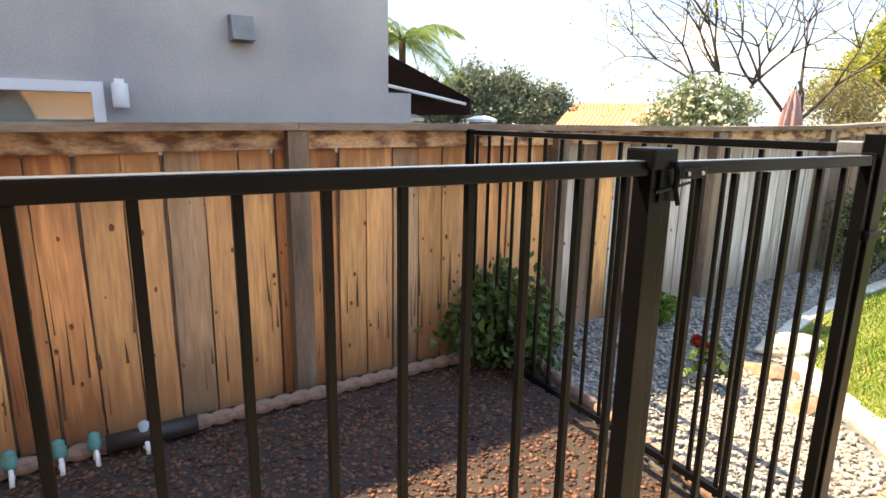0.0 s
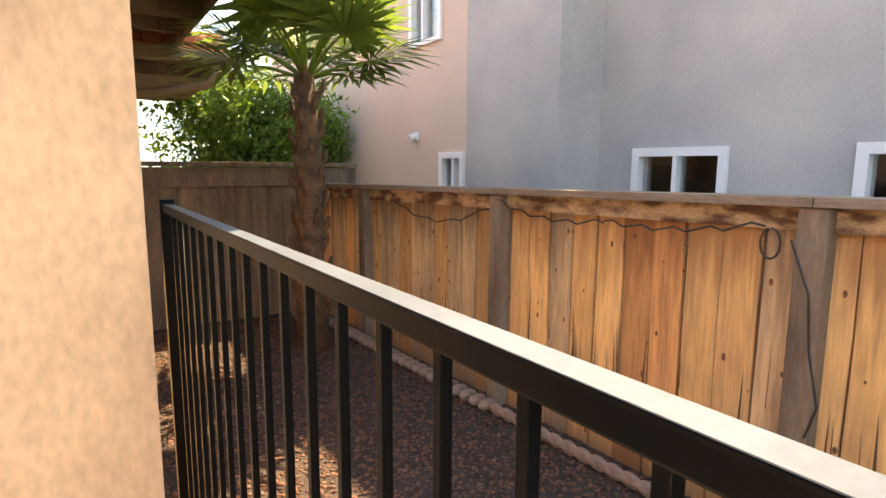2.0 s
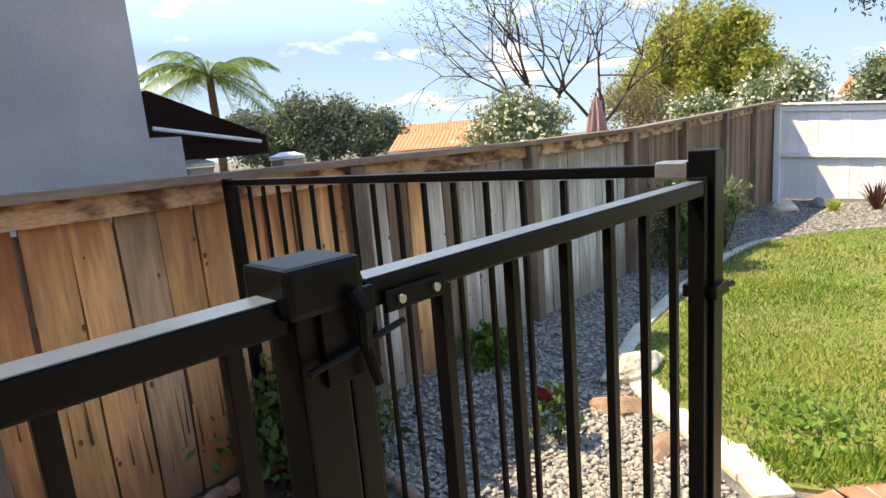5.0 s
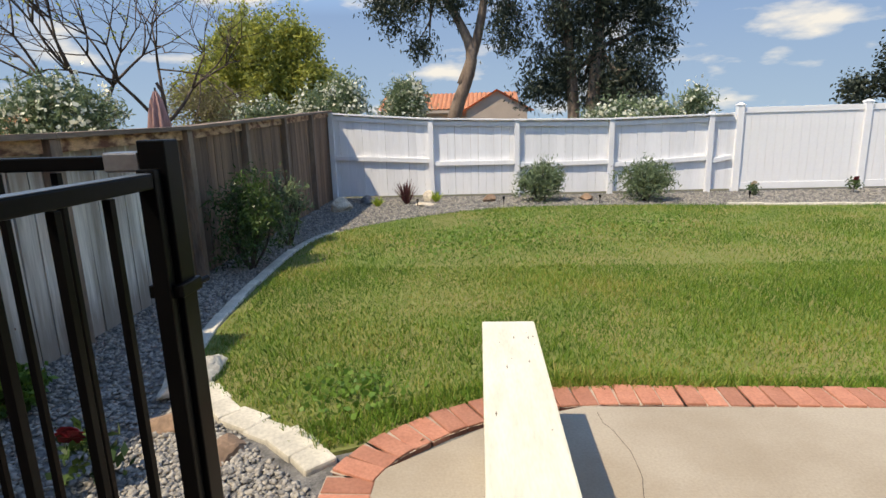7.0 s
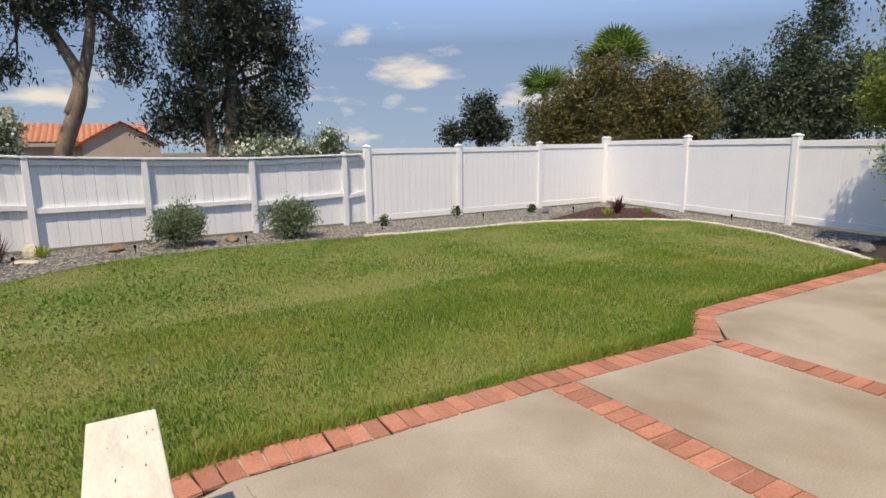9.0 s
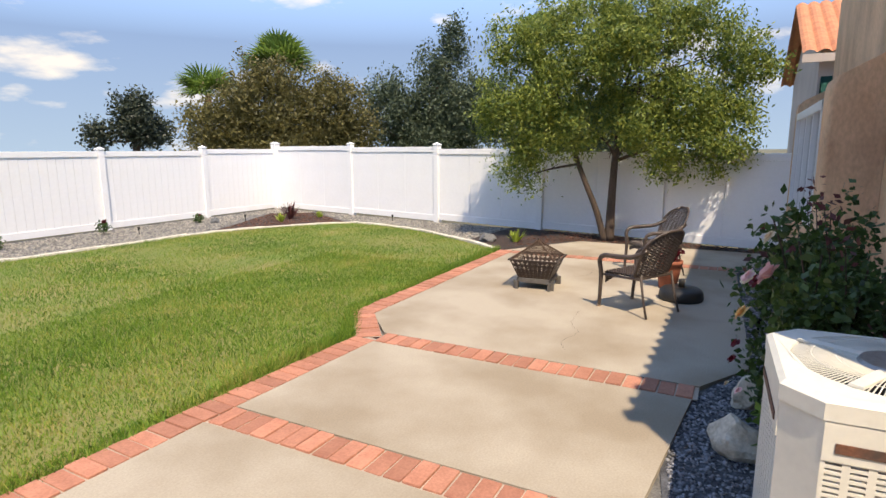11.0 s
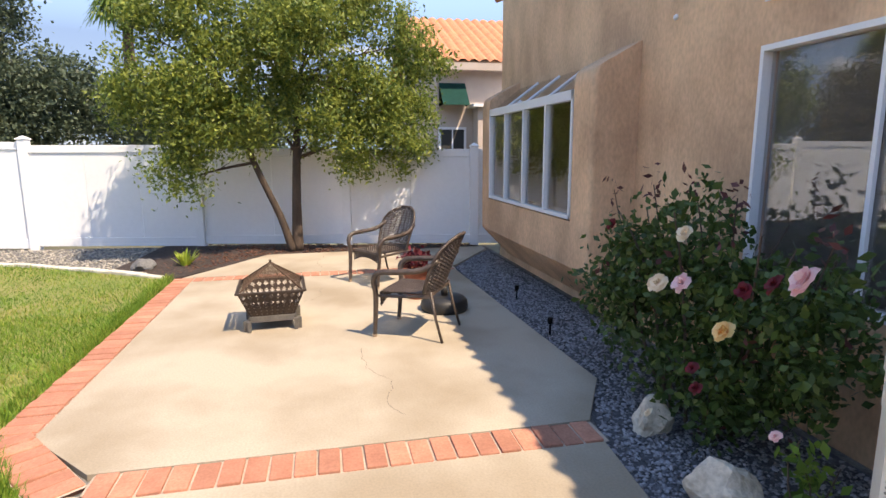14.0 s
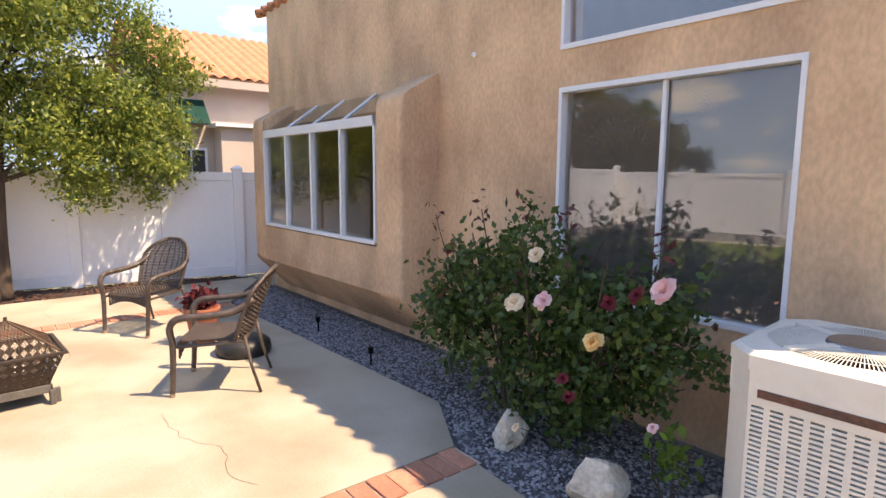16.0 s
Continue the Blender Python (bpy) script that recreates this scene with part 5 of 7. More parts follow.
rose_bush()
sprout = tagged(empty("rose_sprout", (-0.80, -2.62, -0.02)), "fresh green rose shoot catching the sun on the gravel", "plant")
sb = bmesh.new()
for k in range(4):
    limb(sb, (0, 0, 0), (0.10 * math.cos(k * 1.9), 0.06 * math.sin(k * 1.9), 0.26 + 0.03 * k), 0.004, 0.002, seg=3, sides=4)
part("stem", sb, BARK, sprout)
quads("leaves", leaf_quads(clump_points([((0, 0, 0.25), (0.11, 0.08, 0.10))], 14, 6, 0.03, 0.5), 0.05, 0.62, up=0.4), LEAF_HEDGE, sprout)
for x, y, petal, s in ((1.15, 8.3, PETAL_CREAM, 0.9), (3.0, 8.4, PETAL_RED, 1.0), (5.1, 8.3, PETAL_RED, 0.7), (-5.42, -0.50, PETAL_RED, 1.0)):
    t = tagged(empty("flower_plant", (x, y, -0.03)), "small flowering rose plant set in the gravel", "plant", group="young roses in the gravel")
    P = clump_points([((0, 0, 0.16 * s), (0.13 * s, 0.13 * s, 0.14 * s))], 20, 9, 0.03, 0.4)
    quads("leaves", leaf_quads(P, 0.05, 0.6, up=0.4), LEAF_ROSE, t)
    bm = bmesh.new()
    limb(bm, (0, 0, 0), (0.02, 0, 0.2 * s), 0.006, 0.004, seg=3, sides=5)
    part("stem", bm, BARK, t)
    bloom(t, (-0.02, -0.08, 0.27 * s), 0.05 * s, petal)

# ---- rocks ----
def rock(place, size, seed, material, label):
    bm = bmesh.new()
    bmesh.ops.create_icosphere(bm, subdivisions=3, radius=1.0)
    for v in bm.verts:
        p = v.co * 1.3 + Vector((seed * 7.1, seed * 3.3, seed))
        d = 1 + 0.35 * noise.noise(p) + 0.12 * noise.noise(p * 3.1)
        v.co = Vector((v.co.x * size[0], v.co.y * size[1], v.co.z * size[2])) * d
        for n, c in ((Vector((0.5, 0.6, 0.6)), 0.75), (Vector((-0.7, 0.4, 0.5)), 0.8), (Vector((0.1, -0.8, 0.5)), 0.8)):
            n = n.normalized()
            q = Vector((v.co.x / size[0], v.co.y / size[1], v.co.z / size[2]))
            over = q.dot(n) - c
            if over > 0:
                q -= n * over * 0.85
                v.co = Vector((q.x * size[0], q.y * size[1], q.z * size[2]))
    ob = link("rock", bm, material)
    ob.matrix_basis = pose(place[0], place[1], place[2], 0, 0, seed * 57)
    return tagged(ob, label, "rock")


SANDSTONE = shade("sandstone", (0.40, 0.26, 0.17), 0.9, var=0.3, scale=5, fine=40, bump=0.8, dist=0.01)
GREY_STONE = shade("grey_slate_rock", (0.20, 0.20, 0.20), 0.85, var=0.3, scale=5, fine=40, bump=0.8, dist=0.01)
rock((-0.56, -2.47, 0.05), (0.13, 0.10, 0.115), 1, STONE, "pale angular boulder beside the rose bush")
rock((0.05, -2.55, 0.04), (0.115, 0.085, 0.115), 2, STONE, "pale pointed rock at the patio's edge")
rock((-0.95, -2.70, 0.02), (0.07, 0.06, 0.07), 3, STONE, "small pale rock near the air conditioner")
rock((-6.30, 7.25, 0.06), (0.20, 0.16, 0.16), 4, STONE, "pale boulder in the corner of the gravel")
rock((-6.05, 8.3, 0.02), (0.25, 0.14, 0.09), 5, GREY_STONE, "flat grey rock against the white fence")
rock((-4.85, 8.45, 0.05), (0.12, 0.1, 0.14), 6, STONE, "pale upright rock on the gravel")
rock((-3.7, 8.2, 0.02), (0.14, 0.10, 0.08), 7, SANDSTONE, "reddish sandstone rock on the gravel")
rock((-1.9, 8.15, 0.02), (0.17, 0.11, 0.08), 8, SANDSTONE, "reddish sandstone rock on the gravel")
rock((-4.9, 7.75, 0.0), (0.18, 0.10, 0.04), 9, STONE, "flat pale stepping rock")
rock((-5.36, -0.02, -0.02), (0.15, 0.09, 0.055), 10, SANDSTONE, "brown sandstone rock under the lawn kerb")
rock((-5.02, -0.26, -0.02), (0.12, 0.08, 0.05), 11, SANDSTONE, "brown sandstone rock under the lawn kerb")
rock((-5.5, 0.42, 0.02), (0.24, 0.12, 0.08), 14, STONE, "pale flat rock at the lawn's edge")
rock((4.95, 1.2, 0.03), (0.14, 0.14, 0.10), 12, GREY_STONE, "grey rock in the soil under the tree")
rock((7.4, 7.6, 0.02), (0.10, 0.09, 0.08), 13, GREY_STONE, "small grey rock on the gravel")
rock((5.2, 7.9, 0.02), (0.10, 0.09, 0.08), 15, GREY_STONE, "small grey rock on the gravel")

# ---- the air conditioner ----
def air_conditioner():
    t = tagged(empty("air_conditioner", (-1.345, -2.885, -0.02), 2), "cream outdoor air conditioner with louvred sides and a top fan", "air conditioner")
    h, s, z0, z1 = 0.345, 0.10, 0.06, 0.79
    t.scale = (1, 1, 0.93)
    octo = [(-h, -h + s), (-h, h - s), (-h + s, h), (h - s, h), (h, h - s), (h, -h + s), (h - s, -h), (-h + s, -h)][::-1]
    part("base", prism([(x * 1.03, y * 1.03) for x, y in octo], 0.0, 0.06), AC_PAINT, t)
    # solid filler; the shade behind the louvres is put into its colour
    part("core", prism([(x * 0.9, y * 0.9) for x, y in octo], 0.06, 0.80), PAINTED_DARK, t)
    lid = bmesh.new()
    k = 40
    ring_o = [lid.verts.new((x * 1.02, y * 1.02, 0.79)) for x, y in octo]
    ring_b = [lid.verts.new((x * 1.02, y * 1.02, 0.845)) for x, y in octo]
    ring_c = [lid.verts.new((x * 0.97, y * 0.97, 0.86)) for x, y in octo]
    for a, b in ((ring_o, ring_b), (ring_b, ring_c)):
        for i in range(8):
            lid.faces.new((a[i], a[(i + 1) % 8], b[(i + 1) % 8], b[i]))
    circ = [lid.verts.new((0.30 * math.cos(2 * math.pi * i / k), 0.30 * math.sin(2 * math.pi * i / k), 0.866)) for i in range(k)]
    circ2 = [lid.verts.new((0.292 * math.cos(2 * math.pi * i / k), 0.292 * math.sin(2 * math.pi * i / k), 0.845)) for i in range(k)]
    def ang(v):
        return math.atan2(v.co.y, v.co.x) % (2 * math.pi)
    oc = sorted(ring_c, key=ang)
    i = j = 0
    while i < 8 or j < k:
        a0, b0 = oc[i % 8], circ[j % k]
        na = ang(oc[(i + 1) % 8]) + (2 * math.pi if i + 1 >= 8 else 0) if i < 8 else 99
        nbv = ang(circ[(j + 1) % k]) + (2 * math.pi if j + 1 >= k else 0) if j < k else 99
        if na < nbv:
            lid.faces.new((a0, oc[(i + 1) % 8], b0))
            i += 1
        else:
            lid.faces.new((a0, circ[(j + 1) % k], b0))
            j += 1
    for i in range(k):
        lid.faces.new((circ[i], circ[(i + 1) % k], circ2[(i + 1) % k], circ2[i]))
    bmesh.ops.recalc_face_normals(lid, faces=lid.faces)
    part("lid", lid, AC_PAINT, t)
    grille = bmesh.new()
    for i in range(140):
        a = 2 * math.pi * i / 140
        c, sn = math.cos(a), math.sin(a)
        add_tube(grille, [(0.11 * c, 0.11 * sn, 0.868), (0.22 * c, 0.22 * sn, 0.872), (0.298 * c, 0.298 * sn, 0.860)], 0.0022, 4, False)
    for r in (0.17, 0.24):
        add_tube(grille, [(r * math.cos(2 * math.pi * i / 40), r * math.sin(2 * math.pi * i / 40), 0.870) for i in range(41)], 0.0022, 4, False)
    part("fan_grille", grille, AC_PAINT, t, "radial wire fan guard")
    hub = bmesh.new()
    bmesh.ops.create_cone(hub, cap_ends=True, segments=32, radius1=0.12, radius2=0.108, depth=0.02, matrix=Matrix.Translation((0, 0, 0.872)))
    part("hub", hub, STEEL, t, "grey round hub plate")
    for i in range(4):
        sp = bmesh.new()
        add_box(sp, (0.105, -0.020, 0.866), (0.303, 0.020, 0.878), 0.003, pose(0, 0, 0, 0, 0, 45 + 90 * i + 12))
        part("spoke", sp, AC_PAINT, t)
    for i in range(3):
        fb = bmesh.new()
        add_box(fb, (0.05, -0.07, -0.003), (0.27, 0.07, 0.003), 0, pose(0, 0, 0.825, 0, 0, 120 * i + 20) @ pose(0, 0, 0, 14, 0, 0))
        part("fan_blade", fb, BLACK_STEEL, t)
    # louvred sides: plates with rows of slots
    def slotted(w, zlo, zhi, cols, rows, m):
        V, F = [], []
        cw, rh = w / cols, (zhi - zlo) / rows
        for i in range(cols):
            for j in range(rows):
                x0, z = -w / 2 + i * cw, zlo + j * rh
                o = [(x0, z), (x0 + cw, z), (x0 + cw, z + rh), (x0, z + rh)]
                gx, gz = cw * 0.17, rh * 0.28
                n = [(x0 + gx, z + gz), (x0 + cw - gx, z + gz), (x0 + cw - gx, z + rh - gz), (x0 + gx, z + rh - gz)]
                b = len(V)
                V += [m @ Vector((x, 0, zz)) for x, zz in o] + [m @ Vector((x, 0, zz)) for x, zz in n]
                V += [m @ Vector((n[0][0], -0.014, n[0][1] + rh * 0.1)), m @ Vector((n[1][0], -0.014, n[1][1] + rh * 0.1))]
                F += [(b + q, b + (q + 1) % 4, b + 4 + (q + 1) % 4, b + 4 + q) for q in range(4)]
                F.append((b + 4, b + 5, b + 9, b + 8))
        return V, F
    for turn, side in ((0, "front"), (90, "west"), (180, "back"), (270, "east")):
        m = pose(0, 0, 0, 0, 0, turn) @ Matrix.Translation((0, h, 0))
        V, F = slotted(2 * (h - s) - 0.004, 0.08, 0.66, 8, 30, m)
        soup("louver_panel", V, F, AC_PAINT, t)
        part("rim", box((-h + s, h - 0.004, 0.66), (h - s, h + 0.004, 0.79), 0.001, pose(0, 0, 0, 0, 0, turn)), AC_PAINT, t)
        part("strip", box((-h + s + 0.05, h + 0.004, 0.690), (h - s - 0.03, h + 0.008, 0.722), 0.001, pose(0, 0, 0, 0, 0, turn)), RUST, t, "rust-stained label strip")
        c = pose(0, 0, 0, 0, 0, turn + 45)
        d = (h * 2 - s) / math.sqrt(2)
        part("corner_post", box((-s * 0.72, d - 0.012, 0.06), (s * 0.72, d, 0.79), 0.003, c), AC_PAINT, t)
    return t


air_conditioner()

# ---- wicker chairs ----
def wicker_chair():
    t = tagged(empty("wicker_chair", (0, 0, 0)), "dark brown wicker armchair on thin legs", "chair", group="wicker chairs on the patio")
    def patch(name, fn, nu, nv, thick, label=""):
        """A woven sheet: strands over and under ribs."""
        bm = bmesh.new()
        for j in range(nv + 1):
            pts = []
            for i in range(nu + 1):
                p, n = fn(i / nu, j / nv)
                pts.append(Vector(p) + Vector(n) * thick * (1 if (i + j) % 2 else -1))
            add_tube(bm, pts, 0.0066, 4, False)
        for i in range(0, nu + 1, 2):
            add_tube(bm, [Vector(fn(i / nu, j / 6)[0]) for j in range(7)], 0.0055, 4, False)
        return part(name, bm, WICKER, t, label)
    def seat(u, v):
        x = -0.25 + 0.5 * u
        return (x, -0.24 + 0.47 * v, 0.415 - 0.02 * math.sin(math.pi * u) * math.sin(math.pi * v)), (0, 0, 1)
    def back(u, v):
        th = math.pi * (1.12 * (u - 0.5))
        w = 0.27 * (1.0 + 0.10 * math.sin(math.pi * min(v, 0.8))) * math.sqrt(max(0.02, 1 - max(0, (v - 0.62) / 0.40) ** 2))
        x = w * math.sin(th) / math.sin(math.pi * 0.56)
        y = 0.23 + 0.20 * v - 0.07 * (x / 0.27) ** 2
        return (x, y, 0.42 + 0.50 * v), (0, -1, 0.2)
    patch("seat", seat, 26, 30, 0.007)
    def apron(u, v):
        x = -0.25 + 0.5 * u
        return (x, -0.245, 0.405 - v * (0.06 + 0.06 * (2 * u - 1) ** 2)), (0, -1, 0)
    patch("apron", apron, 24, 8, 0.005)
    patch("backrest", back, 26, 34, 0.007)
    rim = bmesh.new()
    pts = [back(0, k / 12)[0] for k in range(13)] + [back(k / 10, 1.0)[0] for k in range(1, 10)] + [back(1, 1 - k / 12)[0] for k in range(13)]
    add_tube(rim, pts, 0.016, 7)
    part("back_rim", rim, WICKER, t, smooth=True)
    for sx in (-1, 1):
        arm = bmesh.new()
        pts = smooth_line([(sx * 0.27, 0.30, 0.72), (sx * 0.31, 0.16, 0.64), (sx * 0.33, -0.05, 0.615), (sx * 0.325, -0.22, 0.60), (sx * 0.31, -0.285, 0.53), (sx * 0.295, -0.275, 0.40), (sx * 0.285, -0.285, 0.2), (sx * 0.28, -0.30, 0.0)], 4)
        n = len(pts)
        add_tube(arm, pts, [0.026 if i < n * 0.6 else 0.026 - 0.008 * (i - n * 0.6) / (n * 0.4) for i in range(n)], 8)
        part("arm", arm, WICKER, t, smooth=True)
        leg = bmesh.new()
        add_tube(leg, [(sx * 0.25, 0.22, 0.44), (sx * 0.26, 0.27, 0.2), (sx * 0.27, 0.33, 0.0)], [0.015, 0.013, 0.012], 7)
        part("leg", leg, WICKER, t, smooth=True)
        bar = bmesh.new()
        add_tube(bar, [(sx * 0.275, -0.26, 0.38), (sx * 0.26, 0.22, 0.40)], 0.014, 6)
        part("side_bar", bar, WICKER, t)
        foot = bmesh.new()
        add_tube(foot, [(sx * 0.28, -0.30, 0.0), (sx * 0.28, -0.30, 0.03)], 0.021, 8)
        part("foot_cap", foot, CARDBOARD_TAN, t, "tan foot cap")
    for a, b in (((-0.25, -0.245, 0.40), (0.25, -0.245, 0.40)), ((-0.25, 0.225, 0.41), (0.25, 0.225, 0.41))):
        bar = bmesh.new()
        add_tube(bar, [a, b], 0.014, 6)
        part("cross_bar", bar, WICKER, t)
    return t


chair = wicker_chair()
chair.matrix_basis = pose(1.83, -1.64, 0, 0, 0, 150) @ Matrix.Diagonal((0.84, 0.84, 0.84, 1))
copy_thing(chair, pose(3.57, -1.55, 0, 0, 0, -147))

# ---- fire pit ----
def fire_pit():
    t = tagged(empty("fire_pit", (2.27, -0.53, 0), 4), "square rust-brown metal fire pit with a mesh pyramid lid", "fire pit")
    t.scale = (0.84, 0.84, 0.90)
    def lattice(m, w0, w1, z0, z1, cols, rows, hole):
        V, F = [], []
        def P(u, v):
            w = w0 + (w1 - w0) * v
            return m @ Vector(((u - 0.5) * 2 * w, w, z0 + (z1 - z0) * v))
        for i in range(cols):
            for j in range(rows):
                u0, u1, v0, v1 = i / cols, (i + 1) / cols, j / rows, (j + 1) / rows
                uc, vc = (u0 + u1) / 2, (v0 + v1) / 2
                hu, hv = (u1 - u0) * hole / 2, (v1 - v0) * hole / 2
                b = len(V)
                V += [P(u0, v0), P(u1, v0), P(u1, v1), P(u0, v1), P(uc, vc - hv), P(uc + hu, vc), P(uc, vc + hv), P(uc - hu, vc)]
                F += [(b, b + 1, b + 4), (b + 1, b + 5, b + 4), (b + 1, b + 2, b + 5), (b + 2, b + 6, b + 5), (b + 2, b + 3, b + 6), (b + 3, b + 7, b + 6), (b + 3, b, b + 7), (b, b + 4, b + 7)]
        return V, F
    for turn in (0, 90, 180, 270):
        m = pose(0, 0, 0, 0, 0, turn)
        soup("bowl_side", *lattice(m, 0.20, 0.24, 0.13, 0.225, 9, 3, 0.42), IRON, t)
        soup("bowl_side", *lattice(m, 0.24, 0.29, 0.226, 0.345, 9, 2, 0.80), IRON, t)
        part("rim", box((-0.31, 0.285, 0.345), (0.31, 0.312, 0.362), 0.003, m), IRON, t)
        ft = bmesh.new()
        add_box(ft, (-0.215, 0.195, 0.075), (0.215, 0.215, 0.128), 0.003, m)
        for sx in (-1, 1):
            add_box(ft, (sx * 0.225 - 0.035, 0.19, 0.0), (sx * 0.225 + 0.035, 0.225, 0.10), 0.006, m)
        part("foot", ft, ASH_IRON, t)
        rib = bmesh.new()
        add_tube(rib, [m @ Vector((0.27, 0.27, 0.364)), m @ Vector((0, 0, 0.56))], 0.008, 6)
        part("lid_rib", rib, MESH_IRON, t)
        fine = bmesh.new()
        n = 26
        for i in range(1, n):
            z = i / n
            w = 0.265 * (1 - z)
            add_tube(fine, [m @ Vector((-w, w, 0.366 + 0.194 * z)), m @ Vector((w, w, 0.366 + 0.194 * z))], 0.0017, 3, False)
            x = -0.265 + 0.53 * i / n
            zz = 1 - abs(x) / 0.265
            add_tube(fine, [m @ Vector((x, 0.265, 0.366)), m @ Vector((x, 0.265 * (1 - zz), 0.366 + 0.194 * zz))], 0.0017, 3, False)
        part("lid_mesh", fine, MESH_IRON, t, "rusty wire mesh")
    part("bowl_floor", box((-0.2, -0.2, 0.125), (0.2, 0.2, 0.132)), IRON, t)
    kb = bmesh.new()
    add_tube(kb, [(0, 0, 0.555), (0, 0, 0.585)], 0.012, 8)
    part("knob", kb, IRON, t)


fire_pit()

# ---- pot on its black base between the chairs ----
def lathe(profile, sides=24):
    bm = bmesh.new()
    rings = [[bm.verts.new((r * math.cos(2 * math.pi * k / sides), r * math.sin(2 * math.pi * k / sides), z)) for k in range(sides)] for r, z in profile]
    for a, b in zip(rings, rings[1:]):
        for k in range(sides):
            bm.faces.new((a[k], a[(k + 1) % sides], b[(k + 1) % sides], b[k]))
    bm.faces.new(rings[0][::-1])
    bm.faces.new(rings[-1])
    return bm


ub = tagged(empty("umbrella_base", (2.37, -1.97, 0)), "round black weighted umbrella base", "umbrella base")
part("weight", lathe([(0.20, 0.0), (0.21, 0.03), (0.20, 0.09), (0.17, 0.115), (0.05, 0.125)]), BLACK_BASE, ub, smooth=True)
part("socket", lathe([(0.03, 0.125), (0.03, 0.20), (0.022, 0.205)]), BLACK_BASE, ub, smooth=True)
pot = tagged(empty("plant_pot", (2.82, -1.80, 0)), "terracotta pot with a dark red leafy plant", "plant pot")
part("pot", lathe([(0.09, 0.0), (0.12, 0.2), (0.135, 0.26), (0.14, 0.262), (0.14, 0.30), (0.125, 0.302), (0.12, 0.27)]), CLAY, pot, smooth=True)
P = clump_points([((0, 0, 0.38), (0.13, 0.13, 0.10))], 26, 9, 0.03, 0.4)
quads("plant", leaf_quads(P, 0.06, 0.6, up=0.3), leafy("crimson_leaf", (0.16, 0.02, 0.03), (0.06, 0.012, 0.015), 0.2), pot, "dark red leaves")

# ---- fittings on the gate and the house ----
latch = tagged(empty("gate_latch", (FX + 0.022, LATCH_Y + 0.018, 1.262)), "black steel gravity latch bolted to the gate post", "gate latch")
part("keeper", box((0.0, -0.015, -0.03), (0.004, 0.022, 0.02), 0.001), BLACK_STEEL, latch)
lv = bmesh.new()
add_tube(lv, [(0.007, -0.028, -0.016), (0.008, 0.0, -0.012), (0.006, 0.04, -0.006)], 0.0022, 8)
part("striker_bar", lv, BLACK_STEEL, latch)
part("housing", box((-0.040, -0.034, 0.012), (0.006, 0.014, 0.040), 0.004), BLACK_STEEL, latch)
latch.scale = (1.4, 1.4, 1.4)
lv = bmesh.new()
add_tube(lv, [(0.009, 0.003, 0.022), (0.013, 0.007, 0.01), (0.010, 0.008, -0.012), (0.014, 0.011, -0.034)], [0.004, 0.005, 0.0035, 0.003], 7)
part("lever", lv, BLACK_STEEL, latch)
part("mounting_plate", box((-0.004, 0.034, -0.002), (-0.001, 0.085, 0.012), 0.001), BLACK_STEEL, latch)
for y in (0.045, 0.075):
    bl = bmesh.new()
    add_tube(bl, [(-0.001, y, 0.005), (0.002, y, 0.005)], 0.003, 8)
    part("bolt", bl, STEEL, latch)
hinge = part("hinge", box((-0.056, -0.03, -0.012), (0.006, 0.04, 0.012), 0.003), BLACK_STEEL, gate)
hinge.location = (0.027, HINGE_Y - 0.01, 1.085)
hb = bmesh.new()
add_tube(hb, [(0.0, 0.03, 0.0), (0.004, 0.062, 0.0)], 0.006, 8)
part("pin", hb, BLACK_STEEL, hinge)

vent = tagged(empty("wall_vent", (NX, -2.26, 1.915)), "square grey metal vent hood on the grey wall", "vent")
bm = bmesh.new()
vs = [bm.verts.new(p) for p in ((0.0, -0.078, 0), (0.0, 0.078, 0), (0.0, 0.078, 0.17), (0.0, -0.078, 0.17), (0.13, -0.078, 0.0), (0.13, 0.078, 0.0), (0.07, 0.078, 0.17), (0.07, -0.078, 0.17))]
for q in ((0, 1, 2, 3), (4, 7, 6, 5), (0, 4, 5, 1), (3, 2, 6, 7), (0, 3, 7, 4), (1, 5, 6, 2)):
    bm.faces.new([vs[i] for i in q])
part("hood", bm, GREY_VENT, vent)
part("flange", box((-0.001, -0.088, -0.01), (0.008, 0.088, 0.18)), GREY_VENT, vent)
lamp = tagged(empty("wall_lamp", (NX + 0.07, -3.075, 1.42)), "white cylinder lamp beside the neighbour's window", "wall lamp")
part("shade", lathe([(0.045, 0.0), (0.05, 0.01), (0.05, 0.15), (0.045, 0.16)], 16), WHITE_FRAME, lamp, smooth=True)
part("arm", box((-0.075, -0.03, 0.09), (-0.03, 0.03, 0.19), 0.004), WHITE_FRAME, lamp)
sp = tagged(empty("spotlight", (PX, -8.99, 1.74)), "small white floodlight on the neighbour's wall", "wall lamp")
part("base", box((-0.001, -0.05, 0.0), (0.03, 0.05, 0.1), 0.004), WHITE_FRAME, sp)
part("head", tube([(0.03, 0, 0.05), (0.12, 0.0, 0.02)], [0.04, 0.05], 12), WHITE_FRAME, sp)
knob = tagged(link("hose_bib_cap", lathe([(0.018, 0.0), (0.02, 0.01), (0.012, 0.02)], 12), WHITE_FRAME), "small white cap on the stucco wall", "wall fitting")
knob.matrix_basis = pose(1.213, HOUSE_Y, 2.24, -90, 0, 0)
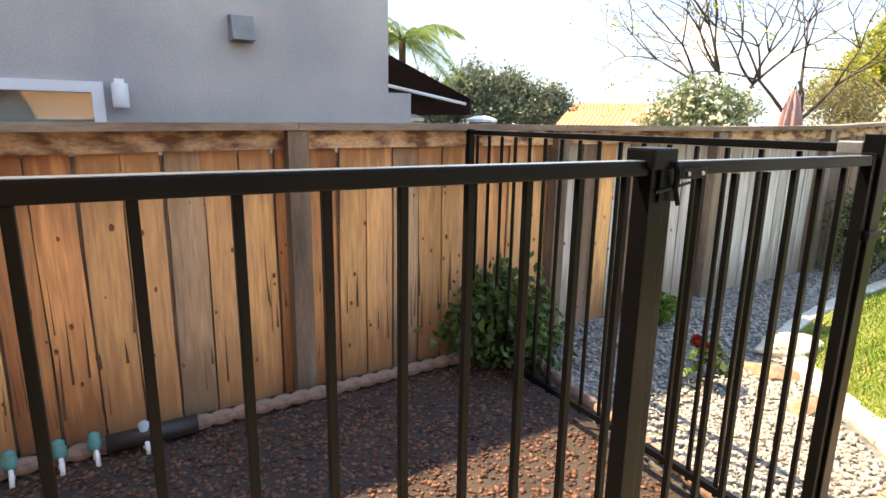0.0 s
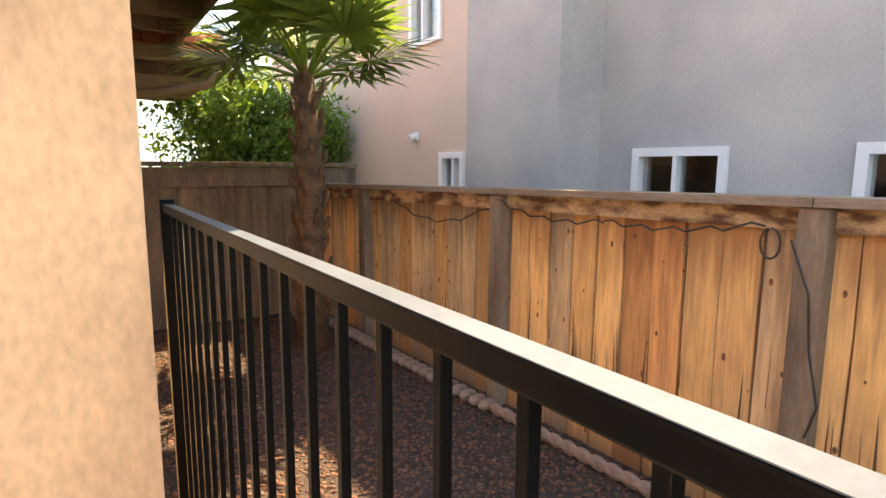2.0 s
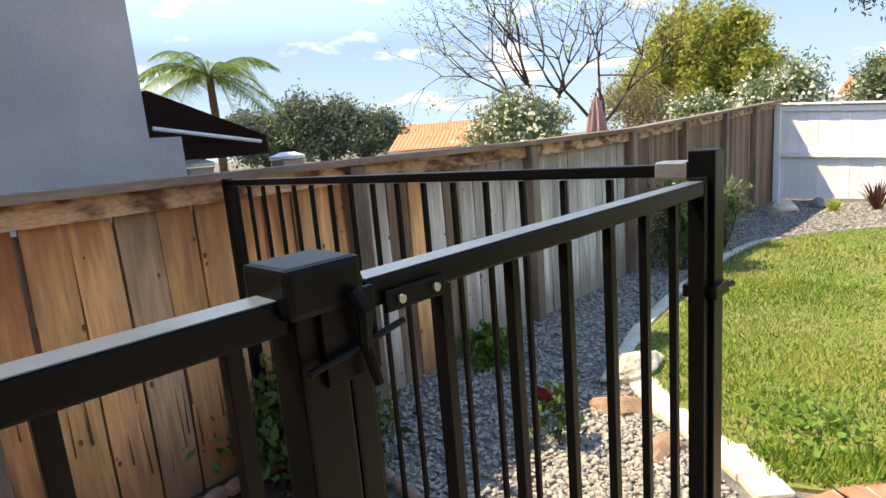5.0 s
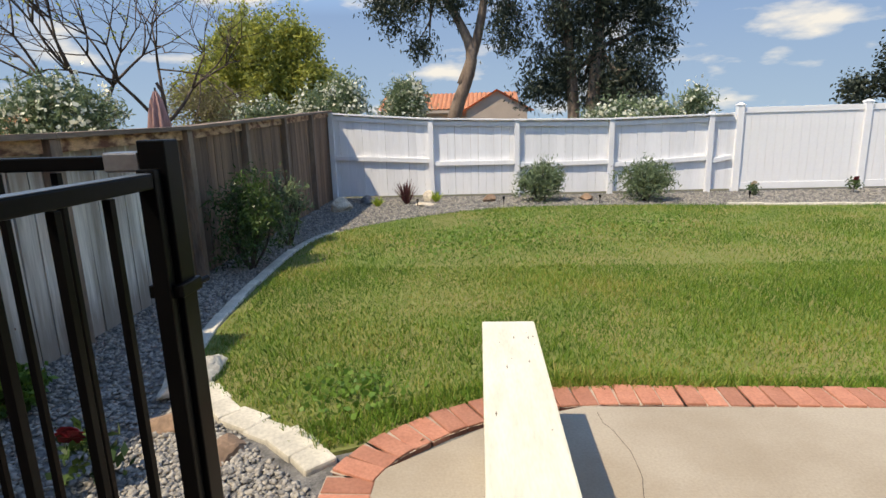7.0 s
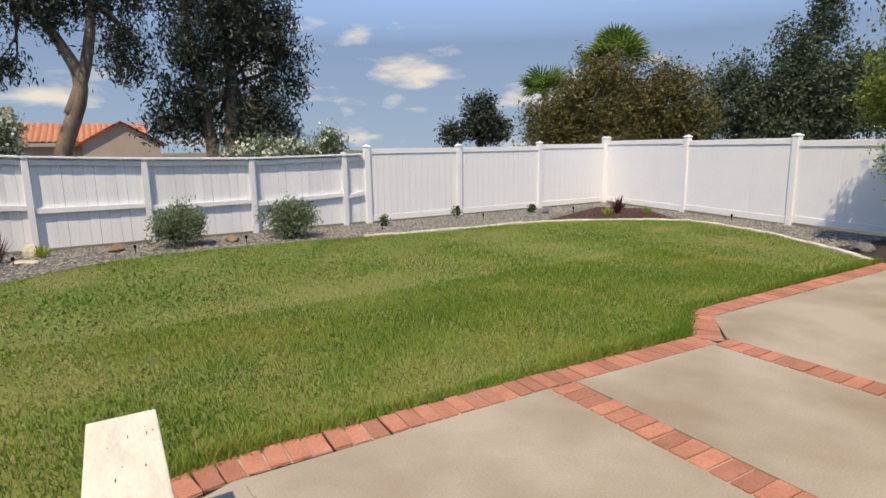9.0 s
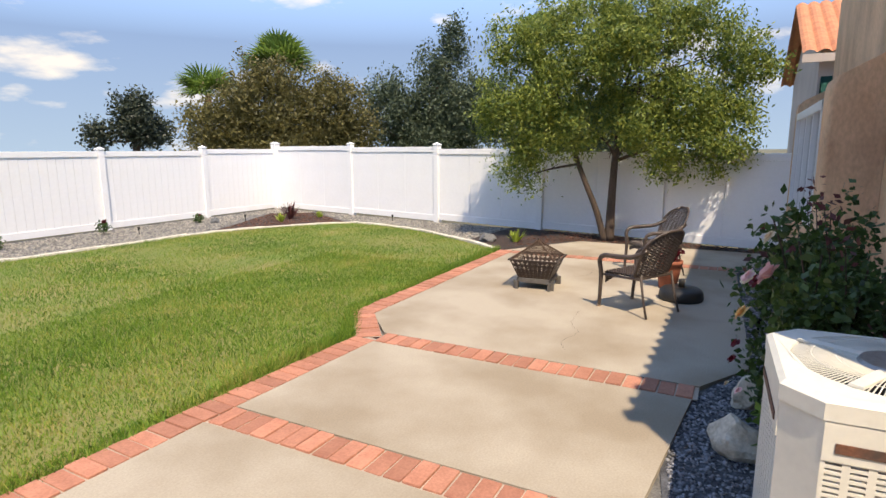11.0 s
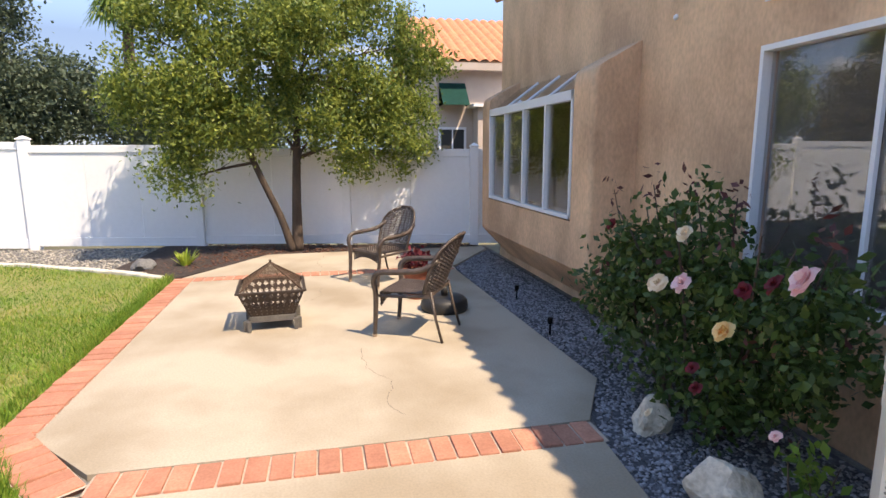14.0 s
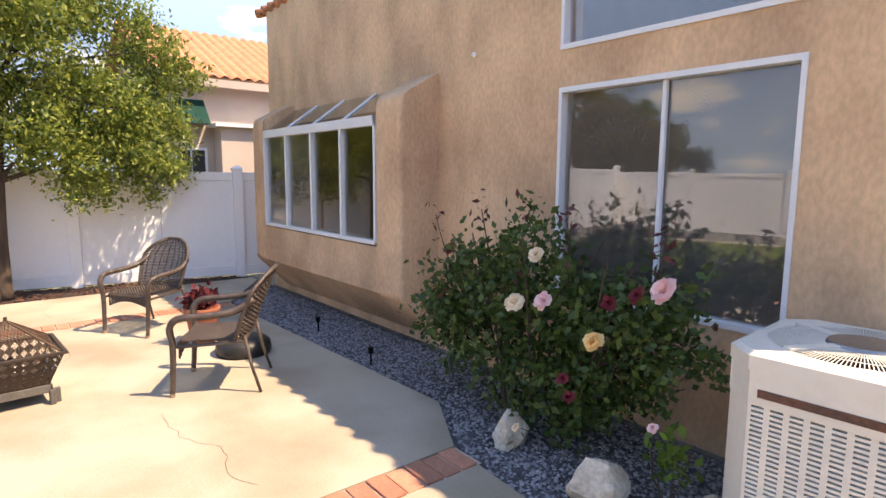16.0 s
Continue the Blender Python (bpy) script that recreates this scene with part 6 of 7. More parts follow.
# awning at the corner of the neighbour's house
aw = tagged(empty("awning", (-8.9, -0.70, 0)), "dark maroon canvas patio awning on the grey house", "awning")
bm = bmesh.new()
bm.faces.new([bm.verts.new(p) for p in ((-4.0, -0.15, 1.99), (0.1, -0.15, 1.99), (0.1, 0.82, 1.60), (-4.0, 0.82, 1.60))])
bmesh.ops.solidify(bm, geom=list(bm.faces), thickness=0.02)
part("canopy", bm, AWNING_RED, aw)
part("valance", box((-4.0, 0.815, 1.44), (0.1, 0.83, 1.605)), AWNING_RED, aw)
ab = bmesh.new()
add_tube(ab, [(0.06, -0.13, 1.70), (0.06, 0.78, 1.55)], 0.018, 6)
part("arm", ab, WHITE_FRAME, aw)
for x, y, s in ((-9.3, -0.35, 0.22), (-9.3, 0.6, 0.24)):
    rv = tagged(empty("roof_vent", (x, y, 0)), "low white roof vent beyond the fence", "roof vent")
    part("body", box((-s / 2, -s / 2, -0.15), (s / 2, s / 2, 1.36)), BEIGE_STUCCO, rv)
    part("cap", lathe([(s * 0.75, 1.37), (s * 0.75, 1.40), (s * 0.3, 1.44)], 12), WHITE_FRAME, rv)
um = tagged(empty("folded_umbrella", (-10.2, 8.66, -0.18)), "folded faded pink garden umbrella beyond the fence", "umbrella")
part("pole", tube([(0, 0, 0), (0, 0, 2.35)], 0.02, 8), BARK, um)
bm = bmesh.new()
rings = []
for z, r in ((1.3, 0.10), (1.55, 0.19), (1.85, 0.15), (2.1, 0.10), (2.28, 0.03)):
    rings.append([bm.verts.new((r * (1 + 0.25 * math.cos(8 * a)) * math.cos(a), r * (1 + 0.25 * math.cos(8 * a)) * math.sin(a), z)) for a in (2 * math.pi * k / 48 for k in range(48))])
for a, b in zip(rings, rings[1:]):
    for k in range(48):
        bm.faces.new((a[k], a[(k + 1) % 48], b[(k + 1) % 48], b[k]))
part("canopy", bm, PINK_CANVAS, um, smooth=True)
part("crank_arm", tube([(0.12, 0.1, 1.5), (0.1, 0.12, 2.2), (0.02, 0.05, 2.45)], 0.03, 8), BARK, um)

# ---- houses further off ----
def gable_end(x0, x1, half, eave, rise):
    g = bmesh.new()
    a, b = [[g.verts.new(p) for p in ((x, -half, eave), (x, half, eave), (x, 0, eave + rise))] for x in (x0, x1)]
    g.faces.new(a[::-1])
    g.faces.new(b)
    for i in range(3):
        g.faces.new((a[i], a[(i + 1) % 3], b[(i + 1) % 3], b[i]))
    return g


def tiled_house(name, place, turn, w, d, eave, rise, label, wall=BEIGE_STUCCO, chimney=None, rows=16, gable=True):
    t = tagged(empty(name, place, turn), label, "house")
    part("wall", box((-w / 2, -d / 2, 0), (w / 2, d / 2, eave)), wall, t)
    if gable:
        g = bmesh.new()
        g.free()
        for x in (-w / 2, w / 2 - 0.1):
            part("gable", gable_end(x, x + 0.1, d / 2, eave, rise), wall, t)
    o = 0.35
    for sgn in (-1, 1):
        V, F = [], []
        n = int((w + 2 * o) / 0.26)
        m = 10
        for i in range(n * 4 + 1):
            x = -w / 2 - o + (w + 2 * o) * i / (n * 4)
            bulge = (0.0, 0.05, 0.07, 0.05)[i % 4]
            for j in range(m + 1):
                v = j / m
                step = 0.02 * (1 - (v * 10 % 1))
                V.append((x, sgn * (d / 2 + o) * (1 - v), eave - o * rise / (d / 2) + (rise + o * rise / (d / 2)) * v + bulge + step + 0.05))
        for i in range(n * 4):
            for j in range(m):
                a = i * (m + 1) + j
                F.append((a, a + 1, a + m + 2, a + m + 1))
        soup("roof", V, F, TILE, t, smooth=False)
    part("fascia", box((-w / 2 - o, -d / 2 - o, eave - o * rise / (d / 2) - 0.12), (w / 2 + o, -d / 2 - o + 0.05, eave - o * rise / (d / 2) + 0.05)), BEIGE_STUCCO, t)
    if chimney:
        part("chimney", box((chimney[0] - 0.5, chimney[1] - 0.4, eave), (chimney[0] + 0.5, chimney[1] + 0.4, chimney[2]), 0.02), BEIGE_STUCCO, t)
    return t


tiled_house("tiled_house", (-5.6, 34.0, -0.15), 0, 7.5, 6.0, 2.2, 0.9, "low house with an orange tile roof behind the back fence", chimney=(-2.2, -1.4, 3.9))
gw = tagged(empty("gabled_wing", (-2.9, 30.5, -0.15), 90), "gabled stucco wing with a tile roof and an arched vent", "house")
part("wall", box((-2.0, -1.6, 0), (2.0, 1.6, 2.1)), BEIGE_STUCCO, gw)
for x in (-2.0, 1.9):
    part("gable", gable_end(x, x + 0.1, 1.6, 2.1, 0.9), BEIGE_STUCCO, gw)
for s in (-1, 1):
    bm = bmesh.new()
    bm.faces.new([bm.verts.new(p) for p in ((-2.2, s * 2.0, 1.95), (2.2, s * 2.0, 1.95), (2.2, 0, 3.1), (-2.2, 0, 3.1))])
    bmesh.ops.solidify(bm, geom=list(bm.faces), thickness=0.12)
    part("roof", bm, TILE, gw)
tiled_house("tiled_house", (-40.0, 35.0, -0.15), 40, 9.0, 5.0, 2.1, 1.2, "far low house with an orange tile roof")
tiled_house("tiled_house", (-29.0, 23.4, -0.3), 30, 5.0, 4.0, 1.5, 0.85, "low tile-roofed house half hidden by the wooden fence")
# the neighbour's house beyond the tree
nh = tiled_house("stucco_house", (15.0, -7.75, -0.15), -90, 8.0, 7.0, 3.7, 1.6, "beige stucco house with an orange tile roof and green awnings")
part("wing", box((-3.1, -4.0, 0), (-1.2, -3.503, 2.55)), BEIGE_STUCCO, nh)
part("wing_roof", box((-3.25, -4.15, 2.553), (-1.1, -3.503, 2.62)), WHITE_FRAME, nh)
for x, z0, z1 in ((-3.62, 1.45, 2.1), (0.5, 1.3, 2.3)):
    w = part("window", box((x - 0.35, -3.53, z0), (x + 0.35, -3.503, z1)), WHITE_FRAME, nh, "white window frame")
    # opaque panes with the dark room behind put into their colour
    part("pane", box((x - 0.29, -3.54, z0 + 0.06), (x - 0.02, -3.531, z1 - 0.06)), PAINTED_DARK, w, "dark pane")
    part("pane", box((x + 0.02, -3.54, z0 + 0.06), (x + 0.29, -3.531, z1 - 0.06)), PAINTED_DARK, w, "dark pane")
bm = bmesh.new()
vs = [bm.verts.new(p) for p in ((-3.95, -3.503, 3.15), (-3.3, -3.503, 3.15), (-3.3, -4.0, 2.6), (-3.95, -4.0, 2.6), (-3.95, -3.503, 2.6), (-3.3, -3.503, 2.6))]
for q in ((0, 1, 2, 3), (0, 3, 4), (1, 5, 2)):
    bm.faces.new([vs[i] for i in q])
bmesh.ops.solidify(bm, geom=list(bm.faces), thickness=0.015)
part("awning", bm, AWNING_GREEN, nh, "dark green canvas awning")
# the eave seen past the wing, over the side yard
ge = tagged(empty("garage_eave", (-4.68, -8.6, 0)), "tile-edged eave with a gutter and bent downspout", "roof edge")
part("fascia", box((-0.80, -2.5, 2.36), (0.55, 0.0, 2.44), 0.01), CARDBOARD_TAN, ge)
part("soffit", box((-0.74, -2.5, 2.24), (0.55, -0.22, 2.355)), OLD_WOOD, ge)
part("gutter", box((-0.90, 0.003, 2.34), (0.55, 0.09, 2.44), 0.01), CARDBOARD_TAN, ge)
part("downspout", tube([(-0.66, 0.045, 2.34), (-0.66, 0.04, 2.24), (-0.60, 0.0, 2.16), (-0.2, -0.12, 2.08), (0.3, -0.15, 2.02)], 0.04, 8), CARDBOARD_TAN, ge, smooth=True)
for i in range(7):
    part("roof_tile", tube([(-0.70 + 0.18 * i, 0.0, 2.52), (-0.70 + 0.18 * i, -0.5, 2.66)], [0.09, 0.08], 8), TILE, ge, smooth=True)
part("roof", box((-0.80, -2.5, 2.445), (0.55, -0.01, 2.48)), TILE, ge)

# ---- small things in the yard ----
for i, (y, mat) in enumerate(((-3.62, TEAL_PLASTIC), (-3.46, TEAL_PLASTIC), (-3.34, TEAL_PLASTIC), (-3.16, BLUE_PLASTIC))):
    v = tagged(empty("irrigation_valve", (-6.22, y, -0.02)), "teal plastic irrigation valve on a short riser" if mat is TEAL_PLASTIC else "blue-grey plastic irrigation valve on a short riser", "irrigation valve", group="irrigation valves by the fence")
    v.scale = (0.75, 0.75, 0.75)
    part("riser", tube([(0, 0, 0), (0, 0, 0.07)], 0.016, 8), WHITE_FRAME, v)
    part("body", lathe([(0.03, 0.06), (0.036, 0.08), (0.034, 0.12), (0.028, 0.125), (0.03, 0.15), (0.016, 0.165)], 14), mat, v, smooth=True)
    part("outlet", tube([(0, 0, 0.08), (0.06, 0.01, 0.05), (0.08, 0.01, 0.0)], 0.013, 7), WHITE_FRAME, v, smooth=True)
pipe = tagged(link("drain_pipe", tube([(-6.22, -3.30, 0.035), (-6.22, -2.95, 0.04)], 0.04, 12), BLACK_BASE, smooth=True), "black pipe stub behind the irrigation valves", "pipe")
for x, y in ((0.85, 7.75), (3.35, 7.85), (5.75, 7.55), (6.9, 4.3), (-3.45, 7.75), (-1.75, 7.7), (1.55, -2.62), (-5.0, 7.6), (2.6, -2.72)):
    p = tagged(empty("path_light", (x, y, -0.03)), "small black garden spike light in the gravel", "garden light", group="spike lights")
    part("stake", tube([(0, 0, 0), (0, 0, 0.10)], 0.008, 6), BLACK_STEEL, p)
    part("head", lathe([(0.018, 0.10), (0.022, 0.13), (0.02, 0.15)], 10), BLACK_STEEL, p)
def hang(a, b, sag, n=14):
    a, b = Vector(a), Vector(b)
    return [a.lerp(b, i / n) - Vector((0, 0, sag * 4 * (i / n) * (1 - i / n))) + Vector((0, 0, 0.012 * math.sin(i * 2.1))) for i in range(n + 1)]


cx = wood_x(-5.0) + 0.115
cable = bmesh.new()
add_tube(cable, hang((cx, -7.0, 1.26), (cx, -5.62, 1.19), 0.16), 0.0045, 5)
add_tube(cable, hang((cx, -5.55, 1.24), (cx, -4.75, 1.18), 0.05), 0.0045, 5)
add_tube(cable, hang((cx, -4.75, 1.18), (cx, -4.02, 1.23), 0.03), 0.0045, 5)
loop = [(cx, -4.00 + 0.035 * math.sin(a), 1.16 + 0.055 * math.cos(a)) for a in (k * 0.5 for k in range(13))]
add_tube(cable, loop, 0.0045, 5)
add_tube(cable, [(cx, -3.93, 1.18), (cx, -3.86, 1.0), (cx, -3.84, 0.8), (cx, -3.80, 0.62), (cx, -3.83, 0.5)], 0.0045, 5)
tagged(link("fence_cable", cable, CABLE), "loose black cable strung along the wooden fence", "cable")
crack = bmesh.new()
for line in ([(0.45, -1.35), (0.62, -1.28), (0.9, -1.33), (1.15, -1.2), (1.5, -1.18)], [(-3.35, 0.05), (-3.28, -0.35), (-3.33, -0.7), (-3.25, -1.1)], [(2.9, -0.75), (3.05, -0.9), (3.4, -0.92)], [(4.5, -0.9), (4.75, -0.85), (5.2, -0.95)]):
    pts = smooth_line(line, 5)
    pts = [(x + rng.normal() * 0.012, y + rng.normal() * 0.012) for x, y in pts]
    for (x0, y0), (x1, y1) in zip(pts, pts[1:]):
        d = Vector((x1 - x0, y1 - y0, 0)).normalized() * 0.0011
        crack.faces.new([crack.verts.new(p) for p in ((x0 + d.y, y0 - d.x, 0.0015), (x1 + d.y, y1 - d.x, 0.0015), (x1 - d.y, y1 + d.x, 0.0015), (x0 - d.y, y0 + d.x, 0.0015))])
tagged(link("patio_cracks", crack, SOIL), "thin dark cracks in the concrete patio", "crack", kind="structure")

# ---- far hills and clouds ----
bm = bmesh.new()
ring = []
for k in range(181):
    a = 2 * math.pi * k / 180
    h = 22 + 26 * noise.noise(Vector((math.cos(a) * 3, math.sin(a) * 3, 0.3))) + 12 * noise.noise(Vector((math.cos(a) * 11, math.sin(a) * 11, 2)))
    ring.append((bm.verts.new((1900 * math.cos(a), 1900 * math.sin(a), -5)), bm.verts.new((2000 * math.cos(a), 2000 * math.sin(a), max(8, h)))))
for (a, b), (c, d) in zip(ring, ring[1:]):
    bm.faces.new((a, c, d, b))
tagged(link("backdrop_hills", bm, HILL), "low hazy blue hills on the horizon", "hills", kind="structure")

cloud = bpy.data.materials.new("cumulus")
cloud.use_nodes = True
nt = cloud.node_tree
nt.nodes.remove(nt.nodes["Principled BSDF"])
co, mp = nt.nodes.new("ShaderNodeTexCoord"), nt.nodes.new("ShaderNodeMapping")
mp.inputs["Scale"].default_value = (0.0042, 0.0042, 0.013)
nz, rp = nt.nodes.new("ShaderNodeTexNoise"), nt.nodes.new("ShaderNodeValToRGB")
nz.inputs["Scale"].default_value, nz.inputs["Detail"].default_value, nz.inputs["Roughness"].default_value = 1.0, 7, 0.52
rp.color_ramp.elements[0].position, rp.color_ramp.elements[1].position = 0.545, 0.70
rp.color_ramp.elements[1].color = (0.85, 0.85, 0.85, 1)
em, tp, mx, em2, mx2 = (nt.nodes.new("ShaderNode" + k) for k in ("Emission", "BsdfTransparent", "MixShader", "Emission", "MixShader"))
em.inputs["Color"].default_value, em.inputs["Strength"].default_value = (0.95, 0.97, 1.0, 1), 0.42
sep, up_ramp, air_ramp, norm = (nt.nodes.new("ShaderNode" + k) for k in ("SeparateXYZ", "ValToRGB", "ValToRGB", "MapRange"))
norm.inputs[1].default_value, norm.inputs[2].default_value = 0.0, 520.0
nt.links.new(co.outputs["Object"], sep.inputs[0])
nt.links.new(sep.outputs["Z"], norm.inputs[0])
air_ramp.color_ramp.elements[0].color, air_ramp.color_ramp.elements[1].color = (0.15, 0.23, 0.35, 1), (0.066, 0.132, 0.31, 1)
up_ramp.color_ramp.elements[0].position, up_ramp.color_ramp.elements[1].position = 0.55, 1.0
up_ramp.color_ramp.elements[0].color, up_ramp.color_ramp.elements[1].color = (1, 1, 1, 1), (0, 0, 0, 1)
nt.links.new(norm.outputs[0], air_ramp.inputs[0])
nt.links.new(norm.outputs[0], up_ramp.inputs[0])
nt.links.new(air_ramp.outputs[0], em2.inputs["Color"])
nt.links.new(co.outputs["Object"], mp.inputs["Vector"])
nt.links.new(mp.outputs[0], nz.inputs["Vector"])
nt.links.new(nz.outputs[0], rp.inputs[0])
nt.links.new(up_ramp.outputs[0], mx2.inputs[0])
nt.links.new(tp.outputs[0], mx2.inputs[1])
nt.links.new(em2.outputs[0], mx2.inputs[2])
nt.links.new(rp.outputs[0], mx.inputs[0])
nt.links.new(mx2.outputs[0], mx.inputs[1])
nt.links.new(em.outputs[0], mx.inputs[2])
nt.links.new(mx.outputs[0], nt.nodes["Material Output"].inputs["Surface"])
bm = bmesh.new()
ring = []
for k in range(97):
    a = 2 * math.pi * k / 96
    ring.append([bm.verts.new((r * math.cos(a), r * math.sin(a), z)) for r, z in ((1750, 0), (1720, 120), (1620, 330), (1500, 520))])
for p, q in zip(ring, ring[1:]):
    for i in range(3):
        bm.faces.new((p[i], q[i], q[i + 1], p[i + 1]))
ob = tagged(link("backdrop_clouds", bm, cloud), "low blue sky with small white cumulus clouds", "clouds", kind="structure")
ob.visible_shadow = False

# ---- boards of the wooden fence ----
board_meshes = []
for v in range(6):
    b = bmesh.new()
    w = 0.144 + 0.004 * (v % 3)
    add_box(b, (-0.011 + 0.002 * (v % 2), -w / 2, -0.02), (0.010 + 0.002 * (v % 2), w / 2, 1.0))
    bmesh.ops.subdivide_edges(b, edges=[e for e in b.edges if abs(e.verts[0].co.z - e.verts[1].co.z) > 0.5], cuts=2)
    for q in b.verts:
        q.co.y += 0.004 * math.sin(q.co.z * 5 + v)
        q.co.x += 0.003 * math.sin(q.co.z * 3.1 + v * 1.7)
    me = bpy.data.meshes.new("board")
    b.to_mesh(me)
    b.free()
    me.materials.append(WOOD)
    board_meshes.append(me)
def variant(mesh, material):
    m2 = mesh.copy()
    m2.materials.clear()
    m2.materials.append(material)
    return m2


pale_meshes = [variant(m, PALE_WOOD) for m in board_meshes]
dark_meshes = [variant(m, DARK_WOOD) for m in board_meshes]
red_meshes = [variant(m, RED_WOOD) for m in board_meshes]
grey_meshes = [variant(m, GREY_WOOD) for m in board_meshes]
y, i = -8.36, 0
while y < 9.05:
    kind = (grey_meshes, board_meshes, grey_meshes)[i % 3] if y < -5.6 else (board_meshes, board_meshes, red_meshes, board_meshes, grey_meshes, board_meshes, red_meshes)[i * 3 % 7] if y < -0.9 else dark_meshes if y > 2.6 else pale_meshes if y > 0.05 else (board_meshes, dark_meshes, pale_meshes)[i * 5 % 3]
    ob = new("board", kind[i % 6])
    ob.parent = fence
    ob.location = (0, y + 0.078, -0.02 + fall(y))
    ob.scale = (1, 1, fence_top(y) - fall(y) - 0.02 + 0.02 * math.sin(i * 1.9) - 0.012)
    ob.rotation_euler = (0.004 * math.sin(i * 2.7), 0, 0)
    y += 0.158
    i += 1
# sheet added behind the boards only to keep their gaps dark
part("backing", box((-0.034, -8.36, 0.0), (-0.016, 9.05, 1.20)), OLD_WOOD, fence, "added dark sheet that blocks light through the board gaps")
# knots in the boards near the walk
knot_mesh = bpy.data.meshes.new("knot")
b = bmesh.new()
bmesh.ops.create_circle(b, cap_ends=True, segments=9, radius=0.011, matrix=Matrix.Translation((0, 0, 0.0)) @ pose(0, 0, 0, 0, 90, 0))
for q in b.verts:
    q.co.z *= 1.5
b.to_mesh(knot_mesh)
b.free()
KNOT = shade("dark_knot", (0.24, 0.10, 0.045), 0.85, var=0.3, scale=40, fine=120, bump=0.2)
knot_mesh.materials.append(KNOT)
for k in range(260):
    ob = new("knot", knot_mesh)
    ob.parent = fence
    yy = rng.uniform(-7.5, 0.6)
    ob.location = (0.0175, yy, rng.uniform(0.15, 1.12))
    s = rng.uniform(0.35, 1.05)
    ob.scale = (1, s * rng.uniform(0.7, 1.0), s)
# gaps worn at the foot of the boards
SPLIT = shade("dark_split", (0.15, 0.075, 0.04), 0.9, var=0.2, bump=0)
split_mesh = bpy.data.meshes.new("split")
b = bmesh.new()
b.faces.new([b.verts.new(p) for p in ((0, -0.005, 0), (0, 0.006, 0), (0, 0.0025, 0.7), (0, -0.001, 1.0))])
b.to_mesh(split_mesh)
b.free()
split_mesh.materials.append(SPLIT)
for k in range(150):
    ob = new("split", split_mesh)
    ob.parent = fence
    ob.location = (0.0172, -8.36 + 0.158 * rng.integers(6, 54) + rng.normal() * 0.04, rng.uniform(0.04, 0.5))
    ob.scale = (1, rng.uniform(0.3, 1.2), rng.uniform(0.08, 0.36))
    ob.rotation_euler = (rng.uniform(-0.04, 0.04), 0, 0)

# boards of the white wooden fence
wb = []
for v in range(3):
    b = bmesh.new()
    w = 0.148 + 0.004 * v
    add_box(b, (-w / 2, 0.0 + 0.003 * v, 0.0), (w / 2, 0.018 + 0.003 * v, 1.0))
    me = bpy.data.meshes.new("board")
    b.to_mesh(me)
    b.free()
    me.materials.append(WHITE_WOOD)
    wb.append(me)
x, i = -6.86, 0
while x < 1.05:
    ob = new("board", wb[i * 7 % 3])
    ob.parent = white
    ob.location = (x + 0.077, 0.0, -0.10)
    ob.scale = (1, 1, white_top(x + 0.077) + 0.06 + 0.010 * math.sin(i * 2.3))
    x += 0.156
    i += 1

# ---- brick courses ----
brick_mesh = bpy.data.meshes.new("brick")
b = bmesh.new()
add_box(b, (-0.098, -0.047, -0.055), (0.098, 0.047, 0.004), 0.006)
b.to_mesh(brick_mesh)
b.free()
brick_mesh.materials.append(BRICK)
courses = tagged(empty("brick_courses"), "courses of red brick edging and dividing the patio", "brick edging", kind="structure")
def course(line, pitch=0.104):
    """Bricks side by side across a plan line."""
    pts = [Vector((x, y, 0)) for x, y in line]
    run, left = 0.0, pitch / 2
    mort = bmesh.new()
    for p, q in zip(pts, pts[1:]):
        d = q - p
        L = d.length
        if L < 1e-6:
            continue
        d.normalize()
        s = Vector((-d.y, d.x, 0)) * 0.102
        e0, e1 = p - d * 0.01, q + d * 0.01
        mort.faces.new([mort.verts.new(v - Vector((0, 0, 0.006))) for v in (e0 - s, e1 - s, e1 + s, e0 + s)])
        while left <= L:
            c = p + d * left
            ob = new("brick", brick_mesh)
            ob.parent = courses
            ob.matrix_basis = pose(c.x, c.y, 0.004 * rng.uniform(-1, 1), rng.uniform(-0.6, 0.6), rng.uniform(-0.6, 0.6), math.degrees(math.atan2(d.y, d.x)) + 90 + rng.uniform(-1.2, 1.2))
            left += pitch
        left -= L
    part("mortar", mort, MORTAR, courses)


course([(-4.41, -1.70)] + smooth_line([(-4.41, -0.45), (-4.28, -0.22), (-3.92, 0.06), (-3.42, 0.23), (-2.6, 0.23), (-1.50, 0.21), (0.02, 0.14)], 6))
course([(0.04, 0.13), (0.58, 0.57)])
course([(0.54, 0.57), (4.16, 0.57)])
course([(-1.45, 0.10), (-1.45, -2.12)])
course([(0.07, 0.04), (0.07, -2.26)])
course([(4.11, 0.46), (4.11, -2.46)])

# ---- kerbs round the lawn ----
kerb = tagged(empty("lawn_kerb"), "low pale kerb round the lawn", "kerb", kind="structure")
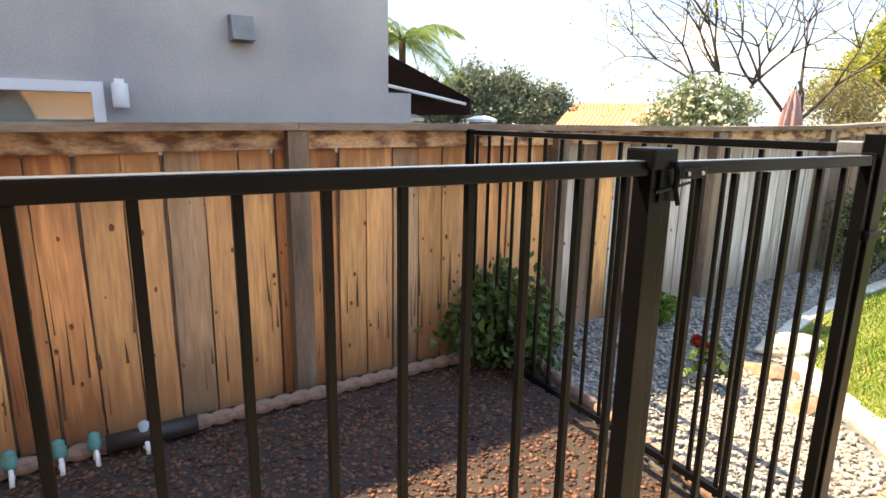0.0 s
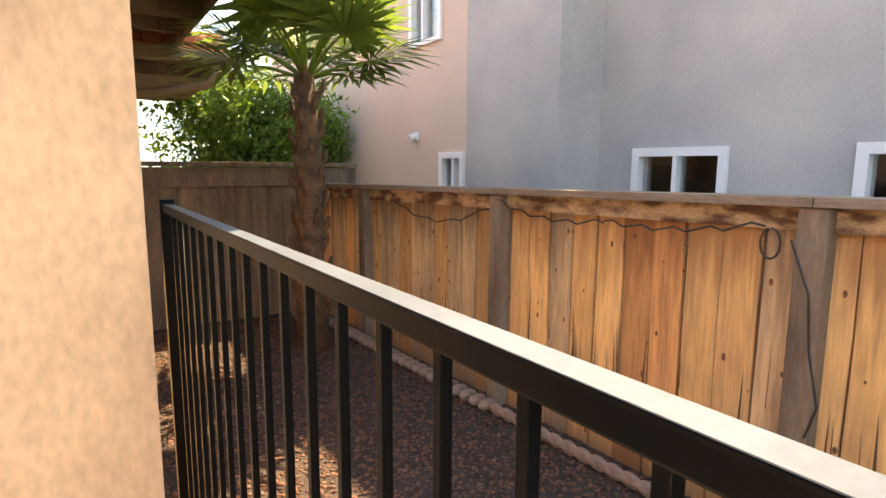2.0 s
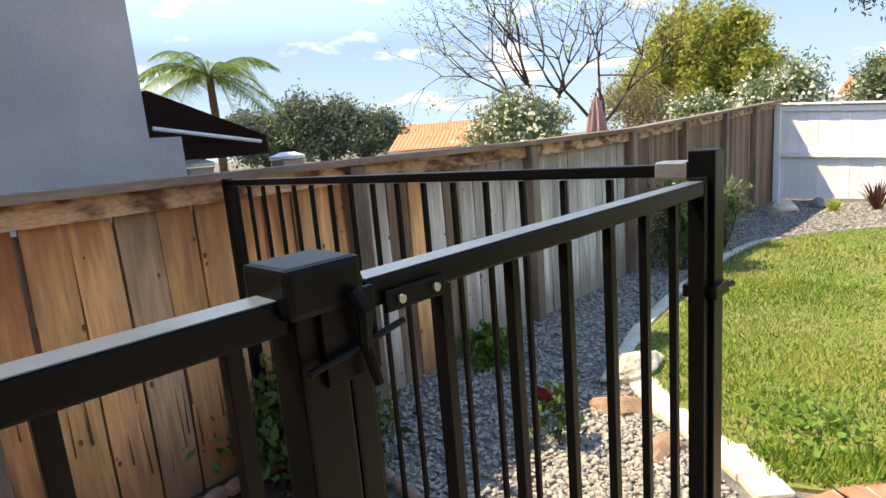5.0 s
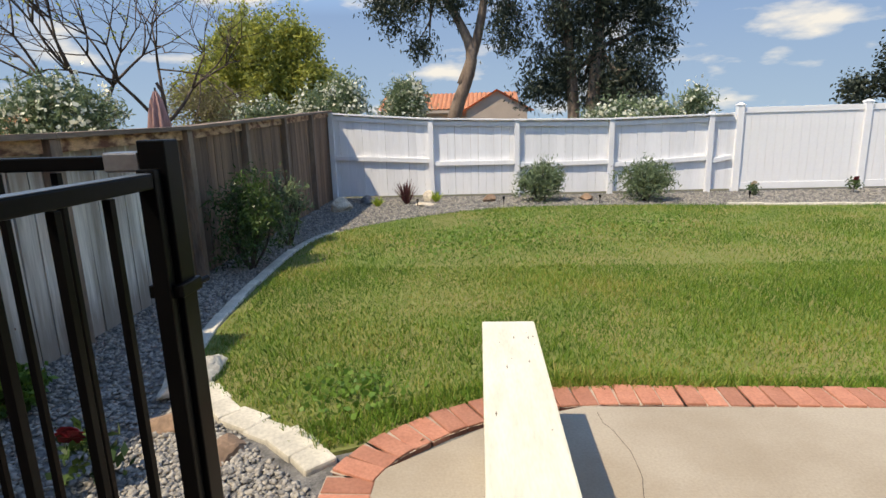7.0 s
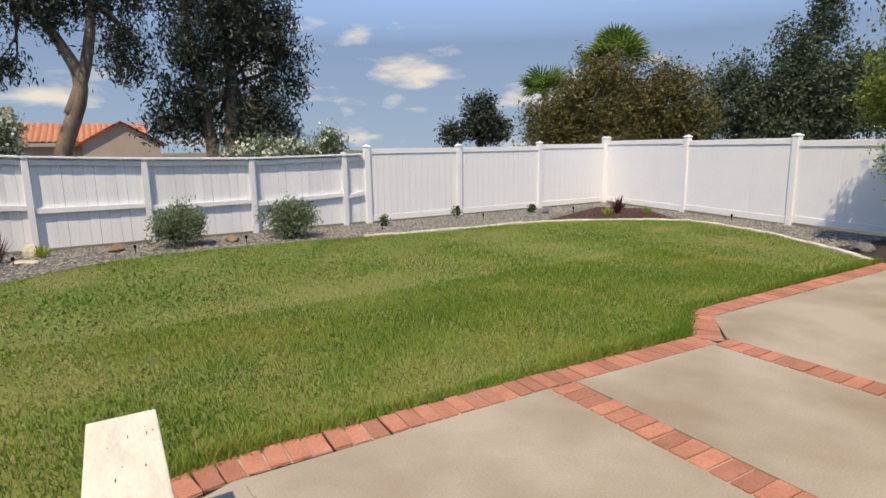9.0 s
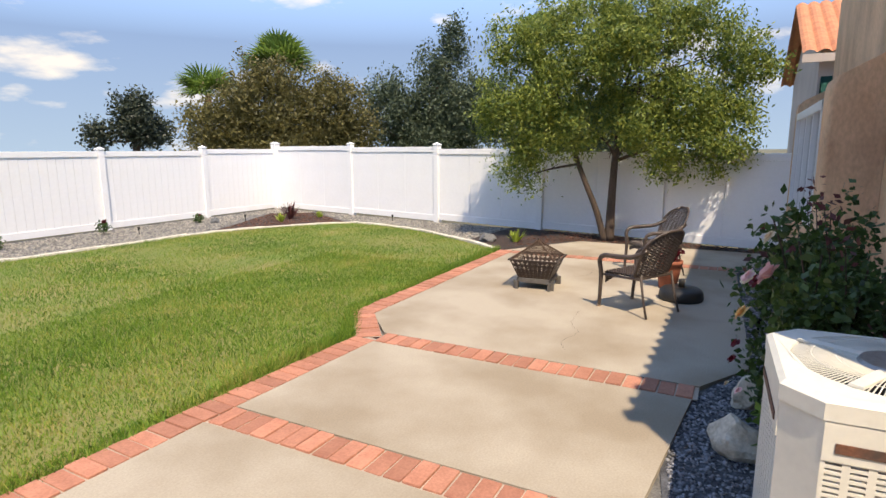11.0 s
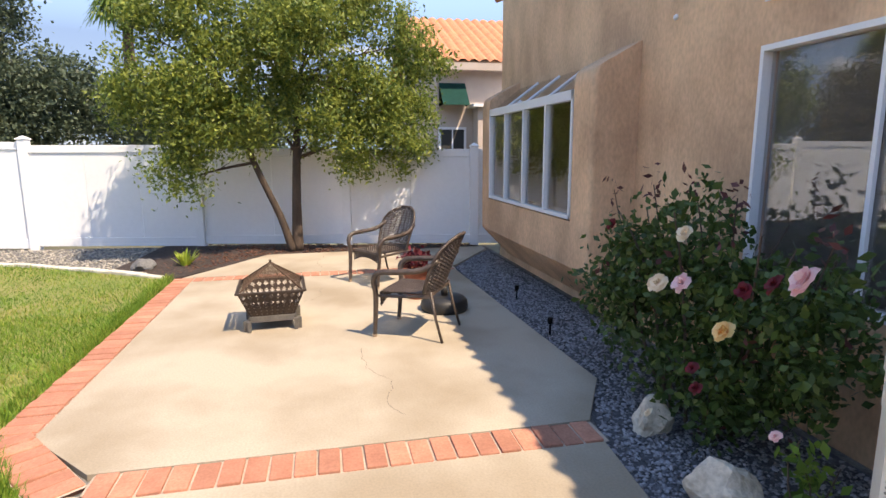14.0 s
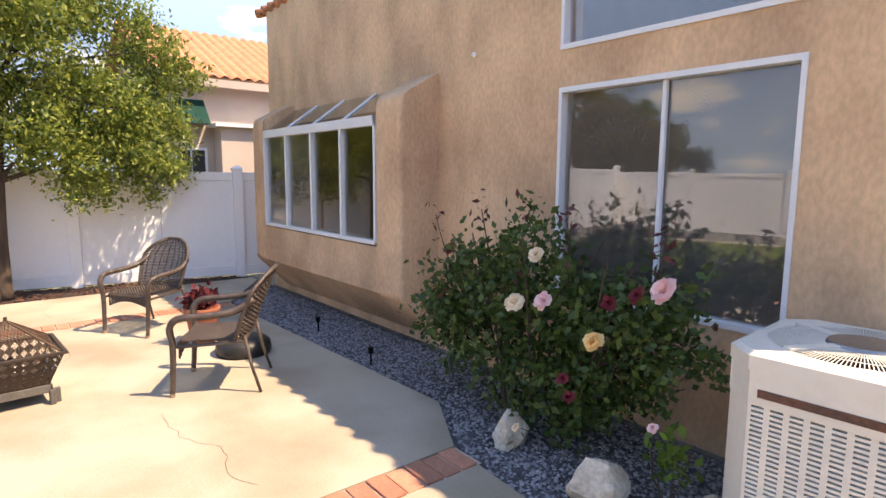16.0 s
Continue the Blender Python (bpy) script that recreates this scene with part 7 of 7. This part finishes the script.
def kerb_run(line, w, h, gap=0.6):
    pts = [Vector((x, y, 0)) for x, y in line]
    for i, (p, q) in enumerate(zip(pts, pts[1:])):
        d = q - p
        L = d.length
        m = pose(p.x, p.y, fall(p.y), 0, 0, math.degrees(math.atan2(d.y, d.x)))
        k = w / 2 * (1 + 0.18 * math.sin(i * 2.7))
        part("kerb_stone", box((-0.012, -k, -0.12), (L + 0.006, w / 2 * (1 + 0.15 * math.sin(i * 1.3)), h + 0.006 * math.sin(i * 2.1)), 0.014), KERB, kerb).matrix_basis = m @ pose(0, 0, 0, 0, 0, 2.0 * math.sin(i * 3.1))


kerb_run(smooth_line([(-4.56, -0.36), (-4.8, -0.13), (-5.12, 0.04), (-5.4, 0.33), (-5.66, 0.55)], 2), 0.15, 0.0)
kerb_run(smooth_line([(-5.66, 0.62), (-5.87, 1.6), (-6.02, 3.0), (-6.07, 4.3), (-5.87, 5.15)], 3), 0.10, 0.0)
kerb_run(smooth_line([(0.2, 7.08), (1.1, 6.91), (2.6, 6.76), (4.0, 6.62), (5.36, 5.82), (6.27, 4.89)], 3), 0.09, 0.02)
kerb_run(smooth_line([(6.28, 4.87), (5.93, 3.4), (5.18, 2.0), (4.33, 0.78)], 3), 0.09, 0.02)
# scalloped edging along the wooden fence
scallop_mesh = bpy.data.meshes.new("scallop")
b = bmesh.new()
bmesh.ops.create_uvsphere(b, u_segments=10, v_segments=6, radius=0.5, matrix=Matrix.Diagonal((0.055, 0.125, 0.075, 1)))
b.to_mesh(scallop_mesh)
b.free()
scallop_mesh.materials.append(SCALLOP)
edging = tagged(empty("scalloped_edging"), "scalloped concrete edging between mulch and fence", "garden edging", kind="structure")
spots = [(wood_x(-7.9 + 0.092 * i) + 0.17, -7.9 + 0.092 * i) for i in range(71)] + [(WOOD_X + 0.45 + 0.092 * i, -1.16 - 0.0135 * i) for i in range(18)]
for x, y in spots:
    ob = new("scallop", scallop_mesh)
    ob.parent = edging
    ob.matrix_basis = pose(x, y, 0.02, 0, 0, 0 if x < WOOD_X + 0.4 and y < -1.3 else 82)

# ---- grass, pebbles and bark ----
LEAF_CLOVER = leafy("clover_leaf", (0.17, 0.27, 0.05), (0.10, 0.20, 0.035), 0.25)
GRASS = bpy.data.materials.new("grass_blades")
GRASS.use_nodes = True
nt = GRASS.node_tree
b = nt.nodes["Principled BSDF"]
co, nz, nz2, rp = nt.nodes.new("ShaderNodeTexCoord"), nt.nodes.new("ShaderNodeTexNoise"), nt.nodes.new("ShaderNodeTexNoise"), nt.nodes.new("ShaderNodeValToRGB")
geo, add, mul = nt.nodes.new("ShaderNodeNewGeometry"), nt.nodes.new("ShaderNodeMath"), nt.nodes.new("ShaderNodeMath")
nz.inputs["Scale"].default_value, nz.inputs["Detail"].default_value, nz.inputs["Roughness"].default_value = 0.75, 8, 0.68
nt.links.new(co.outputs["Object"], nz.inputs["Vector"])
mul.operation, mul.inputs[1].default_value = "MULTIPLY_ADD", 0.34
nt.links.new(geo.outputs["Random Per Island"], mul.inputs[0])
nt.links.new(nz.outputs[0], mul.inputs[2])
rp.color_ramp.elements[0].position, rp.color_ramp.elements[1].position = 0.45, 0.94
rp.color_ramp.elements[0].color, rp.color_ramp.elements[1].color = (0.045, 0.125, 0.012, 1), (0.37, 0.295, 0.095, 1)
e = rp.color_ramp.elements.new(0.74)
e.color = (0.15, 0.245, 0.028, 1)
nt.links.new(mul.outputs[0], rp.inputs[0])
nt.links.new(rp.outputs[0], b.inputs["Base Color"])
b.inputs["Roughness"].default_value = 0.6
b.inputs["Specular IOR Level"].default_value = 0.25


def scatter(poly, n, near=None):
    P = np.array(poly)
    lo, hi = P.min(0), P.max(0)
    out = []
    while sum(len(o) for o in out) < n:
        q = rng.uniform(lo, hi, size=(n, 2))
        out.append(q[inside(poly, q[:, 0], q[:, 1])])
    return np.concatenate(out)[:n]


def grass(poly, n, height, width, name, label):
    q = scatter(poly, n)
    base = np.stack([q[:, 0], q[:, 1], np.array([fall(y) - 0.014 for y in q[:, 1]])], 1)
    a = rng.uniform(0, 2 * math.pi, n)
    side = np.stack([np.cos(a), np.sin(a), 0 * a], 1) * width * 0.5
    lean = rng.normal(size=(n, 3)) * 0.45
    lean[:, 2] = 1
    tall = np.array([0.75 + 0.5 * noise.noise(Vector((x * 0.8, y * 0.8, 5))) for x, y in q[:, :2]])
    tip = base + lean * (height * rng.uniform(0.5, 1.2, n) * tall)[:, None]
    ob = quads(name, np.stack([base - side, base + side, tip + side * 0.2, tip - side * 0.2], 1), GRASS)
    return tagged(ob, label, "grass", kind="stuff")


NEAR_LAWN = [(-5.6, 0.62), (-4.6, -0.28), (-4.0, 0.12), (-3.4, 0.30), (0.05, 0.24), (0.72, 0.68), (3.0, 0.68), (3.0, 3.0), (-5.9, 3.0)]
grass(LAWN, 150000, 0.042, 0.0075, "lawn_grass", "short patchy green grass with dry straw patches")
grass(NEAR_LAWN, 75000, 0.05, 0.006, "near_lawn_grass", "short green grass along the brick edge")
EDGE_STRIP = [(-4.62, -0.26), (-4.42, -0.2), (-4.0, 0.14), (-3.4, 0.32), (-1.7, 0.32), (0.0, 0.26), (0.7, 0.69), (4.3, 0.69), (4.3, 0.80), (0.68, 0.82), (0.0, 0.40), (-1.7, 0.45), (-3.4, 0.46), (-4.1, 0.30), (-4.75, -0.1)]
grass(EDGE_STRIP, 9000, 0.09, 0.007, "edge_grass", "longer grass leaning over the bricks")
P = np.concatenate([np.stack([*(np.array([x, y]) + rng.normal(size=(k, 2)) * s).T, rng.uniform(0.0, 0.05, k)], 1) for x, y, k, s in ((-3.6, 4.3, 500, 0.55), (-2.6, 4.6, 420, 0.6), (-4.3, 3.7, 320, 0.45), (-4.55, 0.25, 260, 0.14), (-1.6, 4.9, 200, 0.4))])
tagged(quads("clover_patch", leaf_quads(P, 0.034, 0.8, up=0.8), LEAF_CLOVER), "patch of broad-leaved clover in the lawn", "weeds", kind="stuff")


def pebbles(q, z, size, material, name, label, flat=0.6):
    """Many small rough stones: squashed eight-sided lumps."""
    n = len(q)
    O = np.array([(1, 0, 0), (-1, 0, 0), (0, 1, 0), (0, -1, 0), (0, 0, 1), (0, 0, -1)], float)
    F = np.array([(0, 2, 4), (2, 1, 4), (1, 3, 4), (3, 0, 4), (2, 0, 5), (1, 2, 5), (3, 1, 5), (0, 3, 5)])
    V = O[None] * (1 + 0.35 * rng.uniform(-1, 1, size=(n, 6, 1)))
    a = rng.uniform(0, 2 * math.pi, n)
    c, s = np.cos(a)[:, None], np.sin(a)[:, None]
    V = np.stack([V[..., 0] * c - V[..., 1] * s, V[..., 0] * s + V[..., 1] * c, V[..., 2] * flat + 0.4 * V[..., 0] * rng.uniform(-1, 1, size=(n, 1))], -1)
    V *= (size * rng.uniform(0.5, 1.3, n))[:, None, None]
    z = z + np.array([fall(y) for y in q[:, 1]])
    V += np.concatenate([q, (z + rng.uniform(0, 1, n) * size * 0.6)[:, None]], 1)[:, None]
    me = bpy.data.meshes.new(name)
    nv, nf = 6 * n, 8 * n
    me.vertices.add(nv)
    me.vertices.foreach_set("co", V.astype(np.float32).ravel())
    idx = (F[None] + 6 * np.arange(n)[:, None, None]).astype(np.int32).ravel()
    me.loops.add(len(idx))
    me.loops.foreach_set("vertex_index", idx)
    me.polygons.add(nf)
    me.polygons.foreach_set("loop_start", np.arange(0, 3 * nf, 3, dtype=np.int32))
    me.update(calc_edges=True)
    me.materials.append(material)
    return tagged(new(name, me), label, "gravel", kind="stuff")


PEBBLE = islands("grey_pebble", (0.15, 0.145, 0.14), (0.31, 0.295, 0.275), third=(0.42, 0.38, 0.32))
SLATE = islands("blue_grey_pebble", (0.07, 0.072, 0.08), (0.24, 0.25, 0.28), third=(0.34, 0.34, 0.36))
CHIP = islands("bark_chip", (0.03, 0.010, 0.007), (0.105, 0.036, 0.022), third=(0.20, 0.088, 0.053))
SIDE_STRIP = [(-6.5, -1.1), (-4.6, -1.35), (-4.58, -0.5), (-5.64, 0.45), (-5.9, 1.6), (-6.1, 4.2), (-5.86, 5.3), (-6.7, 5.3)]
pebbles(scatter(SIDE_STRIP, 11000), -0.03, 0.017, PEBBLE, "side_gravel", "grey gravel between the wooden fence and the lawn")
FRONT_PATCH = [(-4.60, -1.38), (-4.5, -1.40), (-4.52, -0.55), (-5.4, 0.1), (-5.3, -1.25)]
pebbles(scatter(FRONT_PATCH, 3200), -0.03, 0.016, PEBBLE, "gate_gravel", "grey gravel in front of the gate")
BACK_STRIP = [(-6.7, 5.3), (-5.86, 5.3), (-5.27, 6.05), (-4.5, 6.7), (-3.6, 7.22), (-2.2, 7.38), (-0.8, 7.22), (1.1, 6.97), (4.0, 6.7), (6.8, 8.4), (7.75, 7.2), (6.35, 4.85), (5.25, 2.0), (4.5, 0.9), (6.55, 1.0), (8.3, 9.0), (-6.85, 9.0)]
pebbles(scatter(BACK_STRIP, 16000), -0.03, 0.022, PEBBLE, "back_gravel", "grey gravel along the white fences")
HOUSE_STRIP = [(-1.7, -2.30), (-0.6, -2.16), (0.10, -2.28), (0.68, -2.54), (4.4, -2.5), (5.2, -3.2), (-1.7, -3.22)]
pebbles(scatter(HOUSE_STRIP, 16000), -0.025, 0.0125, SLATE, "house_gravel", "dark blue-grey gravel along the house")
chips = scatter([(-6.35, -8.3), (-4.4, -8.3), (-4.4, -1.48), (-6.4, -1.28)], 30000)
o = pebbles(chips, -0.022, 0.0125, CHIP, "bark_mulch", "dark red-brown bark chips in the side yard", 0.4)
o["category"] = "mulch"
o = pebbles(scatter([(4.1, 6.7), (6.25, 5.1), (7.65, 7.2), (7.15, 8.1)], 2600), -0.02, 0.025, CHIP, "corner_mulch", "reddish bark chips in the lawn's corner", 0.3)
o["category"] = "mulch"
o = pebbles(scatter([(4.5, 0.75), (4.95, 1.5), (6.9, 1.3), (6.0, -3.1), (5.6, -3.1), (5.55, -0.1)], 2200), -0.016, 0.022, CHIP, "tree_mulch", "dead leaves and bark on the soil under the tree", 0.25)
o["category"] = "mulch"

# what stands out in the garden rests on the falling ground
for ob in list(scene.objects):
    kind = ob.name.split(".")[0]
    if ob.parent is None and kind in ("round_shrub", "fence_shrub", "low_shrub", "flower_plant", "rock", "path_light", "bronze_flax", "grass_tuft"):
        ob.location.z += fall(ob.location.y)
